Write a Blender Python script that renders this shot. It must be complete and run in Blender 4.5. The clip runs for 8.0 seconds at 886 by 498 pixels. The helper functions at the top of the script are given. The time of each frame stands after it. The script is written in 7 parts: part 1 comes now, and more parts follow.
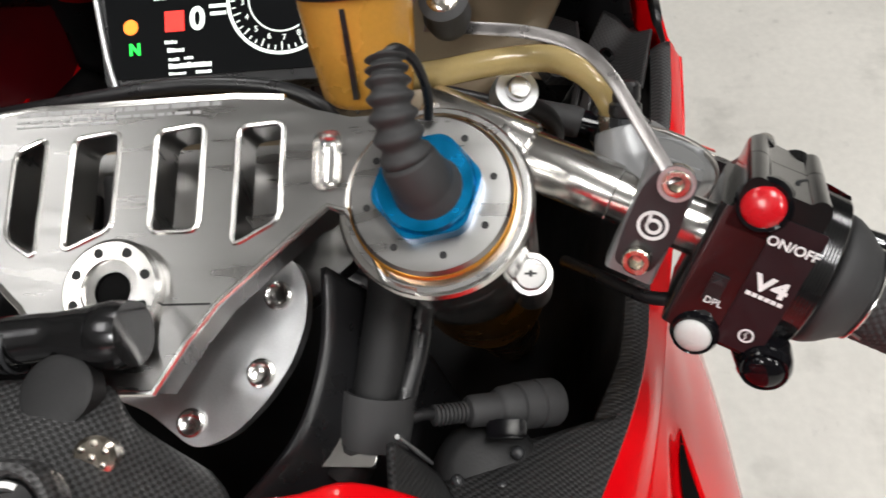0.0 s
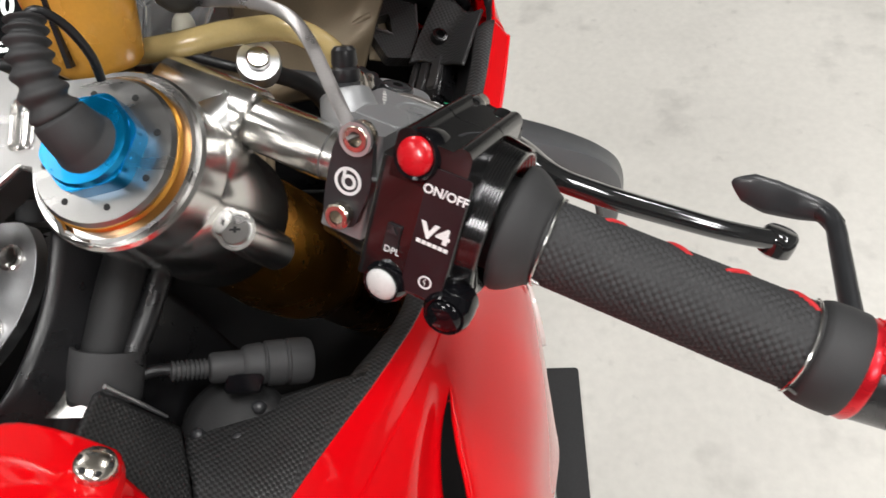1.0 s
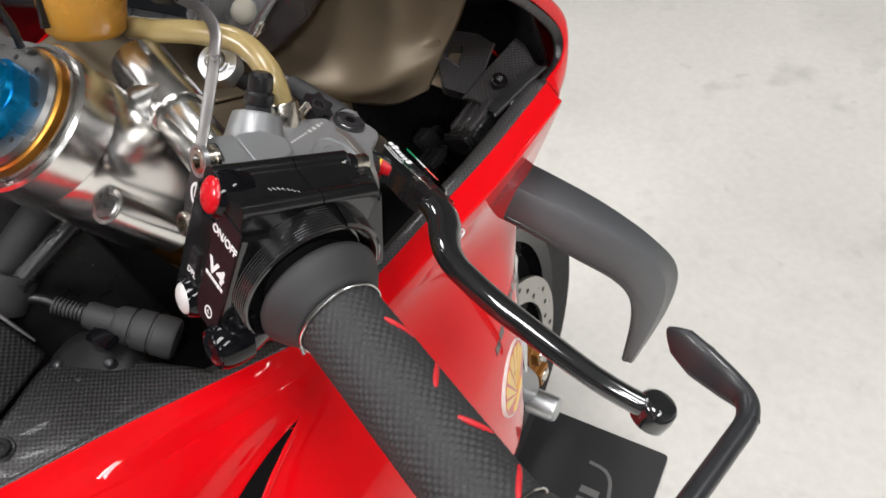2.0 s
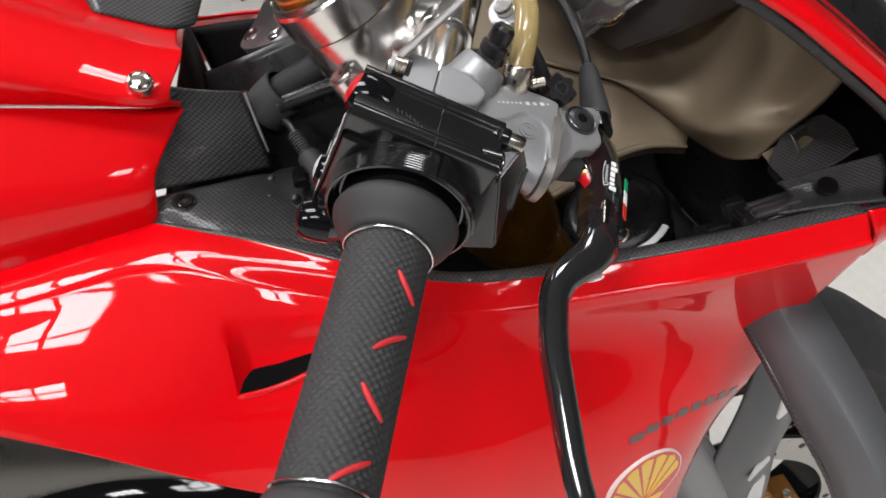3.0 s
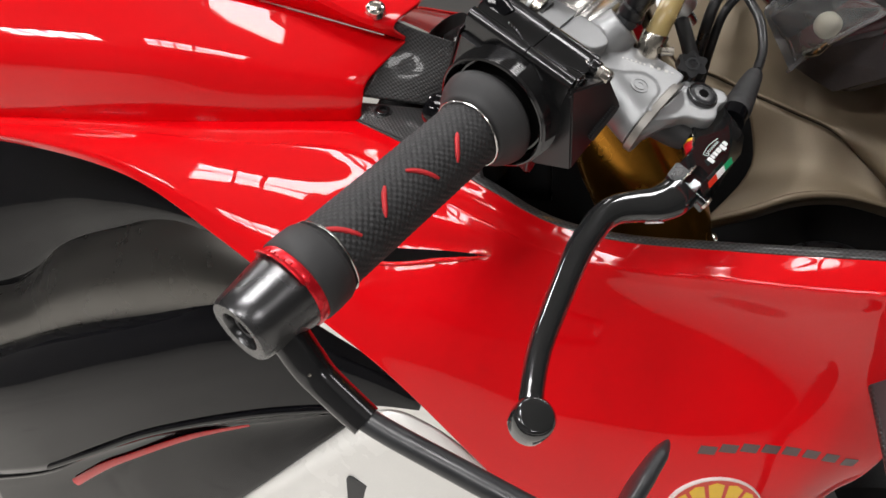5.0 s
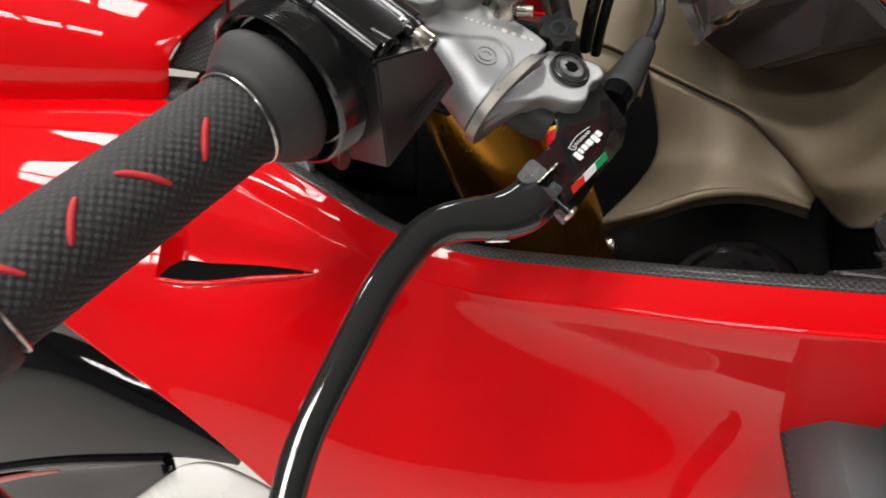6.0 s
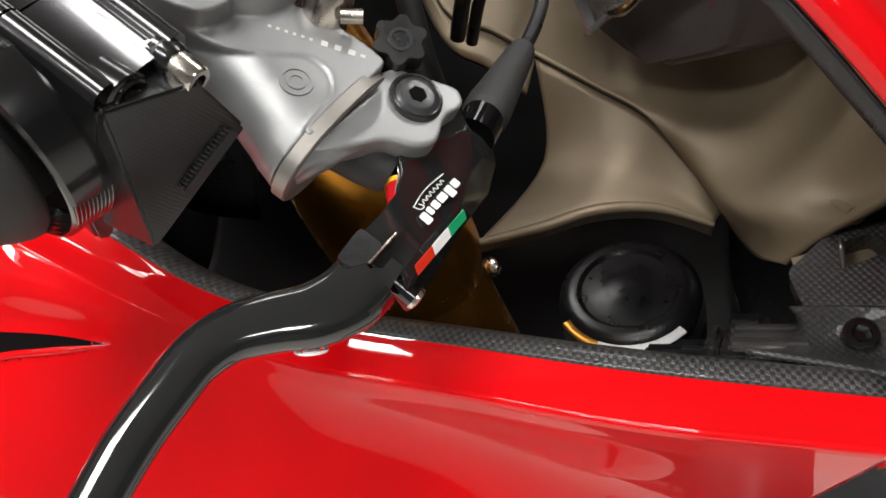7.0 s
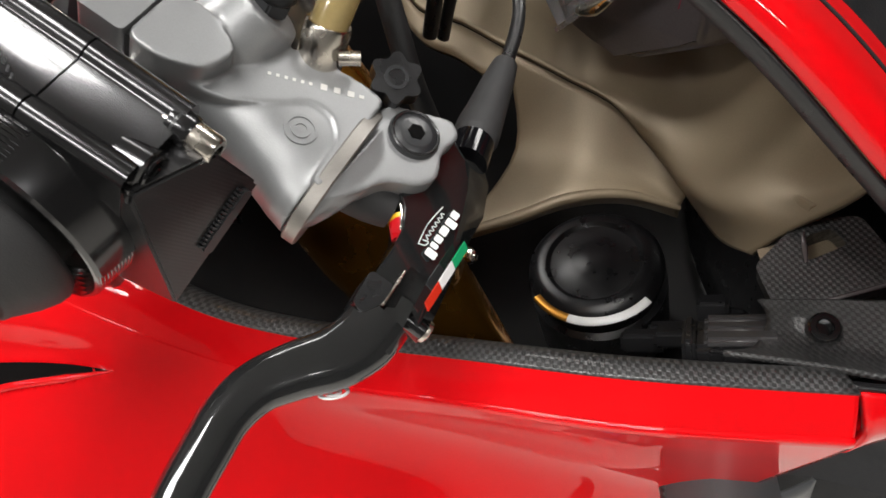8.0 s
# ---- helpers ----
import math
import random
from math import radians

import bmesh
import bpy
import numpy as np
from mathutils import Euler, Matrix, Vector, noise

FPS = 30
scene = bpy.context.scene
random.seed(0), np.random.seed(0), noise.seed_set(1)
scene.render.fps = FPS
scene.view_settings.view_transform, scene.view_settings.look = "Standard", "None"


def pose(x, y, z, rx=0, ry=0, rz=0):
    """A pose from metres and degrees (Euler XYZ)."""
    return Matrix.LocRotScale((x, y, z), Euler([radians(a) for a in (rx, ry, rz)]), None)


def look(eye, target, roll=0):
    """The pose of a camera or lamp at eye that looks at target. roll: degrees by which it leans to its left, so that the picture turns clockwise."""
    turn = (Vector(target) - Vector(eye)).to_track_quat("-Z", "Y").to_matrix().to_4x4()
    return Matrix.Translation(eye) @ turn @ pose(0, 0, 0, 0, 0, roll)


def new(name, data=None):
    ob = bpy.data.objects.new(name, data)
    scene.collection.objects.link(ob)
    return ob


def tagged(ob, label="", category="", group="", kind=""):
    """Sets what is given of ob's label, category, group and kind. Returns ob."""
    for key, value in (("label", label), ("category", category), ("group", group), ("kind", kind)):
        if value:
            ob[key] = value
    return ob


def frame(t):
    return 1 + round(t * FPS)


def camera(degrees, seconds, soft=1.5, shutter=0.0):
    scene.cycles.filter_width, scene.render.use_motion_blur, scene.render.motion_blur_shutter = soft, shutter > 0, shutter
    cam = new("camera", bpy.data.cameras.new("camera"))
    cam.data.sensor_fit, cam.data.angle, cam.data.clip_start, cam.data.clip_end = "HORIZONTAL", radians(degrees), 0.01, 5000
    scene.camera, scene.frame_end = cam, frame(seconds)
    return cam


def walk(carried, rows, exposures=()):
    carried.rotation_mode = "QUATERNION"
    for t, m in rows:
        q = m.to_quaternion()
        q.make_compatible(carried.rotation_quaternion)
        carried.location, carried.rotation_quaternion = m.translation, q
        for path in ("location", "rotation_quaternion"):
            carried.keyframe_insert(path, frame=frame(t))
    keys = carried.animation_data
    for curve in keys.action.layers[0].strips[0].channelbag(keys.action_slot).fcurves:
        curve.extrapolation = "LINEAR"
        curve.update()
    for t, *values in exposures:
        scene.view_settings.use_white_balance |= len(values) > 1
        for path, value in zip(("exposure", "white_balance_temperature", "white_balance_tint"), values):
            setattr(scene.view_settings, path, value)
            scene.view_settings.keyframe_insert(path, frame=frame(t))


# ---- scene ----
cam = camera(62.5, 8.0, 1.6, 0.15)
PATH = [
    (0.0, (0.1463, -0.1566, 1.1296), (0.0726, 0.1425, 0.7358), -12.89),
    (0.5, (0.2110, -0.1594, 1.1159), (0.1434, 0.1397, 0.7209), -14.12),
    (1.0, (0.2592, -0.1717, 1.1119), (0.1795, 0.1289, 0.7203), -14.86),
    (1.2, (0.2925, -0.1801, 1.1080), (0.1989, 0.1214, 0.7202), -14.88),
    (2.3, (0.4199, -0.0840, 1.0944), (0.1393, 0.1326, 0.7417), -13.49),
    (2.5, (0.4302, -0.0796, 1.0823), (0.1105, 0.1018, 0.7434), -12.03),
    (3.0, (0.4655, -0.0092, 1.0701), (0.0871, 0.0376, 0.7467), -8.73),
    (3.5, (0.5069, 0.0452, 1.0592), (0.1142, -0.0153, 0.7557), -6.51),
    (4.0, (0.5339, 0.0694, 1.0468), (0.1284, -0.0376, 0.7746), -4.92),
    (4.2, (0.5403, 0.0795, 1.0467), (0.1362, -0.0384, 0.7769), -5.39),
    (5.3, (0.5578, 0.0929, 1.0031), (0.1529, -0.0608, 0.7533), -6.59),
    (5.5, (0.5389, 0.0985, 0.9937), (0.1347, -0.0509, 0.7401), -6.27),
    (6.0, (0.4581, 0.1200, 0.9823), (0.0517, 0.0046, 0.7150), -4.48),
    (6.5, (0.3985, 0.1302, 0.9802), (-0.0067, 0.0547, 0.6971), -2.57),
    (7.0, (0.3737, 0.1303, 0.9782), (-0.0220, 0.0769, 0.6772), -1.01),
    (7.5, (0.3639, 0.1339, 0.9819), (-0.0220, 0.0973, 0.6662), -0.16),
    (8.0, (0.3661, 0.1141, 1.0047), (-0.0069, 0.0979, 0.6722), -0.15),
]
walk(cam, [(t, look(eye, target, roll)) for t, eye, target, roll in PATH], [(0.0, 0.0, 6400, 10), (1.2, 0.14, 6350, 10), (2.3, 0.24, 6250, 11), (3.2, 0.10, 6250, 12), (4.2, 0.02, 6300, 12), (5.5, 0.05, 6450, 11), (6.3, 0.24, 6500, 10), (8.0, 0.40, 6500, 10)])

# ---------------------------------------------------------------- light
world = bpy.data.worlds.new("showroom_air")
scene.world = world
world.use_nodes = True
world.node_tree.nodes["Background"].inputs[0].default_value = (0.95, 0.97, 1.0, 1)
world.node_tree.nodes["Background"].inputs[1].default_value = 0.03
scene.view_settings.exposure = 0.0


def area_lamp(name, eye, target, sx, sy, watts, colour):
    data = bpy.data.lights.new(name, "AREA")
    data.shape, data.size, data.size_y, data.energy, data.color = "RECTANGLE", sx, sy, watts, colour
    ob = new(name, data)
    ob.matrix_world = look(eye, target)
    return ob


# rooflights in rows across the hall; the last two are added, to brighten the floor ahead and streak the housing
ROOFLIGHTS = ((0.66, -0.34), (2.35, -0.45), (-1.15, -2.1), (-1.75, -0.30), (2.40, -2.40), (2.40, 2.30), (-1.15, 1.60))
for (lx, ly), watts in zip(ROOFLIGHTS, (52, 52, 95, 20, 112, 62, 40)):
    area_lamp("rooflight_lamp", (lx, ly, 3.19), (lx, ly, 0), 0.56, 1.1, watts, (1.0, 0.975, 0.94))

# ---------------------------------------------------------------- materials


def material(name, base, rough=0.4, metal=0.0, coat=0.0, spread=0.12, scale=60.0, fine=900.0, bump=0.0, rspread=0.08,
             stretch=(1, 1, 1), emit=0.0, alpha_trans=0.0, ior=1.45, spec=0.5, coat_rough=0.03, bump_scale=None):
    """A surface with variation at two sizes: broad patches and fine grain, in colour, gloss and relief."""
    m = bpy.data.materials.new(name)
    m.use_nodes = True
    nt = m.node_tree
    bsdf = nt.nodes["Principled BSDF"]
    bsdf.inputs["Metallic"].default_value = metal
    bsdf.inputs["Coat Weight"].default_value = coat
    bsdf.inputs["Coat Roughness"].default_value = coat_rough
    bsdf.inputs["IOR"].default_value = ior
    bsdf.inputs["Specular IOR Level"].default_value = spec
    bsdf.inputs["Transmission Weight"].default_value = alpha_trans
    tc = nt.nodes.new("ShaderNodeTexCoord")
    mp = nt.nodes.new("ShaderNodeMapping")
    mp.inputs["Scale"].default_value = stretch
    nt.links.new(tc.outputs["Object"], mp.inputs["Vector"])
    broad, grain = nt.nodes.new("ShaderNodeTexNoise"), nt.nodes.new("ShaderNodeTexNoise")
    broad.inputs["Scale"].default_value, grain.inputs["Scale"].default_value = scale, fine
    broad.inputs["Detail"].default_value = 4
    for tex in (broad, grain):
        nt.links.new(mp.outputs["Vector"], tex.inputs["Vector"])
    both = nt.nodes.new("ShaderNodeMath")
    both.operation = "ADD"
    nt.links.new(broad.outputs["Fac"], both.inputs[0])
    nt.links.new(grain.outputs["Fac"], both.inputs[1])
    ramp = nt.nodes.new("ShaderNodeMapRange")
    ramp.inputs["From Min"].default_value, ramp.inputs["From Max"].default_value = 0.6, 1.4
    ramp.inputs["To Min"].default_value, ramp.inputs["To Max"].default_value = 1 - spread, 1 + spread
    nt.links.new(both.outputs[0], ramp.inputs["Value"])
    tint = nt.nodes.new("ShaderNodeVectorMath")
    tint.operation = "SCALE"
    tint.inputs[0].default_value = base[:3]
    nt.links.new(ramp.outputs[0], tint.inputs["Scale"])
    nt.links.new(tint.outputs[0], bsdf.inputs["Base Color"])
    gloss = nt.nodes.new("ShaderNodeMapRange")
    gloss.inputs["From Min"].default_value, gloss.inputs["From Max"].default_value = 0.3, 0.7
    gloss.inputs["To Min"].default_value, gloss.inputs["To Max"].default_value = max(0.01, rough - rspread), rough + rspread
    nt.links.new(broad.outputs["Fac"], gloss.inputs["Value"])
    nt.links.new(gloss.outputs[0], bsdf.inputs["Roughness"])
    if bump:
        b = nt.nodes.new("ShaderNodeBump")
        b.inputs["Strength"].default_value, b.inputs["Distance"].default_value = 1.0, bump
        if bump_scale:
            relief = nt.nodes.new("ShaderNodeTexNoise")
            relief.inputs["Scale"].default_value = bump_scale
            nt.links.new(mp.outputs["Vector"], relief.inputs["Vector"])
            nt.links.new(relief.outputs["Fac"], b.inputs["Height"])
        else:
            nt.links.new(grain.outputs["Fac"], b.inputs["Height"])
        nt.links.new(b.outputs[0], bsdf.inputs["Normal"])
    if emit:
        bsdf.inputs["Emission Color"].default_value = (*base[:3], 1)
        bsdf.inputs["Emission Strength"].default_value = emit
    return m


def carbon(name, pitch, dark, light, coat=0.5, rough=0.35):
    """Twill weave: tows of two directions, each with its own gloss and height."""
    m = material(name, (dark, dark, dark), rough, 0.0, coat, 0.1, 40, 700)
    nt = m.node_tree
    bsdf = nt.nodes["Principled BSDF"]
    tc = nt.nodes.new("ShaderNodeTexCoord")
    halves = []
    for axis in ((0.18, 1.0, 0.1), (-0.72, 0.1, 0.72)):
        dot = nt.nodes.new("ShaderNodeVectorMath")
        dot.operation = "DOT_PRODUCT"
        dot.inputs[1].default_value = [v * 2 * math.pi / pitch for v in axis]
        nt.links.new(tc.outputs["Object"], dot.inputs[0])
        sine = nt.nodes.new("ShaderNodeMath")
        sine.operation = "SINE"
        nt.links.new(dot.outputs["Value"], sine.inputs[0])
        halves.append(sine)
    prod = nt.nodes.new("ShaderNodeMath")
    prod.operation = "MULTIPLY"
    nt.links.new(halves[0].outputs[0], prod.inputs[0])
    nt.links.new(halves[1].outputs[0], prod.inputs[1])
    rng = nt.nodes.new("ShaderNodeMapRange")
    rng.inputs["From Min"].default_value, rng.inputs["From Max"].default_value = -0.45, 0.45
    nt.links.new(prod.outputs[0], rng.inputs["Value"])
    mix = nt.nodes.new("ShaderNodeMix")
    mix.data_type = "RGBA"
    mix.inputs["A"].default_value = (dark, dark, dark, 1)
    mix.inputs["B"].default_value = (light, light, light * 1.02, 1)
    nt.links.new(rng.outputs[0], mix.inputs["Factor"])
    nt.links.new(mix.outputs["Result"], bsdf.inputs["Base Color"])
    b = nt.nodes.new("ShaderNodeBump")
    b.inputs["Strength"].default_value, b.inputs["Distance"].default_value = 0.6, 0.0003
    nt.links.new(rng.outputs[0], b.inputs["Height"])
    nt.links.new(b.outputs[0], bsdf.inputs["Normal"])
    return m


RED = material("red_lacquer", (0.70, 0.0008, 0.004), 0.45, 0.0, 1.0, 0.03, 9, 2500, 0.0, 0.03, spec=0.05, coat_rough=0.02)
RED.node_tree.nodes["Principled BSDF"].inputs["Coat IOR"].default_value = 1.40
RED_ANOD = material("red_anodised", (0.65, 0.01, 0.02), 0.3, 0.6, 0.2)
ALU = material("milled_aluminium", (0.29, 0.286, 0.28), 0.30, 1.0, 0.0, 0.05, 30, 1500, 0.0, 0.05, (1, 6, 1))
ENGRAVED = material("engraved_grey", (0.42, 0.42, 0.42), 0.5, 1.0, 0.0, 0.1, 300)
ALU_POL = material("polished_aluminium", (0.66, 0.65, 0.63), 0.22, 1.0, 0.0, 0.03, 40, 1500, 0.0, 0.04)
ALU_DULL = material("brushed_aluminium_plate", (0.62, 0.63, 0.64), 0.42, 1.0, 0.0, 0.08, 90, 1500, 0.00002, 0.07)
STEEL = material("bolt_steel", (0.60, 0.56, 0.50), 0.24, 1.0, 0.0, 0.12, 200, 2500)
STRIP = material("dull_bracket_strip", (0.30, 0.285, 0.28), 0.34, 0.9, 0.0, 0.1, 90, 1500)
TITAN = material("warm_titanium", (0.66, 0.60, 0.52), 0.22, 1.0, 0.0, 0.12, 200, 2500)
BLUE = material("blue_anodised", (0.0, 0.19, 0.42), 0.22, 0.75, 0.2, 0.06, 120, 1800)
BRONZE = material("bronze_caliper_paint", (0.34, 0.15, 0.035), 0.38, 0.6, 0.0, 0.1, 60, 1500)
GOLD = material("gold_anodised", (0.62, 0.27, 0.035), 0.25, 0.95, 0.0, 0.06, 40, 1500)
ORANGE_RING = material("bronze_bush", (0.62, 0.30, 0.055), 0.36, 0.95, 0.0, 0.08, 40, 1500)
CAST = material("grey_cast_aluminium", (0.27, 0.275, 0.28), 0.38, 0.45, 0.0, 0.07, 90, 2600, 0.00004, 0.05)
CAST_EDGE = material("bright_machined_band", (0.30, 0.285, 0.265), 0.46, 0.8, 0.0, 0.12, 300, 2600, 0.0, 0.06, (1, 1, 9))
BLACK = material("black_anodised", (0.042, 0.042, 0.044), 0.20, 0.85, 0.5, 0.08, 60, 2200, 0.0, 0.03, coat_rough=0.08)
BAR_END = material("satin_black_anodised_metal", (0.095, 0.095, 0.098), 0.27, 0.85, 0.0, 0.08, 60, 2200, 0.0, 0.03)
LEVER_BLACK = material("polished_black_anodising", (0.065, 0.067, 0.069), 0.10, 0.80, 1.0, 0.1, 90, 1800, 0.0, 0.03, coat_rough=0.05)
BLACK_GLOSS = material("black_gloss_lacquer", (0.004, 0.004, 0.005), 0.06, 0.0, 0.0, 0.1, 60, 1200, rspread=0.02, spec=0.34)
BLACK_SATIN = material("black_satin_coating", (0.022, 0.023, 0.025), 0.36, 0.0, 0.15, 0.12, 90, 1800, 0.00003)
MAROON = material("dark_red_inner_panel", (0.13, 0.002, 0.006), 0.4, 0.0, 0.3, 0.1, 20, 600)
PLASTIC = material("black_plastic", (0.011, 0.011, 0.012), 0.32, 0.0, 0.0, 0.2, 90, 1500, 0.00008, 0.08)
DARK = material("dark_recess_plastic", (0.006, 0.006, 0.0065), 0.6, 0.0, 0.0, 0.25, 40, 800, 0.0001)
# flat black painted in for the shade inside bores, gaps, sockets and slits
VOID = material("recess_shade_black", (0.003, 0.003, 0.003), 0.9, 0.0, 0.0, 0.2, 60, 600, spec=0.1)
RUBBER = material("matt_rubber", (0.030, 0.030, 0.031), 0.62, 0.0, 0.0, 0.14, 120, 2600, 0.00008, 0.06)
GREY_GRAPHIC = material("grey_lettering", (0.11, 0.070, 0.068), 0.4, 0.0, 0.6, 0.06, 90)
WHITE_PRINT = material("white_print", (0.75, 0.75, 0.75), 0.5, 0.0, 0.0, 0.05, 90)
PANEL_PRINT = material("dark_maroon_label", (0.015, 0.0055, 0.0075), 0.45, 0.0, 0.08, 0.1, 200, spec=0.35)
RED_BUTTON = material("red_button_plastic", (0.50, 0.006, 0.012), 0.28, 0.0, 0.4, 0.06, 200)
WHITE_BUTTON = material("pale_grey_button_plastic", (0.55, 0.55, 0.54), 0.3, 0.0, 0.3, 0.05, 200)
RED_MARK = material("red_rubber_inlay", (0.52, 0.02, 0.025), 0.5, 0.0, 0.0, 0.1, 300)
HOSE = material("amber_clear_hose", (0.52, 0.40, 0.18), 0.18, 0.0, 0.3, 0.06, 60, 900, alpha_trans=0.45, ior=1.3)
AMBER = material("amber_fluid_pot", (0.62, 0.31, 0.05), 0.25, 0.0, 0.4, 0.08, 30, 600, alpha_trans=0.25, ior=1.3)
CLEAR = material("clear_plastic", (0.92, 0.93, 0.94), 0.05, 0.0, 0.0, 0.02, 60, alpha_trans=0.92, ior=1.42, rspread=0.03)
KHAKI = material("khaki_magnesium", (0.215, 0.170, 0.113), 0.46, 0.30, 0.0, 0.10, 30, 1600, 0.00006, 0.06)
CARBON = carbon("satin_carbon_weave", 0.0026, 0.010, 0.040, 0.15, 0.40)
CARBON_TRIM = carbon("trim_carbon_weave", 0.0028, 0.016, 0.052, 0.3, 0.38)
CARBON_WARM = carbon("low_contrast_carbon_weave", 0.0028, 0.020, 0.040, 0.2, 0.42)
WING_GREY = material("grey_satin_lacquer", (0.092, 0.096, 0.101), 0.40, 0.0, 0.2, 0.08, 26, 1400, 0.00002, 0.06, coat_rough=0.25)
SATIN_METAL = material("satin_dark_metal", (0.105, 0.100, 0.092), 0.28, 0.85, 0.1, 0.04, 24, 1500, 0.0, 0.02, coat_rough=0.15)
WHITE = material("white_lacquer", (0.78, 0.77, 0.74), 0.25, 0.0, 0.6, 0.03, 20, 900)
YELLOW = material("yellow_decal", (0.85, 0.52, 0.02), 0.35, 0.0, 0.6, 0.04, 60)
RED_DECAL = material("red_decal", (0.62, 0.03, 0.012), 0.35, 0.0, 0.6, 0.04, 60)
GREEN = material("green_decal", (0.01, 0.30, 0.12), 0.35, 0.0, 0.3, 0.04, 60)
SCREEN = material("dark_screen_glass", (0.004, 0.0045, 0.005), 0.5, 0.0, 0.0, 0.05, 60, spec=0.05)
RED_LENS = material("dark_red_lens", (0.22, 0.03, 0.05), 0.25, 0.0, 0.4, 0.1, 90)
BULB = material("frosted_bulb", (0.60, 0.57, 0.45), 0.35, 0.0, 0.2, 0.06, 90)
LIT_WHITE = material("lit_white_segment", (0.8, 0.85, 0.8), 0.4, emit=0.9)
LIT_RED = material("lit_red_segment", (0.9, 0.03, 0.02), 0.4, emit=1.0)
LIT_ORANGE = material("lit_orange_lamp", (1.0, 0.25, 0.02), 0.4, emit=1.2)
LIT_GREEN = material("lit_green_lamp", (0.02, 0.9, 0.08), 0.4, emit=1.0)
TYRE = material("tyre_rubber", (0.022, 0.022, 0.023), 0.7, 0.0, 0.0, 0.2, 60, 900, 0.0003)
DISC = material("worn_brake_disc", (0.42, 0.41, 0.39), 0.33, 1.0, 0.0, 0.12, 60, 1200)
WALL = material("grey_wall_paint", (0.15, 0.148, 0.145), 0.7, 0.0, 0.0, 0.03, 2, 60, 0.0005)
CEILING = material("grey_ceiling_paint", (0.24, 0.238, 0.232), 0.75, 0.0, 0.0, 0.03, 2, 60, 0.0005)
LAMP_GREY = material("grey_lamp_housing", (0.088, 0.078, 0.080), 0.16, 0.0, 0.3, 0.12, 40, 900)
DARK_CARBON = material("dark_moulded_plastic", (0.045, 0.043, 0.044), 0.32, 0.0, 0.2, 0.2, 60, 900, 0.00004)
PALE_CABLE = material("pale_grey_sheath", (0.55, 0.54, 0.52), 0.45, 0.0, 0.1, 0.06, 80)
MAT_BLACK = material("black_floor_board", (0.02, 0.02, 0.021), 0.55, 0.0, 0.0, 0.2, 20, 300)


def concrete():
    """Polished pale concrete: clouds, darker scuffs and small worn spots."""
    m = material("polished_concrete", (0.67, 0.65, 0.605), 0.42, 0.0, 0.0, 0.07, 1.6, 60, 0.0004, 0.1)
    nt = m.node_tree
    bsdf = nt.nodes["Principled BSDF"]
    was = bsdf.inputs["Base Color"].links[0].from_socket
    tc = nt.nodes.new("ShaderNodeTexCoord")
    for scale, low, high, depth in ((7.0, 0.60, 0.76, 0.24), (24.0, 0.66, 0.78, 0.16), (3.0, 0.5, 0.8, 0.13)):
        n = nt.nodes.new("ShaderNodeTexNoise")
        n.inputs["Scale"].default_value, n.inputs["Detail"].default_value = scale, 6
        nt.links.new(tc.outputs["Object"], n.inputs["Vector"])
        r = nt.nodes.new("ShaderNodeMapRange")
        r.inputs["From Min"].default_value, r.inputs["From Max"].default_value = low, high
        r.inputs["To Min"].default_value, r.inputs["To Max"].default_value = 1.0, 1.0 - depth
        nt.links.new(n.outputs["Fac"], r.inputs["Value"])
        mul = nt.nodes.new("ShaderNodeVectorMath")
        mul.operation = "SCALE"
        nt.links.new(was, mul.inputs[0])
        nt.links.new(r.outputs[0], mul.inputs["Scale"])
        was = mul.outputs[0]
    nt.links.new(was, bsdf.inputs["Base Color"])
    return m


CONCRETE = concrete()

# ---------------------------------------------------------------- frames of reference
RAKE = radians(24.5)


def axes(x, y, z, at):
    m = Matrix((x, y, z)).transposed().to_4x4()
    m.translation = at
    return m


# steering frame: x to the bike's right, y forward across the forks, z up along them
FORK = axes((1, 0, 0), (0, math.cos(RAKE), math.sin(RAKE)), (0, -math.sin(RAKE), math.cos(RAKE)), (0, 0, 0.95))
BAR_AXIS = Vector((0.8983, -0.3933, -0.196)).normalized()
_up = FORK.to_3x3().col[2]
_up = (_up - _up.dot(BAR_AXIS) * BAR_AXIS).normalized()
_fw = _up.cross(BAR_AXIS)
BAR_AT = Vector((0.2520, -0.0027, 0.8945))
# handlebar frame: x outward along the bar, y forward and down across the lever, z up and forward
BAR = axes(BAR_AXIS, 0.6 * _fw - 0.8 * _up, 0.8 * _fw + 0.6 * _up, BAR_AT)
# the same turned so that z runs along the bar, for turned parts
BAR_TURN = axes(0.6 * _fw - 0.8 * _up, 0.8 * _fw + 0.6 * _up, BAR_AXIS, BAR_AT)
ID = Matrix.Identity(4)

# black anodising with the fine rings that a lathe leaves round the bar's axis
TURNED = material("turned_black_anodised", (0.045, 0.045, 0.047), 0.15, 0.85, 0.8, 0.08, 60, 2200, 0.0, 0.02, coat_rough=0.08)
_nt = TURNED.node_tree
_tc, _dot, _sin, _bump = (_nt.nodes.new(k) for k in ("ShaderNodeTexCoord", "ShaderNodeVectorMath", "ShaderNodeMath", "ShaderNodeBump"))
_dot.operation, _sin.operation = "DOT_PRODUCT", "SINE"
_dot.inputs[1].default_value = BAR_AXIS * (2 * math.pi / 0.0011)
_bump.inputs["Strength"].default_value, _bump.inputs["Distance"].default_value = 1.0, 0.000014
_nt.links.new(_tc.outputs["Object"], _dot.inputs[0])
_nt.links.new(_dot.outputs["Value"], _sin.inputs[0])
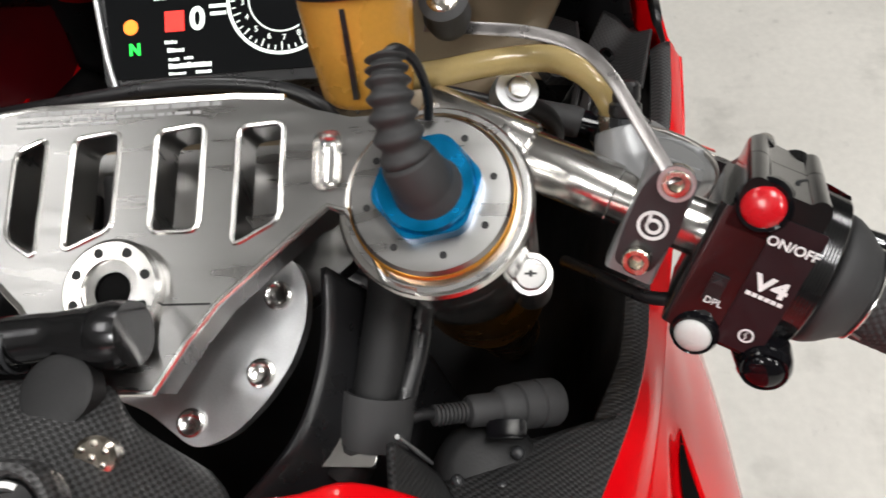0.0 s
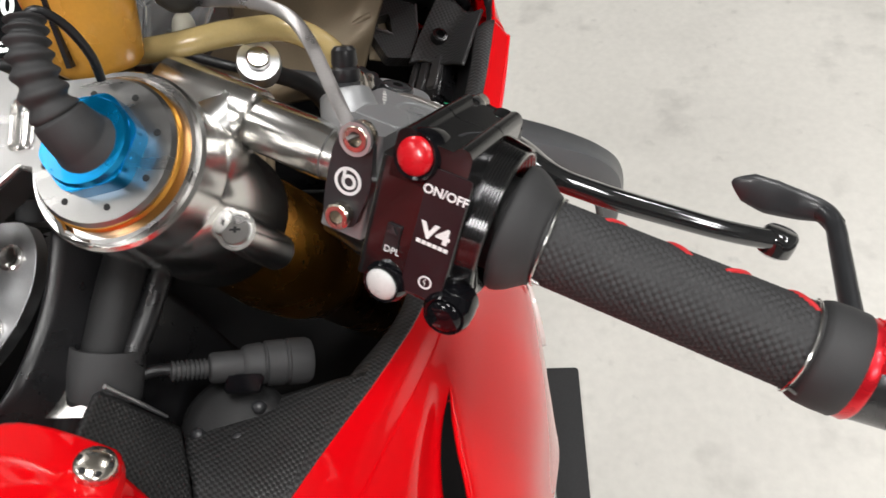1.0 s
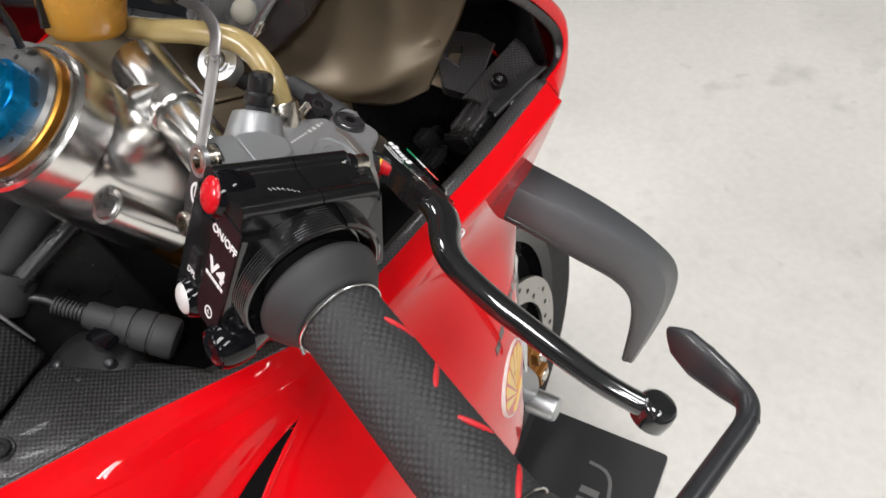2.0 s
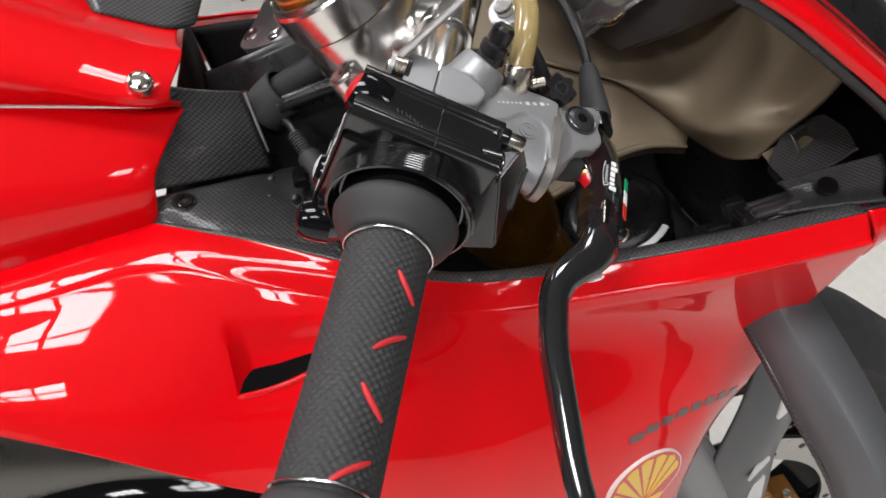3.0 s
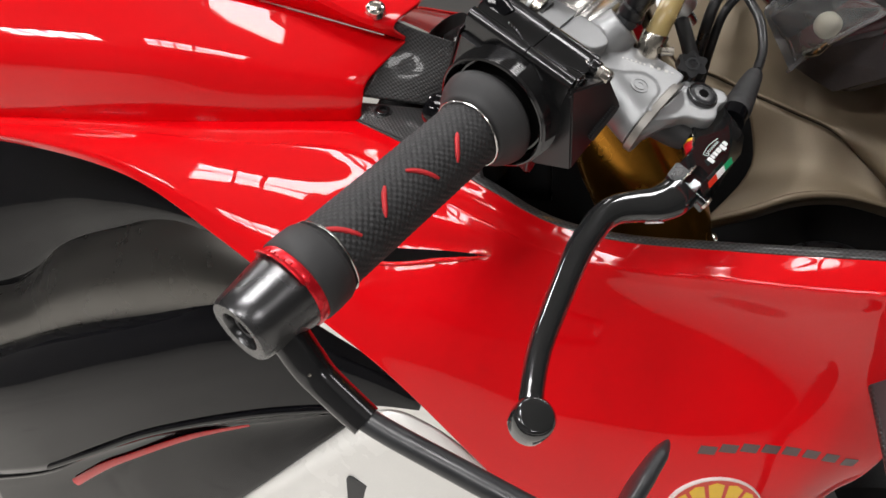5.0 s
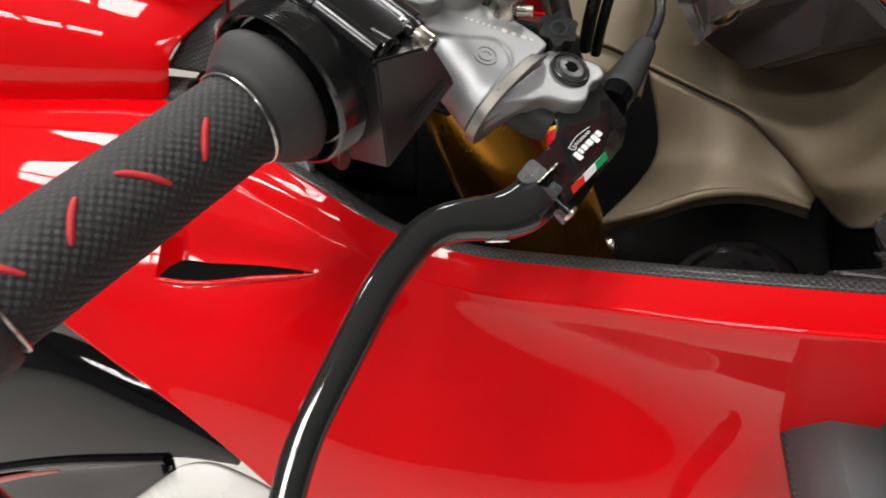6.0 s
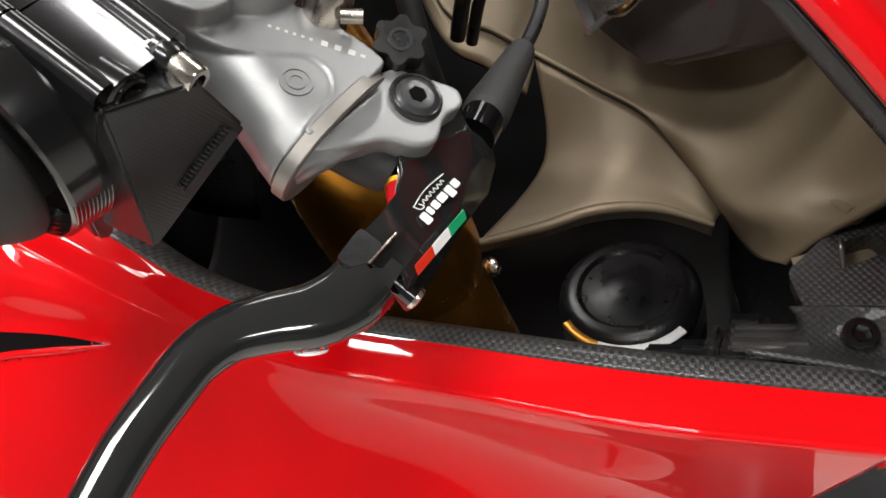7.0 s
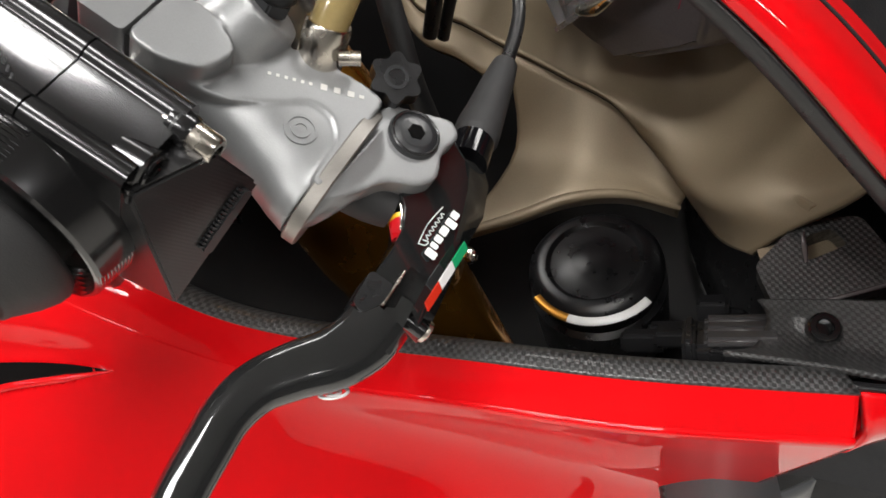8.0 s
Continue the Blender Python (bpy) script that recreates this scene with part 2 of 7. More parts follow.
_nt.links.new(_sin.outputs[0], _bump.inputs["Height"])
_nt.links.new(_bump.outputs[0], TURNED.node_tree.nodes["Principled BSDF"].inputs["Normal"])
_nt.links.new(_bump.outputs[0], TURNED.node_tree.nodes["Principled BSDF"].inputs["Coat Normal"])

# the same black with the straight lines of a milling cutter across the housing's front face
MILLED = material("milled_black_anodised", (0.045, 0.045, 0.047), 0.30, 0.85, 0.2, 0.08, 60, 2200, 0.0, 0.03, coat_rough=0.14)
_nt = MILLED.node_tree
_tc, _dot, _sin, _bump = (_nt.nodes.new(k) for k in ("ShaderNodeTexCoord", "ShaderNodeVectorMath", "ShaderNodeMath", "ShaderNodeBump"))
_dot.operation, _sin.operation = "DOT_PRODUCT", "SINE"
_dot.inputs[1].default_value = (BAR.to_3x3() @ Vector((-0.0299, 0.0004, 0.0235))).normalized() * (2 * math.pi / 0.0010)
_bump.inputs["Strength"].default_value, _bump.inputs["Distance"].default_value = 1.0, 0.000006
_nt.links.new(_tc.outputs["Object"], _dot.inputs[0])
_nt.links.new(_dot.outputs["Value"], _sin.inputs[0])
_nt.links.new(_sin.outputs[0], _bump.inputs["Height"])
_nt.links.new(_bump.outputs[0], MILLED.node_tree.nodes["Principled BSDF"].inputs["Normal"])
_nt.links.new(_bump.outputs[0], MILLED.node_tree.nodes["Principled BSDF"].inputs["Coat Normal"])

# ---------------------------------------------------------------- mesh tools


def part(name, bm, mat, parent=None, label="", smooth=38):
    """Links a bmesh as one mesh object, under a thing or a part."""
    me = bpy.data.meshes.new(name)
    bmesh.ops.recalc_face_normals(bm, faces=bm.faces)
    bm.to_mesh(me)
    bm.free()
    for f in me.polygons:
        f.use_smooth = True
    me.set_sharp_from_angle(angle=radians(smooth))
    me.materials.append(mat)
    ob = new(name, me)
    if parent:
        ob.parent = parent
    if label:
        ob["label"] = label
    return ob


def solid(ob, thickness, offset=-1.0):
    mod = ob.modifiers.new("shell", "SOLIDIFY")
    mod.thickness, mod.offset = thickness, offset
    return ob


def cast(ob, cell, rounds, strength=0.5):
    """Melts the volumes of a mesh into one casting with soft fillets."""
    mod = ob.modifiers.new("melt", "REMESH")
    mod.mode, mod.voxel_size, mod.use_smooth_shade = "VOXEL", cell, True
    soft = ob.modifiers.new("fillet", "SMOOTH")
    soft.factor, soft.iterations = strength, rounds
    return ob


def merged(*parts):
    out = bmesh.new()
    for b in parts:
        me = bpy.data.meshes.new("piece")
        bmesh.ops.recalc_face_normals(b, faces=b.faces)
        b.to_mesh(me)
        b.free()
        out.from_mesh(me)
        bpy.data.meshes.remove(me)
    return out


def put(bm, m):
    bmesh.ops.transform(bm, matrix=m, verts=bm.verts)
    return bm


def lathe(profile, m=ID, seg=48, arc=None):
    """Turns (radius, height) points round z, all the way or through an arc in degrees."""
    bm = bmesh.new()
    turn = [2 * math.pi * k / seg for k in range(seg)] if arc is None else [radians(arc[0] + (arc[1] - arc[0]) * k / (seg - 1)) for k in range(seg)]
    rings = []
    for r, h in profile:
        if r < 1e-6:
            rings.append([bm.verts.new((0, 0, h))])
        else:
            rings.append([bm.verts.new((r * math.cos(w), r * math.sin(w), h)) for w in turn])
    for a, b in zip(rings, rings[1:]):
        for k in range(seg if arc is None else seg - 1):
            j = (k + 1) % seg
            if len(a) == 1 and len(b) == 1:
                continue
            if len(a) == 1:
                bm.faces.new((a[0], b[k], b[j]))
            elif len(b) == 1:
                bm.faces.new((a[k], a[j], b[0]))
            else:
                bm.faces.new((a[k], a[j], b[j], b[k]))
    return put(bm, m)


def edges_over(bm, angle):
    return [e for e in bm.edges if len(e.link_faces) == 2 and e.calc_face_angle(0) > radians(angle)]


def box(lo, hi, m=ID, bevel=0.0, seg=2):
    bm = bmesh.new()
    bmesh.ops.create_cube(bm, size=1.0)
    size = [b - a for a, b in zip(lo, hi)]
    mid = [(a + b) / 2 for a, b in zip(lo, hi)]
    bmesh.ops.transform(bm, matrix=Matrix.LocRotScale(mid, None, size), verts=bm.verts)
    if bevel:
        bmesh.ops.bevel(bm, geom=list(bm.edges), offset=bevel, segments=seg, affect="EDGES", clamp_overlap=True)
    return put(bm, m)


def plate(outer, z0, z1, m=ID, holes=(), bevel=0.0, seg=2):
    """A flat plate of any outline, with through holes and eased edges."""
    bm = bmesh.new()
    edges = []
    for loop in (outer, *holes):
        vs = [bm.verts.new((x, y, z1)) for x, y in loop]
        edges += [bm.edges.new((a, b)) for a, b in zip(vs, vs[1:] + vs[:1])]
    bmesh.ops.triangle_fill(bm, use_beauty=True, edges=edges)
    got = bmesh.ops.extrude_face_region(bm, geom=list(bm.faces))
    bmesh.ops.translate(bm, vec=(0, 0, z0 - z1), verts=[v for v in got["geom"] if isinstance(v, bmesh.types.BMVert)])
    bmesh.ops.recalc_face_normals(bm, faces=bm.faces)
    if bevel:
        bmesh.ops.bevel(bm, geom=edges_over(bm, 60), offset=bevel, segments=seg, affect="EDGES", clamp_overlap=True)
    return put(bm, m)


def smooth_line(points, n=8, closed=False):
    """Catmull-Rom through the points."""
    p = [Vector(q) for q in points]
    out = []
    last = len(p) if closed else len(p) - 1
    for i in range(last):
        if closed:
            a, b, c, d = p[i - 1], p[i], p[(i + 1) % len(p)], p[(i + 2) % len(p)]
        else:
            a, b, c, d = p[max(i - 1, 0)], p[i], p[i + 1], p[min(i + 2, len(p) - 1)]
        for k in range(n):
            t = k / n
            out.append(0.5 * ((2 * b) + (c - a) * t + (2 * a - 5 * b + 4 * c - d) * t * t + (3 * b - a - 3 * c + d) * t ** 3))
    if not closed:
        out.append(p[-1])
    return out


def rounded(points, r, n=5):
    """A 2D outline with its corners rounded."""
    out = []
    k = len(points)
    for i in range(k):
        a, b, c = (Vector((*points[j % k], 0)) for j in (i - 1, i, i + 1))
        rad = min(r, (a - b).length * 0.45, (c - b).length * 0.45)
        p, q = b + (a - b).normalized() * rad, b + (c - b).normalized() * rad
        for s in range(n + 1):
            t = s / n
            v = p * (1 - t) ** 2 + b * 2 * t * (1 - t) + q * t * t
            out.append((v.x, v.y))
    return out


def ring_points(r, n=32, cx=0.0, cy=0.0, a0=0.0, a1=360.0):
    full = abs(a1 - a0) >= 359.9
    steps = n if full else n + 1
    return [(cx + r * math.cos(radians(a0 + (a1 - a0) * k / n)), cy + r * math.sin(radians(a0 + (a1 - a0) * k / n))) for k in range(steps)]


def tube(points, radius, m=ID, seg=16, n=8, flat=1.0, up=None, power=1.0, smooth=True):
    """Sweeps a round or flattened section along a line; radius may be a list, one for each point given."""
    line = smooth_line(points, n) if smooth else [Vector(p) for p in points]
    count = len(points)
    rads = [radius] * count if isinstance(radius, (int, float)) else list(radius)
    flats = [flat] * count if isinstance(flat, (int, float)) else list(flat)
    bm = bmesh.new()
    prev = None
    rings = []
    for i, c in enumerate(line):
        t = (line[min(i + 1, len(line) - 1)] - line[max(i - 1, 0)]).normalized()
        if up is not None:
            side = t.cross(Vector(up)).normalized()
        elif prev is None:
            side = t.orthogonal().normalized()
        else:
            side = (prev - t * prev.dot(t)).normalized()
        prev = side
        top = side.cross(t).normalized()
        s = i / max(1, len(line) - 1) * (count - 1)
        j = min(int(s), count - 2)
        r = rads[j] + (rads[j + 1] - rads[j]) * (s - j)
        fl = flats[j] + (flats[j + 1] - flats[j]) * (s - j)
        ring = []
        for k in range(seg):
            a = 2 * math.pi * k / seg
            ca, sa = math.cos(a), math.sin(a)
            ca = math.copysign(abs(ca) ** power, ca)
            sa = math.copysign(abs(sa) ** power, sa)
            ring.append(bm.verts.new(c + side * (r * ca) + top * (r * fl * sa)))
        rings.append(ring)
    for a, b in zip(rings, rings[1:]):
        for k in range(seg):
            bm.faces.new((a[k], a[(k + 1) % seg], b[(k + 1) % seg], b[k]))
    bm.faces.new(rings[0][::-1])
    bm.faces.new(rings[-1])
    return put(bm, m)


def loft(curves, n=6, nv=5, m=ID):
    """A skin through curves of equal length, smooth both ways."""
    lines = [smooth_line(c, n) for c in curves]
    cols = [smooth_line(col, nv) for col in zip(*lines)]
    bm = bmesh.new()
    grid = [[bm.verts.new(v) for v in col] for col in cols]
    for a, b in zip(grid, grid[1:]):
        for k in range(len(a) - 1):
            bm.faces.new((a[k], a[k + 1], b[k + 1], b[k]))
    return put(bm, m)


def hull(points, bevel=0.0, seg=2):
    """A faceted block round the points."""
    bm = bmesh.new()
    for p in points:
        bm.verts.new(p)
    got = bmesh.ops.convex_hull(bm, input=bm.verts)
    bmesh.ops.delete(bm, geom=[e for e in got["geom_interior"] if isinstance(e, bmesh.types.BMVert)], context="VERTS")
    bmesh.ops.dissolve_limit(bm, angle_limit=radians(4), verts=bm.verts, edges=bm.edges)
    if bevel:
        bmesh.ops.bevel(bm, geom=list(bm.edges), offset=bevel, segments=seg, affect="EDGES", clamp_overlap=True)
    return bm


def bowl(outline, z, depth, m, rows=6):
    """A milled hollow under a closed outline, with a rounded floor."""
    n = len(outline)
    cx, cy = sum(p[0] for p in outline) / n, sum(p[1] for p in outline) / n
    bm = bmesh.new()
    rings = []
    for k in range(rows + 1):
        a = math.pi / 2 * k / rows
        f = 0.12 + 0.88 * math.cos(a)
        rings.append([bm.verts.new((cx + (x - cx) * f, cy + (y - cy) * (0.45 + 0.55 * f), z - depth * math.sin(a))) for x, y in outline])
    for a, b in zip(rings, rings[1:]):
        for k in range(n):
            bm.faces.new((a[k], a[(k + 1) % n], b[(k + 1) % n], b[k]))
    bm.faces.new(rings[-1])
    return put(bm, m)


def dome(r, height, m=ID, seg=28, skirt=0.0):
    prof = [(r, -skirt)] if skirt else []
    prof += [(r * math.cos(a), height * math.sin(a)) for a in [radians(9 * k) for k in range(10)]]
    prof.append((0, height))
    return lathe(prof, m, seg)


def cap_screw(m, r, depth, name, parent, mat, label="", socket=0.55, flat=False):
    """A socket-head screw whose head top lies at z = 0 of m."""
    ir = r * socket
    prof = [(0, -depth), (r, -depth), (r, -0.12 * r), (r * 0.88, 0), (ir, 0)]
    if flat:
        prof = [(0, -depth), (r, -depth), (r * 1.0, -0.25 * r), (r * 0.8, 0), (ir, 0)]
    bm = lathe(prof, ID, 28)
    six = [bm.verts.new((ir * math.cos(radians(60 * k)), ir * math.sin(radians(60 * k)), -0.55 * depth)) for k in range(6)]
    top = [bm.verts.new((ir * 0.98 * math.cos(radians(60 * k)), ir * 0.98 * math.sin(radians(60 * k)), -0.0002)) for k in range(6)]
    for k in range(6):
        bm.faces.new((top[k], top[(k + 1) % 6], six[(k + 1) % 6], six[k]))
    bm.faces.new(six)
    return part(name, put(bm, m), mat, parent, label, 30)


def lettering(body, size, m, depth, mat, parent, name, shear=0.0, bold=0.0, label=""):
    """Raised lettering, centred on m."""
    cu = bpy.data.curves.new(name, "FONT")
    cu.body, cu.size, cu.align_x, cu.align_y = body, size, "CENTER", "CENTER"
    cu.extrude, cu.shear, cu.offset = depth, shear, bold
    tmp = new(name + "_outline", cu)
    dg = bpy.context.evaluated_depsgraph_get()
    me = bpy.data.meshes.new_from_object(tmp.evaluated_get(dg))
    bpy.data.objects.remove(tmp)
    me.transform(m)
    me.materials.clear()
    me.materials.append(mat)
    me.name = name
    ob = new(name, me)
    ob.parent = parent
    if label:
        ob["label"] = label
    return ob


def surface(ob, eye, way):
    """Where a ray meets a finished part, and the normal there."""
    bpy.context.view_layer.update()
    ok, place, normal, _ = ob.evaluated_get(bpy.context.evaluated_depsgraph_get()).ray_cast(eye, way)
    return (place, normal) if ok else (Vector(eye) + Vector(way) * 0.02, -Vector(way))


def at(m, x, y, z):
    return m @ Vector((x, y, z))


def facing(m, pos, normal, up=(0, 0, 1)):
    """A frame at pos (in m's coordinates) whose z looks along normal."""
    z = (m.to_3x3() @ Vector(normal)).normalized()
    u = m.to_3x3() @ Vector(up)
    x = u.cross(z).normalized()
    return axes(x, z.cross(x), z, m @ Vector(pos))

# ---------------------------------------------------------------- the hall
FLOOR_Z = -0.095
floor = tagged(part("floor", box((-4.2, -5.2, -0.22), (4.2, 6.2, FLOOR_Z)), CONCRETE), "pale polished concrete floor with dark scuffs", "floor", kind="structure")
# unseen ceiling and walls, kept dark to dim reflections in the lacquer
tagged(part("ceiling", box((-4.2, -5.2, 3.2), (4.2, 6.2, 3.35)), CEILING), "unseen grey ceiling of the hall", "ceiling", kind="structure")
tagged(part("wall_north", box((-4.2, 6.0, FLOOR_Z), (4.2, 6.2, 3.2)), WALL), "unseen grey wall closing the hall", "wall", kind="structure")
tagged(part("wall_south", box((-4.2, -5.2, FLOOR_Z), (4.2, -5.0, 3.2)), WALL), "unseen grey wall closing the hall", "wall", kind="structure")
tagged(part("wall_west", box((-4.2, -5.0, FLOOR_Z), (-4.0, 6.0, 3.2)), WALL), "unseen grey wall closing the hall", "wall", kind="structure")
tagged(part("wall_east", box((4.0, -5.0, FLOOR_Z), (4.2, 6.0, 3.2)), WALL), "unseen grey wall closing the hall", "wall", kind="structure")
# bars and frames for every rooflight, the two added ones included
for lx, ly in ROOFLIGHTS:
    roof = tagged(new("rooflight"), "unseen rectangular rooflight with dark bars in the hall ceiling", "rooflight", "hall rooflights")
    for x0, x1, y0, y1 in ((-0.34, -0.28, -0.61, 0.61), (0.28, 0.34, -0.61, 0.61), (-0.28, 0.28, -0.61, -0.55), (-0.28, 0.28, 0.55, 0.61)):
        part("frame", box((lx + x0, ly + y0, 3.10), (lx + x1, ly + y1, 3.2), ID, 0.006), WALL, roof)
    for k in range(1, 4):
        part("bar", box((lx - 0.28, ly - 0.55 + 0.275 * k - 0.02, 3.12), (lx + 0.28, ly - 0.55 + 0.275 * k + 0.02, 3.16), ID, 0.004), BLACK_SATIN, roof)
    part("bar", box((lx - 0.02, ly - 0.55, 3.115), (lx + 0.02, ly + 0.55, 3.155), ID, 0.004), BLACK_SATIN, roof)

board = tagged(new("floor_board"), "flat black board with pale outlines lying on the floor", "floor board")
board.location = (0.0, 0.008, FLOOR_Z)
part("sheet", plate(rounded([(-0.30, 0.02), (0.290, 0.0), (0.278, 0.455), (-0.30, 0.455)], 0.008), 0.0, 0.008), MAT_BLACK, board)
part("pale_outline", tube([(0.165, 0.39, 0.0085), (0.195, 0.385, 0.0085), (0.212, 0.36, 0.0085), (0.222, 0.29, 0.0085), (0.228, 0.2, 0.0085)], 0.003, ID, 8, 6, 0.3, (0, 0, 1)), WALL, board)
for y0, y1, mt in ((0.335, 0.347, LIT_WHITE), (0.30, 0.327, WALL), (0.25, 0.285, BLUE)):
    part("printed_bar", box((0.168, y0, 0.008), (0.20, y1, 0.0095)), WALL if mt is LIT_WHITE else mt, board)

# ---------------------------------------------------------------- the motorcycle
bike = tagged(new("motorcycle"), "red sports motorcycle with silver clip-on bars and carbon trim", "motorcycle")

# ---- bodywork -------------------------------------------------
Y = (-0.45, -0.36, -0.25, -0.18, -0.116, -0.07, -0.02, 0.02, 0.06, 0.115, 0.17, 0.235, 0.262)
EDGE_X = (0.178, 0.177, 0.171, 0.158, 0.138, 0.157, 0.177, 0.188, 0.194, 0.204, 0.216, 0.223, 0.222)
EDGE_Z = (0.868, 0.867, 0.863, 0.859, 0.853, 0.843, 0.828, 0.813, 0.807, 0.811, 0.818, 0.823, 0.820)
RIDGE_X = (0.186, 0.187, 0.188, 0.182, 0.168, 0.178, 0.190, 0.198, 0.205, 0.215, 0.226, 0.232, 0.229)
RIDGE_Z = (0.866, 0.865, 0.861, 0.853, 0.844, 0.828, 0.811, 0.799, 0.795, 0.799, 0.804, 0.809, 0.808)
MID_X = (0.189, 0.191, 0.199, 0.203, 0.204, 0.2070, 0.2105, 0.2125, 0.2115, 0.2080, 0.203, 0.195, 0.190)
MID_Z = (0.864, 0.863, 0.857, 0.842, 0.820, 0.800, 0.782, 0.772, 0.768, 0.758, 0.737, 0.713, 0.706)
LOW_X = (0.190, 0.193, 0.209, 0.221, 0.228, 0.2330, 0.2375, 0.2405, 0.2400, 0.2345, 0.220, 0.194, 0.184)
LOW_Z = (0.861, 0.860, 0.851, 0.826, 0.793, 0.763, 0.735, 0.714, 0.699, 0.685, 0.669, 0.655, 0.655)
BOT_X = (0.188, 0.190, 0.211, 0.227, 0.239, 0.243, 0.247, 0.249, 0.246, 0.236, 0.216, 0.182, 0.170)
BOT_Z = (0.856, 0.855, 0.844, 0.812, 0.768, 0.730, 0.675, 0.630, 0.595, 0.570, 0.570, 0.610, 0.640)
FRONT = (0.0, 0.0, 0.0, 0.0, 0.0, 0.0, 0.0, 0.0, 0.0, 0.0, 0.012, 0.055, 0.075)


def skin(xs, zs, back=0.0, first=0, last=13):
    return [(x, y - back * f, z) for x, y, z, f in list(zip(xs, Y, zs, FRONT))[first:last]]


def mirrored(curves):
    return [[(-x, y, z) for x, y, z in c] for c in curves]


SIDE = [skin(EDGE_X, EDGE_Z, 0.0, 0, 12), skin(RIDGE_X, RIDGE_Z, 0.0, 0, 12), skin(MID_X, MID_Z, 0.1, 0, 12), skin(LOW_X, LOW_Z, 0.5, 0, 12), skin(BOT_X, BOT_Z, 1.0, 0, 12)]
solid(part("side_fairing", loft(mirrored(SIDE), 4, 4), RED, bike, "glossy red side fairing"), 0.003, 0.0)
SLIT = (-0.090, -0.013)
rows_of_skin = [smooth_line(c, 16) for c in SIDE[1:4]]


def slit_depth(y):
    t = (y - SLIT[0]) / (SLIT[1] - SLIT[0])
    return 0.0088 * min(1.0, t / 0.10) ** 0.7 * (1.0 - t ** 2.6) if 0 < t < 1 else 0.0


def slit_row(y):
    """The slit falls from the lower flank at its rear to the middle of the upper flank at its front."""
    t = (y - SLIT[0]) / (SLIT[1] - SLIT[0])
    return 1.42 - 0.72 * t - 0.22 * t * t


def at_y(row, y):
    for p, q in zip(row, row[1:]):
        if p.y <= y <= q.y:
            return p.lerp(q, (y - p.y) / max(1e-9, q.y - p.y))
    return row[-1]


def on_skin(y, w, sink):
    """A point on the flank, w rows below its ridge, sunk into it."""
    k = 0 if w < 1 else 1
    a, b = (at_y(rows_of_skin[j], y) for j in (k, k + 1))
    d = (b - a).normalized()
    v = a.lerp(b, w - k) - Vector((-d.z, 0, d.x)).normalized() * sink
    return Vector((v.x, y, v.z))


def between(a, b, f):
    return [tuple(Vector(p).lerp(Vector(q), f)) for p, q in zip(a, b)]


# the top flange is a little crowned up to a crisp ridge, the side below it falls away
crown = [(x + 0.6 * h, y, z + 0.8 * h) for (x, y, z), h in ((p, 0.0022 if p[1] < 0.01 else 0.0002) for p in between(SIDE[0], SIDE[1], 0.5))]
FLANK = [SIDE[0], between(SIDE[0], SIDE[1], 0.08), crown, between(SIDE[0], SIDE[1], 0.90), SIDE[1], between(SIDE[1], SIDE[2], 0.14), *SIDE[2:]]
flank = loft(FLANK, 22, 18)
for v in flank.verts:
    deep = slit_depth(v.co.y)
    if deep:
        lip, crest = on_skin(v.co.y, slit_row(v.co.y), 0.0), on_skin(v.co.y, 0.0, 0.0)
        d = crest - lip
        u = (v.co - lip).dot(d.normalized()) / d.length
        if 0.0 < u < 1.0:
            soft = 1.0 if u < 0.25 else 0.5 + 0.5 * math.cos(math.pi * min(1.0, (u - 0.25) / 0.5))
            v.co += Vector((d.z, 0, -d.x)).normalized() * deep * soft * (-1 if d.z > 0 else 1)
fairing = part("side_fairing", flank, RED, bike, "glossy red side fairing")
solid(fairing, 0.003, 0.0)

# nose: the edge of the cockpit opening climbs from the front corner to the screen
NOSE = [(0.223, 0.236, 0.823), (0.222, 0.262, 0.822), (0.218, 0.270, 0.838), (0.214, 0.246, 0.870), (0.210, 0.212, 0.902), (0.203, 0.182, 0.928), (0.192, 0.150, 0.950)]
nose_in = [(x - 0.0035, y - 0.001, z - 0.002) for x, y, z in NOSE]
nose_out = [(x - 0.002, y + 0.010, z + 0.001) for x, y, z in NOSE]
nose_out[0], nose_out[1] = (0.228, 0.240, 0.809), (0.219, 0.270, 0.806)
nose_far = [(x - 0.040, y + 0.040, z - 0.010) for x, y, z in NOSE]
nose_far[0], nose_far[1] = (0.210, 0.248, 0.788), (0.190, 0.284, 0.786)
nose_end = [(x - 0.12, y + 0.10, z - 0.03) for x, y, z in NOSE]
SNOUT = [NOSE, nose_out, nose_far, nose_end]
nose = solid(part("nose_fairing", loft(SNOUT, 6, 6), RED, bike, "glossy red nose fairing"), 0.003, 0.0)
solid(part("nose_fairing", loft(mirrored(SNOUT), 4, 4), RED, bike, "glossy red nose fairing"), 0.003, 0.0)
solid(part("edge_lip", loft([nose_in, [tuple((Vector(a) + Vector(b)) / 2 + Vector((0, -0.004, 0))) for a, b in zip(nose_in, NOSE)], [(x, y - 0.001, z) for x, y, z in NOSE]], 6, 4), PLASTIC, nose), 0.002, 1.0)

seam = [Vector(a).lerp(Vector(b), 0.45) + Vector((0.0012, 0.0010, 0.0014)) for a, b in zip(nose_out[2:], nose_far[2:])]
part("panel_seam", tube(seam, 0.0007, ID, 8, 8), DARK, nose)

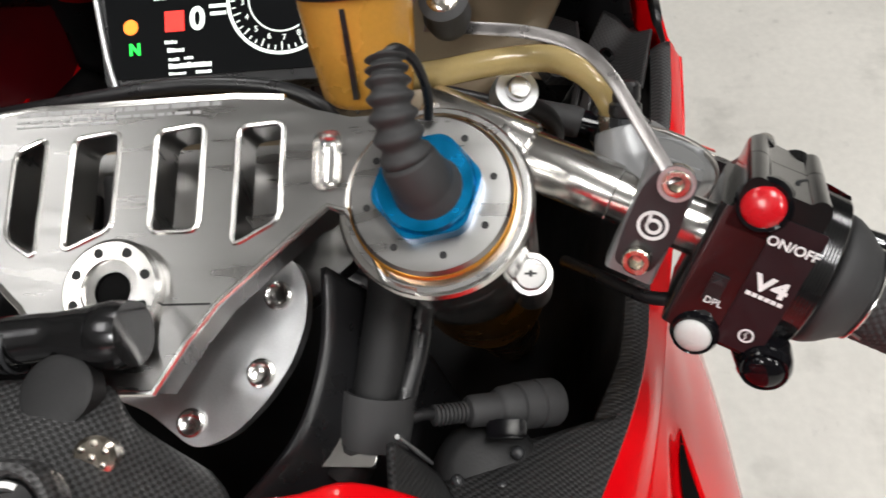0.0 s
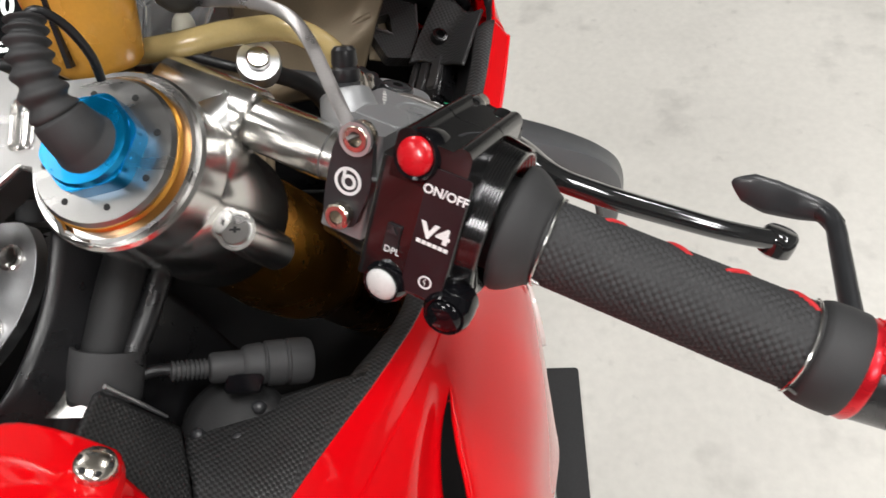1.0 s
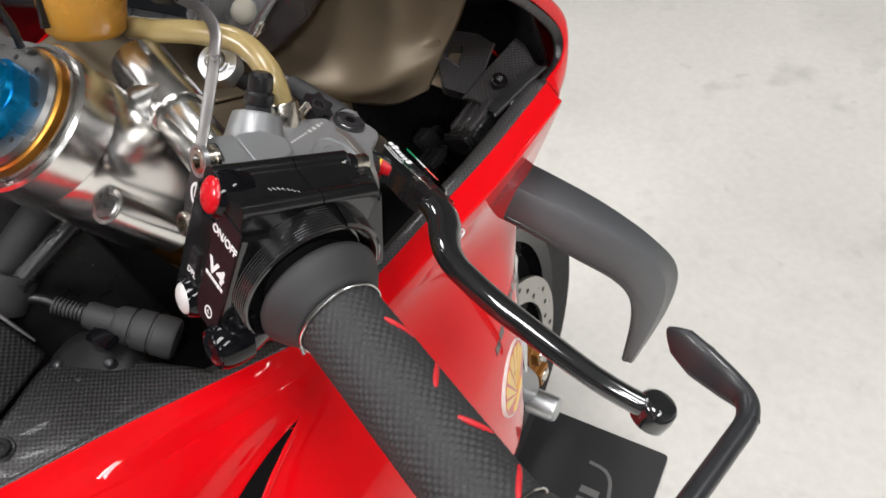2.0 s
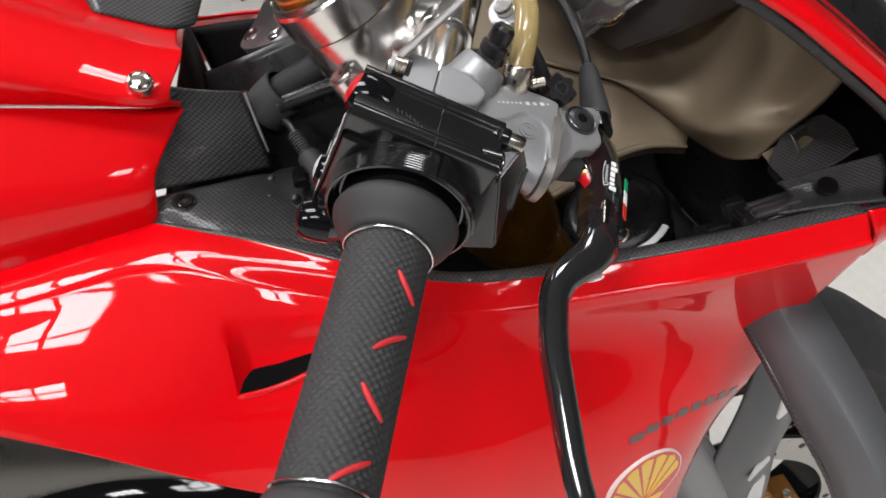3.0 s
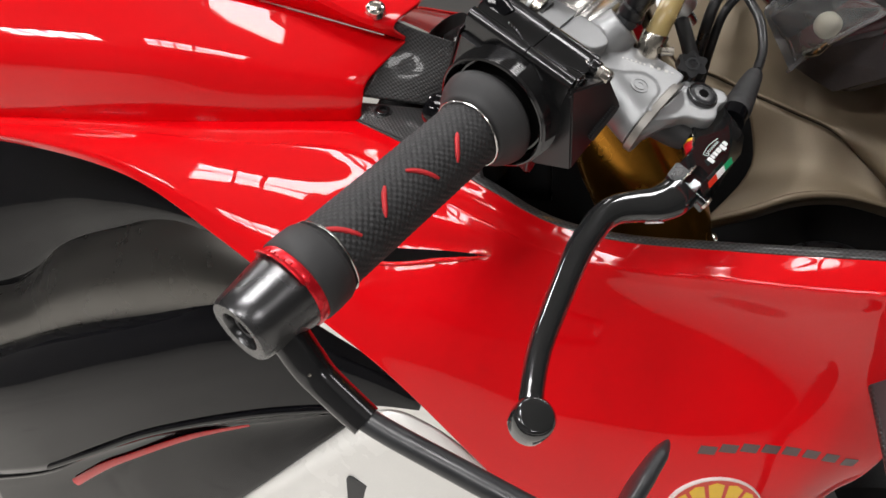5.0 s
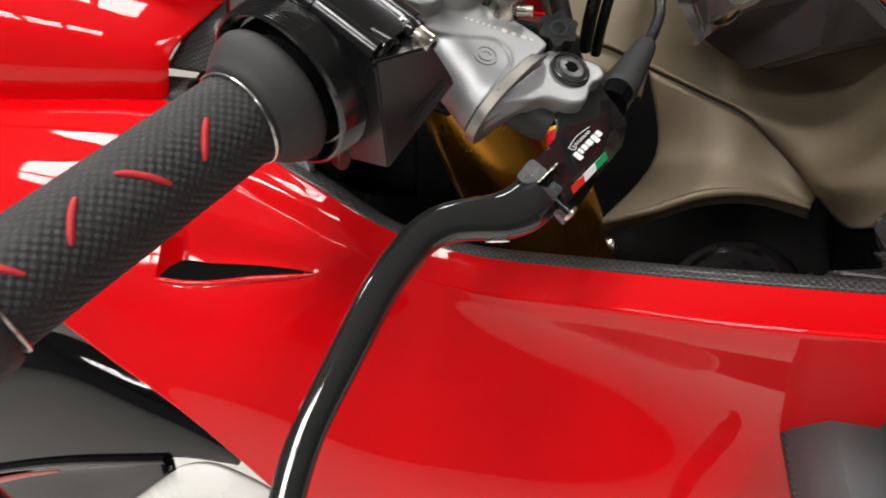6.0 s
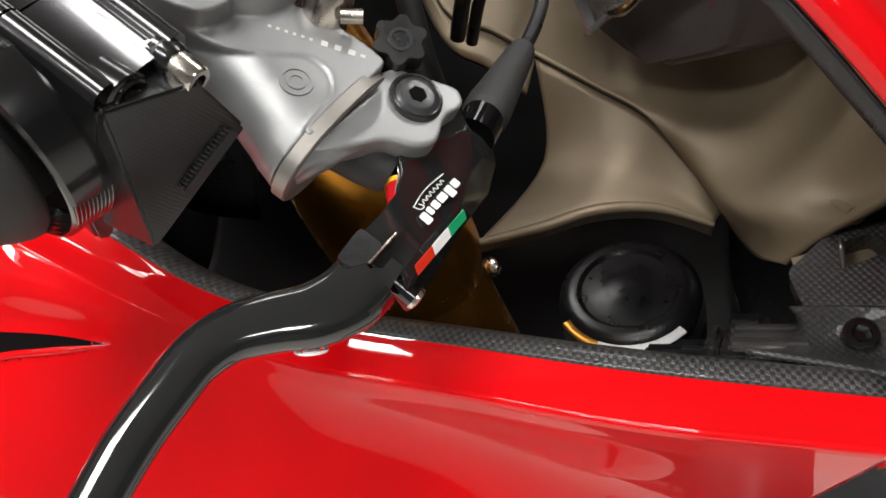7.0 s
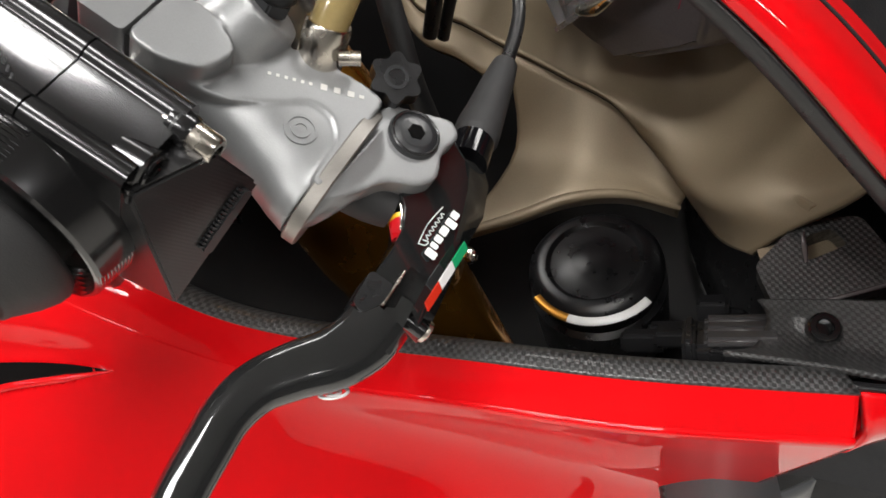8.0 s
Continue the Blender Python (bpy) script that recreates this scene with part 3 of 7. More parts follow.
# tank and its side panel
SEAM = [(0.150, -0.45, 0.975), (0.148, -0.36, 0.968), (0.142, -0.25, 0.952), (0.128, -0.18, 0.930), (0.112, -0.112, 0.905), (0.104, -0.088, 0.895)]
BULGE = [(0.180, -0.45, 0.925), (0.180, -0.36, 0.924), (0.172, -0.25, 0.915), (0.155, -0.18, 0.902), (0.139, -0.122, 0.886), (0.131, -0.106, 0.879)]
TUCK = [(0.178, -0.45, 0.868), (0.177, -0.36, 0.867), (0.171, -0.25, 0.863), (0.158, -0.18, 0.859), (0.1405, -0.123, 0.8545), (0.136, -0.114, 0.854)]
side = solid(part("tank_side_panel", loft([SEAM, BULGE, [tuple(Vector(a) * 0.5 + Vector(b) * 0.5 + Vector((0.004, 0, 0))) for a, b in zip(BULGE, TUCK)], TUCK], 6, 6), RED, bike, "glossy red tank side panel"), 0.003, 0.0)
T0 = [(x - 0.001, y, z + 0.0022) for x, y, z in SEAM]
T1 = [(0.140, -0.45, 1.010), (0.140, -0.36, 1.002), (0.136, -0.25, 0.985), (0.130, -0.17, 0.952), (0.126, -0.108, 0.918), (0.116, -0.090, 0.909)]
T2 = [(0.085, -0.45, 1.040), (0.088, -0.36, 1.030), (0.090, -0.25, 1.008), (0.092, -0.17, 0.965), (0.090, -0.102, 0.925), (0.084, -0.083, 0.915)]
T3 = [(0.0, -0.45, 1.045), (0.0, -0.36, 1.035), (0.0, -0.27, 1.010), (0.030, -0.19, 0.965), (0.048, -0.110, 0.924), (0.052, -0.088, 0.913)]
tank = solid(part("fuel_tank", loft([T0, T1, T2, T3, *mirrored([T3, T2, T1, T0])], 7, 6), RED, bike, "glossy red fuel tank cover"), 0.003, 0.0)

# black lower bodywork: the panels lean inward above, more so towards the tail
def leaning(rows, shares):
    out = []
    for row, share in zip(rows, shares):
        last = len(row) - 1
        out.append([(x - 0.030 * share * f, y - 0.036 * share * f, z - 0.010 * share * f) for (x, y, z), f in ((p, min(1.0, 1.5 * (last - k) / last)) for k, p in enumerate(row))])
    return out


solid(part("seat_side_cover", loft(leaning([
    [(0.165, -0.62, 0.890), (0.170, -0.45, 0.866), (0.175, -0.36, 0.858), (0.180, -0.29, 0.838), (0.186, -0.235, 0.815), (0.192, -0.19, 0.796)],
    [(0.178, -0.62, 0.800), (0.183, -0.45, 0.800), (0.187, -0.36, 0.806), (0.189, -0.29, 0.806), (0.191, -0.235, 0.802), (0.193, -0.19, 0.790)],
    [(0.176, -0.62, 0.640), (0.182, -0.45, 0.684), (0.185, -0.36, 0.740), (0.187, -0.29, 0.768), (0.189, -0.235, 0.788), (0.193, -0.19, 0.786)]], (3.4, 2.8, 2.2)), 6, 6), BLACK_GLOSS, bike, "glossy black cover beside the seat"), 0.003)
solid(part("tail_frame_cover", loft(leaning([
    [(0.172, -0.62, 0.664), (0.180, -0.45, 0.690), (0.184, -0.36, 0.746), (0.187, -0.29, 0.776), (0.190, -0.22, 0.797), (0.200, -0.13, 0.780)],
    [(0.190, -0.62, 0.654), (0.196, -0.45, 0.683), (0.200, -0.36, 0.732), (0.202, -0.29, 0.758), (0.204, -0.22, 0.776), (0.212, -0.13, 0.764)],
    [(0.196, -0.62, 0.634), (0.202, -0.45, 0.668), (0.207, -0.36, 0.707), (0.209, -0.29, 0.730), (0.211, -0.22, 0.748), (0.218, -0.13, 0.752)],
    [(0.192, -0.62, 0.590), (0.198, -0.45, 0.640), (0.203, -0.36, 0.668), (0.205, -0.29, 0.690), (0.208, -0.22, 0.710), (0.218, -0.13, 0.736)]], (2.2, 1.8, 1.5, 1.3)), 6, 6), SATIN_METAL, bike, "satin dark metal frame cover with a rounded shoulder"), 0.003)
side_black = solid(part("black_side_panel", loft(leaning([
    [(0.188, -0.62, 0.582), (0.200, -0.47, 0.640), (0.206, -0.38, 0.676), (0.212, -0.272, 0.716), (0.2245, -0.16, 0.755), (0.236, -0.09, 0.738), (0.2445, -0.052, 0.714)],
    [(0.203, -0.62, 0.572), (0.215, -0.47, 0.630), (0.221, -0.38, 0.667), (0.2265, -0.272, 0.707), (0.2345, -0.16, 0.741), (0.241, -0.09, 0.728), (0.2452, -0.052, 0.7115)],
    [(0.206, -0.62, 0.535), (0.219, -0.47, 0.590), (0.2245, -0.38, 0.628), (0.2295, -0.272, 0.672), (0.2365, -0.16, 0.710), (0.242, -0.09, 0.714), (0.2455, -0.053, 0.7090)],
    [(0.200, -0.62, 0.470), (0.214, -0.47, 0.525), (0.219, -0.38, 0.576), (0.224, -0.300, 0.620), (0.232, -0.19, 0.667), (0.240, -0.10, 0.697), (0.2450, -0.054, 0.7055)]], (1.3, 0.9, 0.4, 0.0)), 6, 6), BLACK_GLOSS, bike, "glossy black lower side panel"), 0.003)
part("panel_lip", tube([(0.2155, -0.45, 0.537), (0.2195, -0.38, 0.575), (0.2245, -0.300, 0.619), (0.2325, -0.19, 0.666), (0.2405, -0.10, 0.696)], 0.0028, ID, 14, 6), BLACK_GLOSS, side_black)
solid(part("black_scoop", loft([
    [(0.198, -0.64, 0.455), (0.213, -0.47, 0.522), (0.217, -0.38, 0.575), (0.222, -0.300, 0.619), (0.230, -0.19, 0.665), (0.239, -0.10, 0.695)],
    [(0.165, -0.64, 0.430), (0.180, -0.47, 0.500), (0.188, -0.38, 0.545), (0.195, -0.300, 0.590), (0.212, -0.19, 0.640), (0.236, -0.10, 0.692)],
    [(0.190, -0.64, 0.200), (0.200, -0.47, 0.300), (0.214, -0.36, 0.430), (0.222, -0.262, 0.530), (0.232, -0.17, 0.618), (0.241, -0.096, 0.689)]], 6, 6), BLACK_GLOSS, bike, "glossy dark scooped panel"), 0.003)
part("red_inner_edge", tube([(0.1850, -0.472, 0.478), (0.1895, -0.419, 0.516), (0.1935, -0.374, 0.5435), (0.2020, -0.2856, 0.595), (0.2130, -0.2133, 0.632)], [0.0050, 0.0045, 0.0035, 0.0028, 0.0010], ID, 12, 6, 0.4, (1, 0, 0)), RED, side_black, "red edge inside the scoop")
belly = solid(part("belly_panel", loft([
    [(0.215, -0.36, 0.430), (0.223, -0.262, 0.534), (0.233, -0.17, 0.621), (0.242, -0.092, 0.692), (0.243, -0.050, 0.690), (0.243, 0.0, 0.645), (0.240, 0.06, 0.58)],
    [(0.214, -0.36, 0.38), (0.223, -0.262, 0.42), (0.232, -0.17, 0.44), (0.236, -0.09, 0.45), (0.237, -0.04, 0.46), (0.237, 0.0, 0.46), (0.230, 0.08, 0.46)],
    [(0.10, -0.36, 0.30), (0.12, -0.26, 0.29), (0.13, -0.17, 0.28), (0.13, -0.09, 0.28), (0.13, -0.04, 0.28), (0.13, 0.0, 0.28), (0.12, 0.08, 0.29)]], 6, 6), WHITE, bike, "white lower belly panel"), 0.003)
part("dark_graphic", plate(rounded([(-0.118, 0.632), (-0.092, 0.618), (-0.060, 0.630), (-0.036, 0.640), (-0.02, 0.56), (-0.125, 0.575)], 0.006), 0.0, 0.0015, axes((0, 1, 0), (0, 0, 1), (1, 0, 0), (0.2415, 0, 0))), BLACK_SATIN, belly)

# dark shell of the cockpit tub, behind the fork
TUB = [
    [(0.128, -0.110, 0.850), (0.150, -0.055, 0.838), (0.172, 0.0, 0.815), (0.186, 0.06, 0.800), (0.200, 0.13, 0.806), (0.215, 0.20, 0.815), (0.205, 0.275, 0.81)],
    [(0.110, -0.10, 0.800), (0.140, -0.05, 0.785), (0.165, 0.0, 0.765), (0.178, 0.06, 0.752), (0.182, 0.13, 0.755), (0.18, 0.20, 0.76), (0.17, 0.285, 0.76)],
    [(0.05, -0.09, 0.70), (0.09, -0.05, 0.67), (0.13, 0.0, 0.64), (0.14, 0.06, 0.62), (0.14, 0.13, 0.60), (0.13, 0.20, 0.60), (0.10, 0.30, 0.62)],
    [(0.0, -0.09, 0.66), (0.0, -0.05, 0.62), (0.0, 0.0, 0.60), (0.0, 0.06, 0.58), (0.0, 0.13, 0.57), (0.0, 0.20, 0.57), (0.0, 0.31, 0.60)]]
TUB += mirrored(TUB[2::-1])
solid(part("cockpit_tub", loft(TUB, 5, 4), DARK, bike, "dark inner shell of the cockpit"), 0.003)
HOOD = [
    [(0.207, 0.274, 0.812), (0.196, 0.266, 0.865), (0.186, 0.215, 0.905), (0.175, 0.17, 0.935)],
    [(0.172, 0.282, 0.765), (0.165, 0.300, 0.850), (0.160, 0.260, 0.905), (0.150, 0.205, 0.945)],
    [(0.104, 0.296, 0.622), (0.090, 0.322, 0.800), (0.085, 0.300, 0.905), (0.080, 0.230, 0.948)],
    [(0.0, 0.306, 0.602), (0.0, 0.332, 0.800), (0.0, 0.310, 0.905), (0.0, 0.240, 0.950)]]
HOOD += mirrored(HOOD[2::-1])
solid(part("nose_inner_panel", loft(HOOD, 5, 5), PLASTIC, bike, "black inner nose panel"), 0.003)
solid(part("under_tank_shroud", loft([[(0.128, -0.112, 0.850), (0.08, -0.105, 0.870), (0.0, -0.10, 0.880), (-0.08, -0.105, 0.870), (-0.128, -0.112, 0.850)],
    [(0.05, -0.092, 0.70), (0.03, -0.09, 0.68), (0.0, -0.09, 0.66), (-0.03, -0.09, 0.68), (-0.05, -0.092, 0.70)]], 4, 4), DARK, bike, "dark shroud under the tank"), 0.003)

INNER = [
    [(-0.235, 0.02, 0.790), (-0.238, 0.12, 0.785), (-0.236, 0.22, 0.780), (-0.215, 0.32, 0.775)],
    [(-0.215, 0.02, 0.860), (-0.218, 0.12, 0.862), (-0.212, 0.22, 0.862), (-0.175, 0.31, 0.862)],
    [(-0.190, 0.02, 0.915), (-0.190, 0.12, 0.925), (-0.172, 0.22, 0.930), (-0.120, 0.29, 0.930)],
    [(-0.175, 0.02, 0.950), (-0.170, 0.12, 0.965), (-0.150, 0.20, 0.975), (-0.095, 0.26, 0.980)]]
solid(part("inner_side_panel", loft(INNER, 4, 4), MAROON, bike, "dark red inner side panel"), 0.003, 0.0)
solid(part("screen_shroud", loft([[(-0.215, 0.06, 0.958), (-0.20, 0.14, 0.955), (-0.165, 0.21, 0.945), (-0.10, 0.262, 0.935)], [(-0.205, 0.08, 1.03), (-0.19, 0.16, 1.03), (-0.15, 0.235, 1.02), (-0.09, 0.285, 1.01)]], 4, 4), DARK, bike, "dark shroud below the screen"), 0.003, 0.0)

# carbon trim strip along the opening
TRIM_TOP = [(x + 0.0015, y, z - 0.0006) for x, y, z in skin(EDGE_X, EDGE_Z, 0, 4, 12)]
WIDE = (0.012, 0.016, 0.016, 0.012, 0.011, 0.011, 0.011, 0.011)
trim = solid(part("carbon_trim", loft([TRIM_TOP, [(x - w * 0.5, y - 0.002, z + 0.0006) for (x, y, z), w in zip(TRIM_TOP, WIDE)], [(x - w, y - 0.003, z - 0.003) for (x, y, z), w in zip(TRIM_TOP, WIDE)]], 8, 4), CARBON_TRIM, bike, "carbon weave trim along the cockpit edge"), 0.002, 1.0)

# carbon panel between tank and fork, with its lower wing
tank_panel = solid(part("carbon_tank_panel", loft([
    [(0.101, -0.099, 0.911), (0.0945, -0.080, 0.900), (0.0895, -0.059, 0.891)],
    [(0.110, -0.102, 0.896), (0.099, -0.080, 0.888), (0.0915, -0.058, 0.882)],
    [(0.121, -0.107, 0.881), (0.109, -0.081, 0.871), (0.0950, -0.056, 0.866)],
    [(0.1325, -0.114, 0.8685), (0.117, -0.083, 0.858), (0.0990, -0.054, 0.8465)]], 6, 6), CARBON, bike, "satin carbon panel beside the tank"), 0.003)
part("bright_edge_strip", tube([(0.0905, -0.0570, 0.8905), (0.0930, -0.0560, 0.8800), (0.0950, -0.0550, 0.8700), (0.0975, -0.0535, 0.8560)], [0.0010, 0.0007, 0.0010, 0.0006], ID, 12, 5), ALU_DULL, tank_panel, "thin bright strip along the panel edge")
wing_panel = solid(part("carbon_corner_panel", loft([
    [(0.1320, -0.117, 0.8640), (0.1175, -0.085, 0.8555), (0.1010, -0.056, 0.8435), (0.110, -0.036, 0.8300)],
    [(0.1360, -0.117, 0.8600), (0.134, -0.085, 0.8545), (0.126, -0.057, 0.8450), (0.136, -0.034, 0.8345)],
    [(0.1375, -0.116, 0.8560), (0.144, -0.085, 0.8515), (0.148, -0.055, 0.8425), (0.159, -0.026, 0.8325)],
    [(0.139, -0.114, 0.8535), (0.151, -0.085, 0.8475), (0.164, -0.053, 0.8385), (0.177, -0.020, 0.829)]], 6, 5), CARBON, bike, "satin carbon corner panel"), 0.002)
M_SCR = facing(ID, *surface(wing_panel, Vector((0.1325, -0.0985, 0.95)), Vector((0, 0, -1)))) @ Matrix.Translation((0, 0, 0.002))
cap_screw(M_SCR, 0.0048, 0.006, "panel_screw", wing_panel, BLACK, "black panel screw")
part("washer", lathe([(0.0045, -0.001), (0.0064, -0.001), (0.0064, 0.0), (0.0058, 0.0005), (0.0045, 0.0005)], M_SCR @ Matrix.Translation((0, 0, -0.002))), PLASTIC, wing_panel)
M_TS = facing(ID, (0.1205, -0.0985, 0.9215), (0.45, 0.25, 0.86))
scr = part("tank_screw", dome(0.0062, 0.0028, M_TS, 28, 0.004), STEEL, tank, "bright tank screw")
for k in range(6):
    a = radians(60 * k)
    part("drilled_pip", dome(0.0012, 0.0006, M_TS @ Matrix.Translation((0.0042 * math.cos(a), 0.0042 * math.sin(a), 0.0017)), 10, 0.001), DARK, scr)

# ---- steering: top clamp, fork, stem --------------------------
HALF = [(0.0, 0.0405), (0.038, 0.0405), (0.056, 0.039), (0.066, 0.034), (0.080, 0.030), (0.092, 0.030)]
HALF += ring_points(0.0312, 22, 0.1085, 0.0, 105, -120)
HALF += [(0.086, -0.012), (0.079, -0.003), (0.073, -0.001), (0.067, -0.006), (0.052, -0.019), (0.036, -0.033), (0.026, -0.046), (0.016, -0.062), (0.0, -0.062)]
outline = HALF[:-1] + [(0.0, -0.062)] + [(-x, y) for x, y in HALF[-2:0:-1]]
slot = lambda x0, x1, ya, yb, yc, yd: rounded([(x0, ya), (x1, yb), (x1, yc), (x0, yd)], 0.004)
right_slots = [slot(0.040, 0.0565, 0.029, 0.030, -0.005, -0.014), slot(0.0095, 0.0275, 0.029, 0.031, -0.008, -0.008)]
holes = right_slots + [slot(-0.0225, -0.0045, 0.028, 0.030, -0.006, -0.014), slot(-0.0455, -0.0330, 0.024, 0.029, -0.016, -0.008)]
pockets = [rounded([(sx * 0.067, 0.025), (sx * 0.077, 0.026), (sx * 0.0775, 0.005), (sx * 0.0675, 0.004)][::sx], 0.0048, 8) for sx in (1, -1)]
holes += pockets
holes.append(ring_points(0.0296, 48, 0.1085, 0.0))
holes.append(ring_points(0.0296, 48, -0.1085, 0.0))
clamp = part("top_clamp", plate(outline, -0.0130, 0.003, FORK, holes, 0.0022, 2), ALU, bike, "milled aluminium top clamp with slots", 30)
for loop in holes[:4]:
    part("slot_rim", tube([(x, y, 0.0026) for x, y in loop + loop[:2]], 0.0011, FORK, 8, 1, smooth=False), ALU_POL, clamp, "polished edge of a slot")
part("clamp_edge", tube([(x, y, 0.0022) for x, y in outline[26:] + outline[:3]], 0.0014, FORK, 8, 1, smooth=False), ALU_POL, clamp, "polished edge of the clamp")
for oval in pockets:
    pocket = part("pocket", bowl(oval, 0.0031, 0.0052, FORK), ALU_POL, clamp, "polished milled pocket", 60)
    part("pocket_rim", plate([(sum(p[0] for p in oval) / len(oval) + (x - sum(p[0] for p in oval) / len(oval)) * 1.12, 0.015 + (y - 0.015) * 1.05) for x, y in oval], 0.0020, 0.0034, FORK, [oval], 0.0005, 1), ALU, pocket)
random.seed(5)
for row, (y, h) in enumerate(((0.0374, 0.0016), (0.0348, 0.0011), (0.0330, 0.0007))):
    x = -0.046
    while x < (0.030, 0.026, -0.006)[row]:
        w = random.uniform(0.0018, 0.0062)
        part("engraved_bar", box((x, y, 0.0030), (x + w, y + h, 0.0032), FORK), ENGRAVED, clamp)
        x += w + 0.0012
STEM = FORK @ Matrix.Translation((0.0, -0.0284, 0.0))
stem = part("stem_nut", lathe([(0.0066, -0.02), (0.0066, 0.0055), (0.0105, 0.006), (0.0105, 0.0078), (0.0165, 0.0078), (0.0178, 0.0066), (0.0178, 0.0032), (0.0168, 0.003), (0.0066, -0.02)], STEM, 64), ALU_POL, clamp, "polished stem nut with drilled holes")
# shallow cup, blackened to stand for the shade of a deep bore
part("stem_bore", lathe([(0.0, 0.0040), (0.0065, 0.0040), (0.0065, 0.0054)], STEM), VOID, stem)
for k in range(8):
    a = radians(45 * k + 22)
    part("drilled_hole", lathe([(0, 0.0), (0.0017, 0.0), (0.0017, 0.0001), (0, 0.0001)], STEM @ Matrix.Translation((0.0135 * math.cos(a), 0.0135 * math.sin(a), 0.0079)), 14), DARK, stem)
part("clamp_split", box((0.017, -0.0335, -0.014), (0.034, -0.0328, 0.0033), FORK), DARK, clamp)

# lower parts seen through the slots
low = part("lower_clamp", plate(rounded([(-0.075, 0.034), (0.075, 0.034), (0.082, 0.010), (0.040, -0.028), (-0.040, -0.028), (-0.082, 0.010)], 0.008), -0.075, -0.062, FORK, [], 0.002), ALU, bike, "silver lower steering bracket")
part("bracket_boss", lathe([(0, -0.062), (0.012, -0.062), (0.012, -0.050), (0.0105, -0.048), (0, -0.048)], FORK @ Matrix.Translation((-0.006, 0.012, 0)), 32), ALU, low)
part("boss_bolt", dome(0.0052, 0.003, FORK @ Matrix.Translation((-0.006, 0.012, -0.048)), 20, 0.001), STEEL, low)
part("boss_bolt", dome(0.0050, 0.003, FORK @ Matrix.Translation((0.018, 0.024, -0.058)), 20, 0.004), STEEL, low)
part("curved_hose", tube([(-0.06, 0.030, -0.050), (-0.034, 0.026, -0.040), (-0.028, 0.0, -0.038), (-0.034, -0.03, -0.045)], 0.006, FORK, 16), RUBBER, bike, "black ribbed hose under the clamp")
part("curved_hose", tube([(0.036, -0.004, -0.050), (0.042, 0.014, -0.042), (0.056, 0.024, -0.044), (0.072, 0.028, -0.055)], 0.006, FORK, 16), RUBBER, bike, "black hose under the clamp")

arch = lambda cx, w: [(cx - w, 0.004)] + ring_points(w, 10, cx, 0.012, 180, 0) + [(cx + w, 0.004)]
part("cast_bridge", plate(rounded([(-0.072, 0.002), (0.060, 0.002), (0.072, 0.014), (0.070, 0.036), (-0.072, 0.036)], 0.004), -0.044, -0.034, FORK, [arch(-0.041, 0.0085), arch(-0.016, 0.0075), arch(0.020, 0.0085), arch(0.050, 0.0085)], 0.0016, 3), ALU, bike, "silver cast bridge under the top clamp")
part("ribbed_conduit", tube([(-0.046, 0.034, -0.050), (-0.043, 0.010, -0.042), (-0.044, -0.016, -0.046)], 0.0052, FORK, 16), RUBBER, bike, "black ribbed conduit")
part("boss_plate", plate(rounded([(-0.0235, -0.016), (-0.004, -0.016), (-0.004, 0.006), (-0.0235, 0.004)], 0.005), -0.046, -0.026, FORK, [], 0.0015), ALU, low)
part("boss_bolt", dome(0.0050, 0.0028, FORK @ Matrix.Translation((-0.0145, -0.0045, -0.026)), 20, 0.001), STEEL, low)
part("boss_plate", plate(rounded([(0.0100, -0.016), (0.030, -0.016), (0.0285, -0.006), (0.0100, 0.004)], 0.003), -0.046, -0.026, FORK, [], 0.0015), ALU, low)
part("boss_bolt", dome(0.0048, 0.0026, FORK @ Matrix.Translation((0.0160, -0.0065, -0.026)), 20, 0.001), STEEL, low)
part("yellow_tag", box((-0.0085, 0.0065, -0.040), (-0.0060, 0.0090, -0.033), FORK, 0.0006), YELLOW, low)

# rear steering plate with dimples
pl = part("damper_plate", plate(rounded([(-0.03, -0.012), (0.030, -0.010), (0.049, -0.0105), (0.0545, -0.022), (0.0545, -0.036), (0.050, -0.050), (0.041, -0.064), (0.028, -0.077), (0.014, -0.082), (-0.006, -0.068), (-0.03, -0.06)], 0.006), -0.040, -0.033, FORK, [], 0.0008), ALU_DULL, bike, "bright steering damper plate with round dimples")
for dx, dy in ((0.0433, -0.0250), (0.0382, -0.0540), (0.012, -0.072)):
    part("dimple", lathe([(0.0056, 0.0001), (0.0054, 0.0012), (0.0044, 0.0016), (0.0030, 0.0006), (0, 0.0001)], FORK @ Matrix.Translation((dx, dy, -0.033))), ALU_POL, pl)

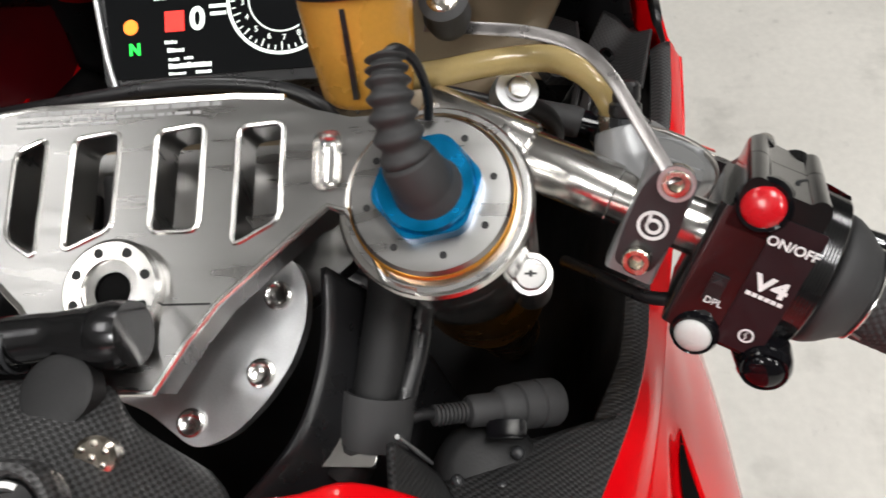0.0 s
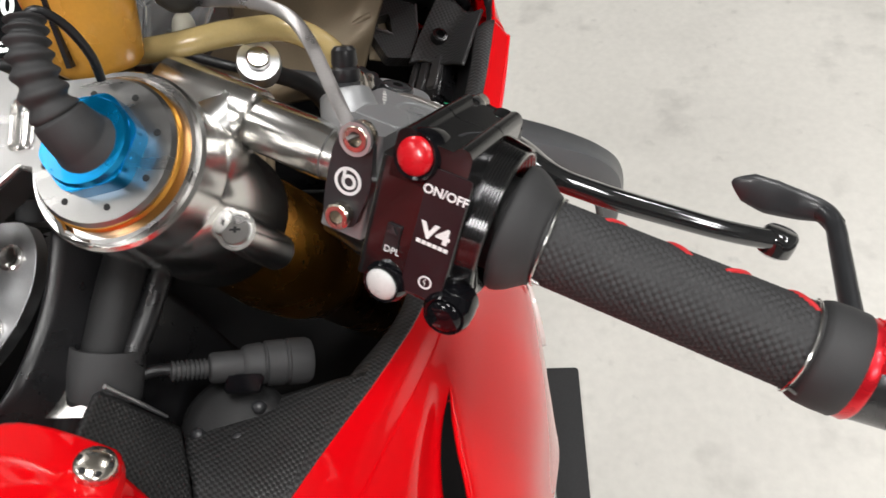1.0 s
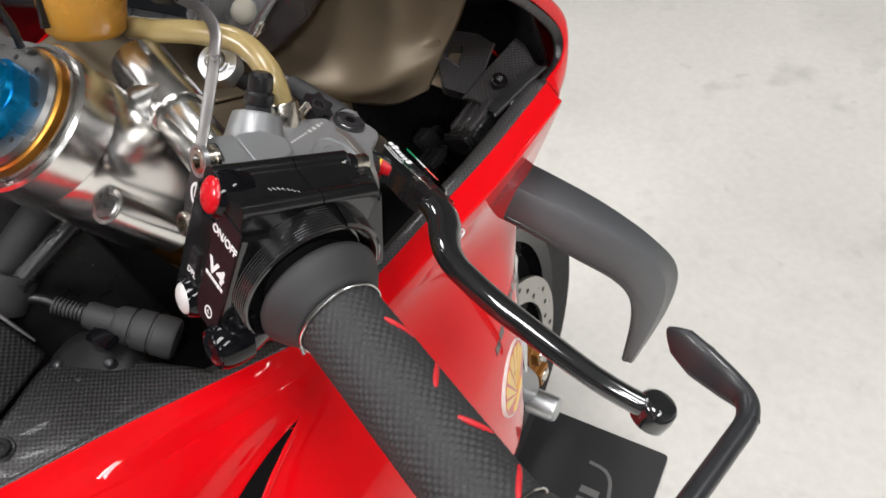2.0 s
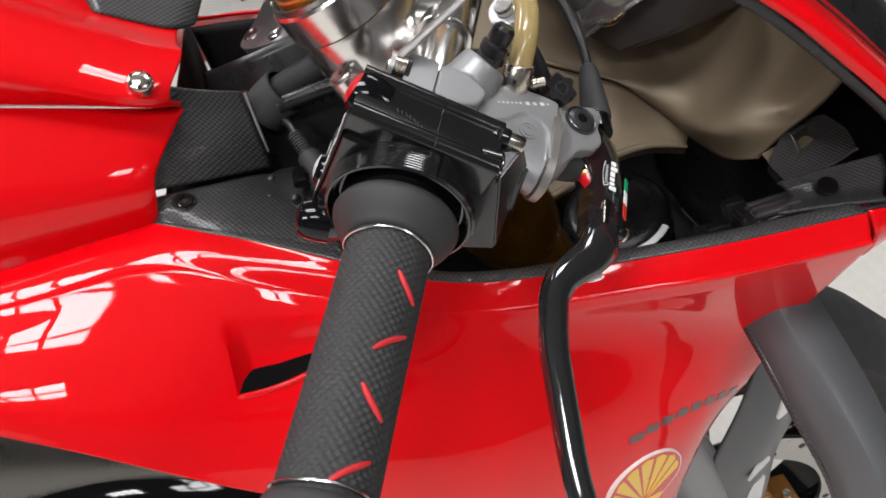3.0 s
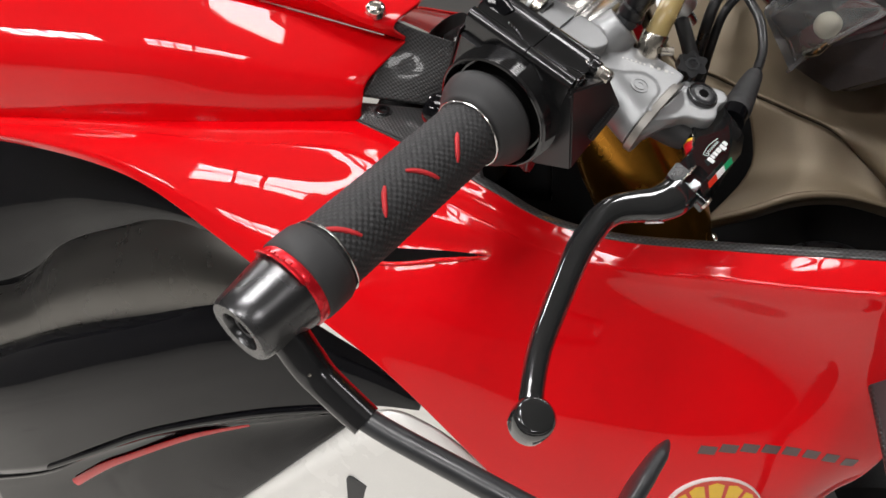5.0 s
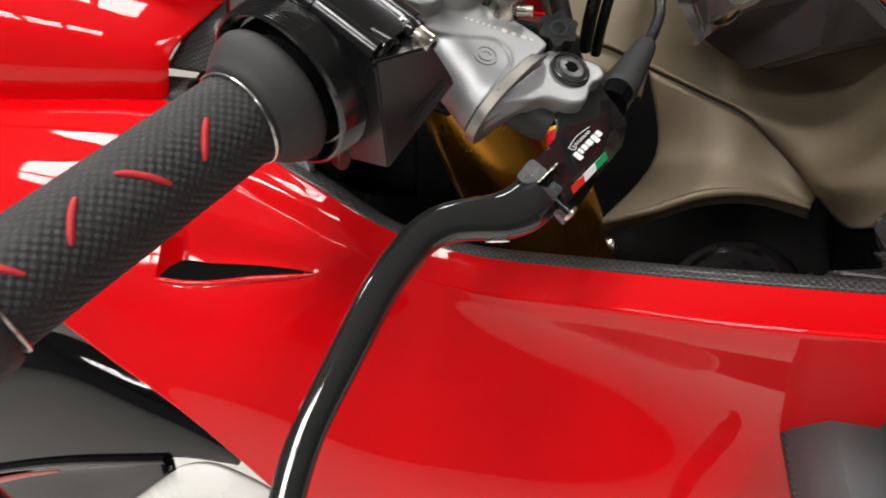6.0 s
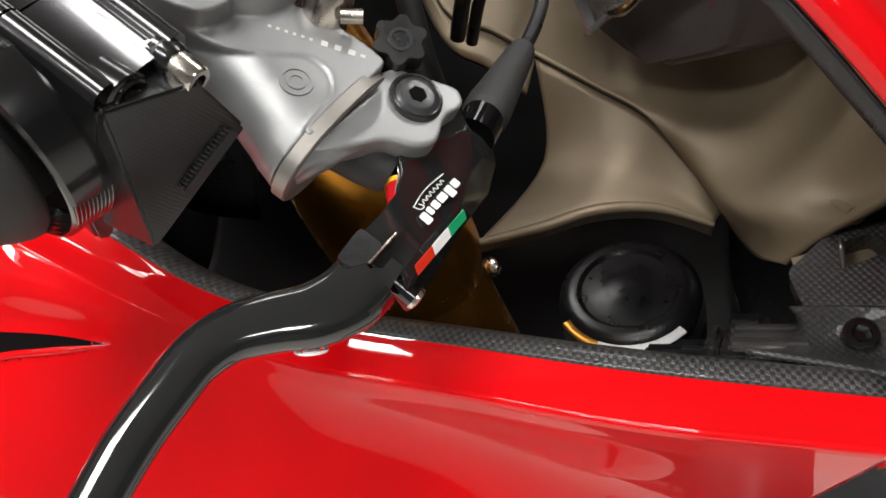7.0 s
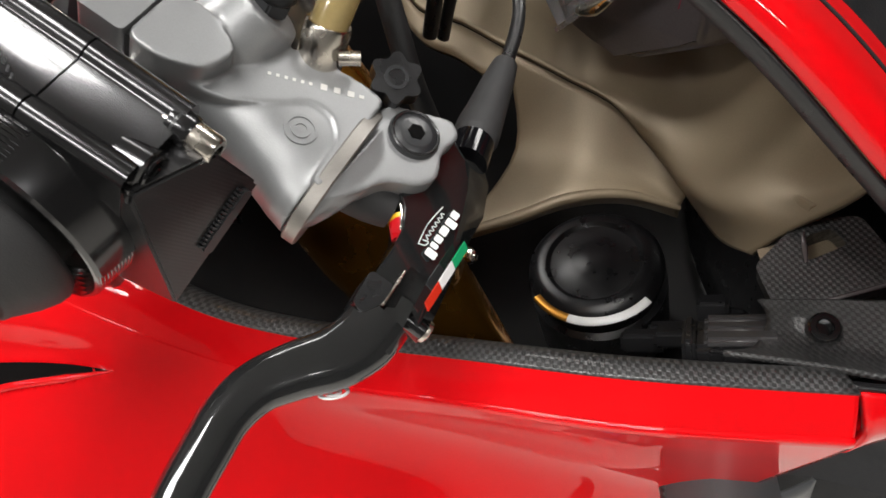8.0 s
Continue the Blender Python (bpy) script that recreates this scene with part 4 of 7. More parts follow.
for sx in (1,):
    LEG = FORK @ Matrix.Translation((sx * 0.1085, 0, 0))
    leg = part("fork_leg", lathe([(0.0, -0.075), (0.0263, -0.075), (0.0263, -0.052), (0.0272, -0.050), (0.0272, -0.017), (0.0, -0.017)], LEG, 56), GOLD, bike, "fork leg with silver, gold and blue fittings")
    part("gold_tube", lathe([(0.0, -0.46), (0.0245, -0.46), (0.0262, -0.30), (0.0262, -0.072), (0.0, -0.072)], LEG, 56), GOLD, leg, "gold anodised fork tube")
    part("gold_collar", lathe([(0.0262, -0.215), (0.0310, -0.200), (0.0335, -0.180), (0.0340, -0.160), (0.0335, -0.140), (0.0315, -0.115), (0.0285, -0.092), (0.0262, -0.078)], LEG, 56), GOLD, leg, "wide gold fork collar")
    part("clamp_collar", lathe([(0.0275, -0.0172), (0.0328, -0.0172), (0.0331, -0.006), (0.0331, -0.0010), (0.0320, 0.0004), (0.0275, 0.0004)], LEG, 96), ALU_POL, leg, "polished clamp collar")
    part("bronze_ring", lathe([(0.022, -0.004), (0.0276, -0.004), (0.0277, 0.0010), (0.0277, 0.0050), (0.0270, 0.0058), (0.022, 0.0058)], LEG, 72), ORANGE_RING, leg, "bronze ring under the fork cap")
    cap = part("fork_cap", lathe([(0.012, 0.002), (0.0266, 0.0056), (0.0268, 0.0072), (0.0256, 0.0090), (0.0180, 0.0092), (0.012, 0.0092)], LEG, 64), ALU, leg, "silver fork cap ring with small holes")
    for k in range(8):
        a = radians(45 * k + 12)
        part("cap_hole", lathe([(0, 0.0091), (0.0012, 0.0091), (0.0012, 0.0094), (0, 0.0094)], LEG @ Matrix.Translation((0.0209 * math.cos(a), 0.0209 * math.sin(a), 0)), 12), DARK, cap)
    hexa = [(0.0185 * math.cos(radians(60 * k + 10)), 0.0185 * math.sin(radians(60 * k + 10))) for k in range(6)]
    part("blue_adjuster", plate(rounded(hexa, 0.004, 4), 0.008, 0.0165, LEG, [], 0.0014), BLUE, leg, "blue anodised hexagon adjuster")
    part("adjuster_base", lathe([(0.0, 0.0165), (0.0158, 0.0165), (0.0150, 0.0185), (0.0, 0.0185)], LEG), BLUE, leg)
    # ribbed rubber boot leaning back over the cap
    foot = [(0.0, 0.0, 0.014), (-0.001, 0.001, 0.020), (-0.004, 0.006, 0.027), (-0.006, 0.014, 0.0335), (-0.007, 0.022, 0.0375), (-0.0075, 0.0285, 0.0390), (-0.008, 0.0330, 0.0400)]
    line = smooth_line(foot, 16)
    rads = []
    for i in range(len(line)):
        s = i / (len(line) - 1)
        r = 0.0134 if s < 0.06 else (0.0134 - 0.0032 * (s - 0.06) / 0.08 if s < 0.14 else (0.0102 - 0.0016 * (s - 0.14) / 0.18 if s < 0.32 else 0.0074 - 0.0034 * (s - 0.32)))
        if s > 0.32:
            r += 0.0009 * math.sin((s - 0.32) / 0.68 * 7 * 2 * math.pi)
        rads.append(max(0.003, r * (1 if s < 0.94 else 0.5)))
    part("boot_lead", tube([(-0.008, 0.0325, 0.0398), (-0.0045, 0.0350, 0.0385), (-0.0005, 0.0335, 0.031), (0.001, 0.0290, 0.020), (0.000, 0.0240, 0.012)], 0.0016, LEG, 12), PLASTIC, leg)
    part("rubber_boot", tube(line, rads, LEG, 28, 1, smooth=False), RUBBER, leg, "black ribbed rubber boot", 60)

# ---- clip-on bar ---------------------------------------------
clip = part("clip_on_bar", lathe([(0.0, -0.142), (0.0112, -0.142), (0.0116, -0.141), (0.0116, -0.0905), (0.0110, -0.0900), (0.0110, 0.118), (0.0, 0.118)], BAR_TURN, 48), ALU_POL, bike, "polished clip-on handlebar")
part("bar_socket", lathe([(0.0117, -0.172), (0.0137, -0.171), (0.0140, -0.166), (0.0140, -0.1275), (0.0134, -0.1265), (0.0117, -0.1265)], BAR_TURN, 48), ALU_POL, clip, "polished bar socket")
body = [(0.0272, -0.0800), (0.0312, -0.0800), (0.0322, -0.0785), (0.0322, -0.0215), (0.0314, -0.0185), (0.0272, -0.0185)]
LEG = FORK @ Matrix.Translation((0.1085, 0, 0))
part("clip_on_clamp", lathe(body, LEG, 96), ALU_POL, clip, "polished clamp round the fork")
part("clamp_web", tube([(0.0, 0.012, -0.046), (0.010, 0.026, -0.046), (0.022, 0.038, -0.047)], [0.0165, 0.0160, 0.0140], LEG, 40, 8, 0.9), ALU, clip, "", 60)
PINCH = facing(FORK, (0.1385, -0.0195, -0.0325), (0, 0, 1), (0, 1, 0))
part("pinch_boss", tube([(0.1385, -0.0195, -0.0325), (0.1380, -0.0190, -0.050), (0.1375, -0.0185, -0.0735)], [0.0078, 0.0084, 0.0084], FORK, 36, 4), ALU_POL, clip)
pin = part("pinch_pin", lathe([(0, -0.002), (0.0062, -0.002), (0.0060, 0.0006), (0.0054, 0.0012), (0, 0.0012)], PINCH, 36), ALU, clip, "slotted steel pinch pin")
part("pin_slot", box((-0.0022, -0.0004, 0.0008), (0.0022, 0.0004, 0.0014), PINCH), DARK, pin)
part("pin_slot", box((-0.0006, -0.0012, 0.0008), (0.0006, 0.0012, 0.00142), PINCH), DARK, pin)

# ---- grip -----------------------------------------------------


def knurled(m, r, s0, s1, ns, nt, pitch_s, count):
    """A rubber sleeve cut by two crossing sets of fine spiral grooves."""
    bm = bmesh.new()
    rows = []
    for i in range(ns + 1):
        s = s0 + (s1 - s0) * i / ns
        row = []
        for k in range(nt):
            a = 2 * math.pi * k / nt
            p1 = math.sin(math.pi * (s / pitch_s + count * a / (2 * math.pi)))
            p2 = math.sin(math.pi * (s / pitch_s - count * a / (2 * math.pi)))
            h = -0.0011 * (1 - min(abs(p1), abs(p2))) ** 3
            fade = min(1.0, (s - s0) / 0.003, (s1 - s) / 0.003)
            rr = r + h * max(0.0, fade)
            row.append(bm.verts.new((rr * math.cos(a), rr * math.sin(a), s)))
        rows.append(row)
    for a, b in zip(rows, rows[1:]):
        for k in range(nt):
            bm.faces.new((a[k], a[(k + 1) % nt], b[(k + 1) % nt], b[k]))
    return put(bm, m)


grip = part("throttle_grip", knurled(BAR_TURN, 0.0163, 0.001, 0.0985, 260, 132, 0.0034, 30), RUBBER, bike, "dark rubber throttle grip with knurled tread", 80)
part("flange", lathe([(0.0115, -0.0125), (0.0226, -0.0130), (0.0241, -0.0125), (0.0248, -0.0108), (0.0243, -0.0085), (0.0225, -0.0050), (0.0203, -0.0020), (0.0186, 0.0002), (0.0179, 0.0016), (0.0160, 0.0018)], BAR_TURN, 64), RUBBER, grip, "matt rubber grip flange", 60)
part("end_collar", lathe([(0.0160, 0.0978), (0.0178, 0.0982), (0.0186, 0.1005), (0.0189, 0.1060), (0.0187, 0.1120), (0.0176, 0.1135), (0.0110, 0.1135)], BAR_TURN, 64), RUBBER, grip, "", 60)
for s in (0.0034, 0.0960):
    ring = [(0.0170 * math.cos(radians(10 * k)), 0.0170 * math.sin(radians(10 * k)), s + 0.0004 * math.sin(radians(30 * k))) for k in range(37)]
    part("safety_wire", tube(ring, 0.00055, BAR_TURN, 8, 2), ALU_POL, grip, "bright safety wire")
    part("wire_twist", tube([(-0.0148, -0.0092, s), (-0.0152, -0.0098, s + 0.003)], 0.0007, BAR_TURN, 8, 2), ALU, grip)
for s0, a0, s1, a1 in ((0.0192, 82, 0.0286, 47), (0.0513, 90, 0.0412, 48), (0.0635, 92, 0.0730, 57), (0.0953, 101, 0.0861, 60)):
    # inlays run askew to the grip, turn and turn about
    line = []
    for j in range(7):
        d = j / 6
        a = radians(a0 + (a1 - a0) * d + 3 * math.sin(math.pi * d))
        line.append((0.0160 * math.cos(a), 0.0160 * math.sin(a), s0 + (s1 - s0) * d))
    part("red_inlay", tube(line, [0.0006, 0.0010, 0.0011, 0.0011, 0.0011, 0.0010, 0.0006], BAR_TURN, 10, 3), RED_MARK, grip, "red rubber inlay")

# ---- bar end and lever guard ----------------------------------
bar_end = part("bar_end", lathe([(0.0, 0.1150), (0.0172, 0.1150), (0.0174, 0.1165), (0.0168, 0.1200), (0.0150, 0.1340), (0.0142, 0.1400), (0.0132, 0.1415), (0.0088, 0.1412), (0.0082, 0.1400), (0.0080, 0.1368), (0.0, 0.1368)], BAR_TURN, 64), BAR_END, bike, "black anodised tapered bar end", 30)
part("red_band", lathe([(0.0120, 0.1125), (0.0180, 0.1128), (0.0182, 0.1160), (0.0174, 0.1172), (0.0120, 0.1172)], BAR_TURN, 64), RED_ANOD, bar_end, "red anodised band")
# the band is deeper on one side, with a printed line of small bars
deep = [(0.01825 * math.cos(radians(a)), 0.01825 * math.sin(radians(a)), 0.1172) for a in range(60, 151, 6)]
part("band_step", tube(deep, [0.0004] + [0.0022] * (len(deep) - 2) + [0.0004], BAR_TURN, 12, 2, 0.3, None), RED_ANOD, bar_end)
for k, a in enumerate(range(66, 132, 9)):
    m = BAR_TURN @ Matrix.Rotation(radians(a), 4, "Z") @ Matrix.Translation((0.01855, 0, 0.1162))
    part("printed_bar", box((-0.0006, -0.0008, -0.0012 + 0.0004 * (k % 3)), (0.0001, 0.0008, 0.0014), m), RED_BUTTON, bar_end)
cap_screw(BAR_TURN @ Matrix.Translation((0, 0, 0.1390)), 0.0055, 0.006, "end_bolt", bar_end, BLACK_SATIN, "dark bolt in the bar end")
guard = part("lever_guard", tube([(0.128, 0.012, -0.006), (0.1292, 0.0235, -0.0115), (0.1296, 0.0310, -0.0140), (0.1296, 0.0440, -0.0156), (0.1295, 0.0540, -0.0165)], [0.0072, 0.0070, 0.0064, 0.0062, 0.0060], BAR, 20, 6, 1.0, None, 0.7), BLACK, bike, "black lever guard with a flat blade")
part("guard_tube", tube([(0.1295, 0.0500, -0.0163), (0.1280, 0.0640, -0.0135), (0.1240, 0.0900, -0.0070), (0.1200, 0.1160, -0.0005), (0.1168, 0.1330, 0.0040), (0.1110, 0.1415, 0.0055)], 0.0047, BAR, 20, 8), BLACK_SATIN, guard, "satin black guard tube")
part("guard_blade", tube([(0.1172, 0.1330, 0.0040), (0.1110, 0.1415, 0.0055), (0.1000, 0.1440, 0.0040), (0.0860, 0.1440, 0.0030), (0.0740, 0.1440, 0.0036), (0.0655, 0.1441, 0.0041)], [0.0048, 0.0056, 0.0078, 0.0094, 0.0080, 0.0010], BAR, 20, 6, [0.9, 0.6, 0.40, 0.36, 0.36, 0.5], (0.1, 1, 0), 0.8), BLACK_SATIN, guard, "satin black flat guard blade")
part("joint_screw", dome(0.0016, 0.0008, facing(BAR, (0.1330, 0.0270, -0.0080), (0.6, -0.2, 0.75)), 14, 0.001), STEEL, guard)
for k in range(3):
    part("printed_bar", box((0.0960 - 0.007 * k, 0.1416, 0.0040), (0.0960 - 0.007 * k - 0.005, 0.1424, 0.0052), BAR), WHITE_PRINT, guard)

# ---- switch housing -------------------------------------------
house = part("switch_housing", plate(rounded([(-0.0570, -0.0318), (-0.0225, -0.0318), (-0.0225, -0.0150), (-0.0300, -0.0060), (-0.0300, 0.0178), (-0.0570, 0.0178)], 0.0025, 4), -0.0255, 0.0225, BAR, [], 0.0016, 3), BLACK, bike, "black anodised throttle and switch housing", 30)
# flat cap across the top with two rounded shoulders, split into halves
for q0, q1 in ((-0.0318, 0.0006), (0.0011, 0.0262)):
    sec = [(-0.0574, 0.0110)]
    sec += [(-0.0533 + 0.0041 * math.cos(radians(a)), 0.0255 + 0.0041 * math.sin(radians(a))) for a in range(180, 39, -10)]
    sec += [(-0.0492, 0.0275), (-0.0368, 0.0272)]
    sec += [(-0.0335 + 0.0036 * math.cos(radians(a)), 0.0258 + 0.0036 * math.sin(radians(a))) for a in range(140, -1, -10)]
    sec += [(-0.0298, 0.0110)]
    capm = axes(BAR.to_3x3().col[0], BAR.to_3x3().col[2], -BAR.to_3x3().col[1], BAR.translation)
    cap_bm = plate([(x + 0.0045, z) for x, z in sec], -q1, -q0, ID, [], 0.0004)
    for v in cap_bm.verts:
        v.co.y += 0.0050
    part("top_cap", put(cap_bm, capm), BLACK, house, "black cap with rounded shoulders", 50)
for k in range(7):
    part("milling_line", tube([(-0.0370 + 0.0001 * k * k, -0.016 + 0.0017 * k, 0.0323), (-0.0355 + 0.0001 * k * k, -0.0152 + 0.0017 * k, 0.0323)], 0.00028, BAR, 6, 1, smooth=False), BLACK_SATIN, house)
neck = merged(
    lathe([(0.0, -0.0480), (0.0274, -0.0480), (0.0276, -0.0215), (0.0, -0.0215)], BAR_TURN, 64),
    box((-0.0560, -0.0250, -0.0200), (-0.0305, 0.0160, 0.0225), BAR),
    hull([BAR @ Vector(v) for v in ((-0.034, -0.028, 0.023), (-0.034, 0.014, 0.023), (-0.0240, -0.014, 0.0215), (-0.0240, 0.010, 0.0215), (-0.034, -0.028, 0.0), (-0.034, 0.014, 0.0), (-0.0240, -0.014, 0.0), (-0.0240, 0.010, 0.0))]))
cast(part("neck", neck, TURNED, house, "black neck blending into the round collar"), 0.0008, 9)
band = [(0.0240, -0.0316)]
for k in range(15):
    band += [(0.0309 - 0.00011 * k, -0.0314 + 0.0011 * k), (0.0309 - 0.00011 * k, -0.0308 + 0.0011 * k), (0.03062 - 0.00011 * k, -0.03065 + 0.0011 * k), (0.03062 - 0.00011 * k, -0.0304 + 0.0011 * k)]
band += [(0.0288, -0.0148), (0.0280, -0.0146), (0.0262, -0.0185), (0.0238, -0.0240)]
part("throttle_drum", lathe(band, BAR_TURN, 80), TURNED, house, "black collar with fine turned rings", 20)
part("front_collar", lathe([(0.0290, -0.0314), (0.0318, -0.0312), (0.0316, -0.0230), (0.0303, -0.0152), (0.0292, -0.0145), (0.0282, -0.0150), (0.0272, -0.0180)], BAR_TURN, 60, (12, 80)), BLACK, house, "smooth black front half of the collar", 40)
# black ring painted as the shade in the gap behind the grip flange
part("collar_shadow_ring", lathe([(0.0150, -0.0205), (0.0240, -0.0205), (0.0240, -0.0202), (0.0150, -0.0202)], BAR_TURN, 48), VOID, house)
part("throttle_tube", lathe([(0.0117, -0.0300), (0.0185, -0.0300), (0.0185, -0.0120), (0.0117, -0.0120)], BAR_TURN, 40), DARK, house)
# faceted block in front of the collar: a milled face that leans back, with a toothed strip along its lower edge
FACE = [Vector(v) for v in ((-0.0252, 0.0283, 0.0312), (-0.0455, 0.0361, 0.0312), (-0.0537, 0.0449, 0.0154), (-0.0238, 0.0445, -0.0081))]
BACK = [Vector(v) for v in ((-0.0290, 0.0170, 0.0240), (-0.0500, 0.0100, 0.0240), (-0.0600, 0.0080, -0.0100), (-0.0590, 0.0240, -0.0100), (-0.0300, 0.0100, -0.0200), (-0.0262, 0.0260, -0.0230))]
part("front_block", hull([BAR @ v for v in FACE + BACK], 0.0007, 2), MILLED, house, "black block with a finely milled face", 20)
part("lower_tip", hull([BAR @ Vector(v) for v in ((-0.0330, 0.0060, -0.0120), (-0.0330, 0.0260, -0.0140), (-0.0225, 0.0060, -0.0120), (-0.0225, 0.0230, -0.0150), (-0.0275, 0.0270, -0.0310), (-0.0240, 0.0250, -0.0300), (-0.0300, 0.0120, -0.0260), (-0.0240, 0.0120, -0.0260))], 0.0008, 2), BLACK, house)
_along = (FACE[2] - FACE[3]).normalized()
_out = (FACE[3] - FACE[0]).cross(FACE[2] - FACE[0]).normalized()
RACK = BAR @ axes(_along, _out.cross(_along), _out, Vector((-0.0432, 0.0434, 0.0114)))
rack = part("toothed_strip", plate(rounded([(-0.0105, -0.0016), (0.0085, -0.0016), (0.0085, 0.0012), (-0.0105, 0.0016)], 0.0012), -0.0020, 0.0012, RACK, [], 0.0005), BLACK_SATIN, house, "black strip with a toothed edge")
for k in range(16):
    part("tooth", box((-0.0098 + 0.00115 * k, 0.0010, -0.0010), (-0.0098 + 0.00115 * k + 0.0006, 0.0030, 0.0008), RACK), BLACK_SATIN, rack)
BOLT = facing(BAR, (-0.0462, 0.0355, 0.0303), (0.05, 1, 0.05))
part("bolt_recess", lathe([(0.0036, -0.0105), (0.0045, -0.0105), (0.0045, -0.0098), (0.0036, -0.0098)], BOLT, 28), BLACK_SATIN, house)
part("housing_bolt", lathe([(0, -0.014), (0.0036, -0.014), (0.0038, -0.0005), (0.0033, 0.0003), (0.0020, 0.0003), (0.0018, -0.002), (0, -0.002)], BOLT, 28), STEEL, house, "steel bolt end")
part("bolt_boss", lathe([(0, -0.012), (0.0044, -0.012), (0.0046, -0.0072), (0.0042, -0.0062), (0.0038, -0.0062), (0, -0.008)], BOLT, 32), BLACK, house)
NOTCH = facing(BAR, (-0.0335, 0.0283, 0.0278), (0.0, 1, 0.20))
part("screw_boss", lathe([(0, -0.008), (0.0066, -0.008), (0.0064, -0.0004), (0.0056, 0.0002), (0, 0.0002)], NOTCH, 36), BLACK, house)
part("screw_notch", lathe([(0.0036, 0.0), (0.0052, 0.0), (0.0054, 0.0008), (0.0050, 0.0012), (0.0036, 0.0004)], NOTCH, 36), TURNED, house, "turned edge of the screw recess")
cap_screw(NOTCH @ Matrix.Translation((0, 0, 0.0016)), 0.0034, 0.006, "recess_screw", house, BLACK, "black recessed screw")
# label plate and lettering, on the face towards the rider
LABEL = facing(BAR, (-0.0308, -0.0318, 0.0005), (0, -1, 0), (0, 0, 1))
panel = part("label_panel", plate(rounded([(-0.0078, -0.0245), (0.0078, -0.0245), (0.0078, 0.0245), (-0.0078, 0.0245)], 0.0015), 0.0, 0.0008, LABEL, [], 0.0003), PANEL_PRINT, house, "dark label panel")
lettering("ON/OFF", 0.0046, LABEL @ Matrix.Translation((0.0, 0.0165, 0.001)), 0.0001, WHITE_PRINT, panel, "lettering", 0.0, 0.0001)
lettering("V4", 0.0080, LABEL @ Matrix.Translation((0.0, 0.0015, 0.001)) @ Matrix.Diagonal((1.25, 1, 1, 1)), 0.0001, WHITE_PRINT, panel, "lettering", 0.0, 0.0003)
for k in range(6):
    part("printed_bar", box((-0.0062 + 0.0021 * k, -0.0038, 0.0009), (-0.0062 + 0.0021 * k + 0.0017, -0.0024, 0.0011), LABEL), WHITE_PRINT, panel)
part("start_symbol", plate(ring_points(0.0026, 24, 0.001, -0.0182), 0.0008, 0.0010, LABEL, [ring_points(0.0020, 24, 0.001, -0.0182)]), WHITE_PRINT, panel)
part("start_symbol", plate([(0.0006, -0.0202), (0.0014, -0.0188), (0.0004, -0.0182), (0.0014, -0.0162), (0.0002, -0.0178), (0.0012, -0.0184)], 0.0008, 0.0010, LABEL), WHITE_PRINT, panel)


def button(pos, r, mat, name, label, normal=(0, -1, 0)):
    m = facing(BAR, pos, normal)
    b = part(name, lathe([(0, -0.012), (r * 1.28, -0.012), (r * 1.34, -0.006), (r * 1.30, -0.002), (r * 1.12, 0.0008), (r * 0.98, 0.0004), (0, -0.002)], m, 32), BLACK_GLOSS, house, label)
    part("button_cap", dome(r * 0.97, r * 0.42, m, 28, 0.003), mat, b)
    return b


button((-0.0448, -0.0322, 0.0262), 0.0072, RED_BUTTON, "stop_button", "red button in a black bezel", (-0.15, -1, 0.15))
button((-0.0452, -0.0335, -0.0252), 0.0066, WHITE_BUTTON, "grey_button", "pale grey button in a black bezel", (-0.1, -1, -0.1))
button((-0.0192, -0.0335, -0.0268), 0.0070, BLACK_GLOSS, "start_button", "black start button", (0.05, -1, -0.15))
part("button_stalk", tube([(-0.0290, -0.008, -0.018), (-0.0235, -0.018, -0.0235), (-0.0200, -0.0270, -0.0262)], [0.0100, 0.0098, 0.0092], BAR, 20, 5), BLACK, house)
part("button_arm", tube([(-0.0440, -0.022, -0.012), (-0.0448, -0.0250, -0.0190), (-0.0452, -0.0280, -0.0245)], 0.0078, BAR, 20, 5), BLACK, house)
rocker = part("mode_rocker", box((-0.0505, -0.0330, -0.0130), (-0.0412, -0.0240, 0.0010), BAR, 0.002, 3), PLASTIC, house, "black mode rocker")
ROCK = facing(BAR, (-0.0458, -0.0331, -0.0060), (0, -1, 0), (0, 0, 1))
part("rocker_arrow", plate([(-0.0020, 0.0020), (0.0020, 0.0020), (0.0, 0.0045)], 0.0, 0.0006, ROCK), BLACK_SATIN, rocker)
lettering("DPL", 0.0036, ROCK @ Matrix.Translation((0.0012, -0.0046, 0.0003)), 0.0001, WHITE_PRINT, rocker, "lettering")
part("button_cable", tube([(-0.046, -0.010, -0.022), (-0.062, -0.006, -0.032), (-0.080, 0.010, -0.040), (-0.100, 0.030, -0.050)], 0.0028, BAR, 12), PLASTIC, house)

# ---- brake master cylinder ------------------------------------
funnel = tube([(-0.0790, 0.0060, 0.0005), (-0.0795, 0.0240, 0.0005), (-0.0790, 0.0400, 0.0005), (-0.0785, 0.0505, 0.0005), (-0.0782, 0.0560, 0.0005)], [0.0140, 0.0148, 0.0190, 0.0225, 0.0240], BAR, 48, 8, [0.86, 0.86, 0.68, 0.57, 0.54], (0, 0, 1), 0.85)
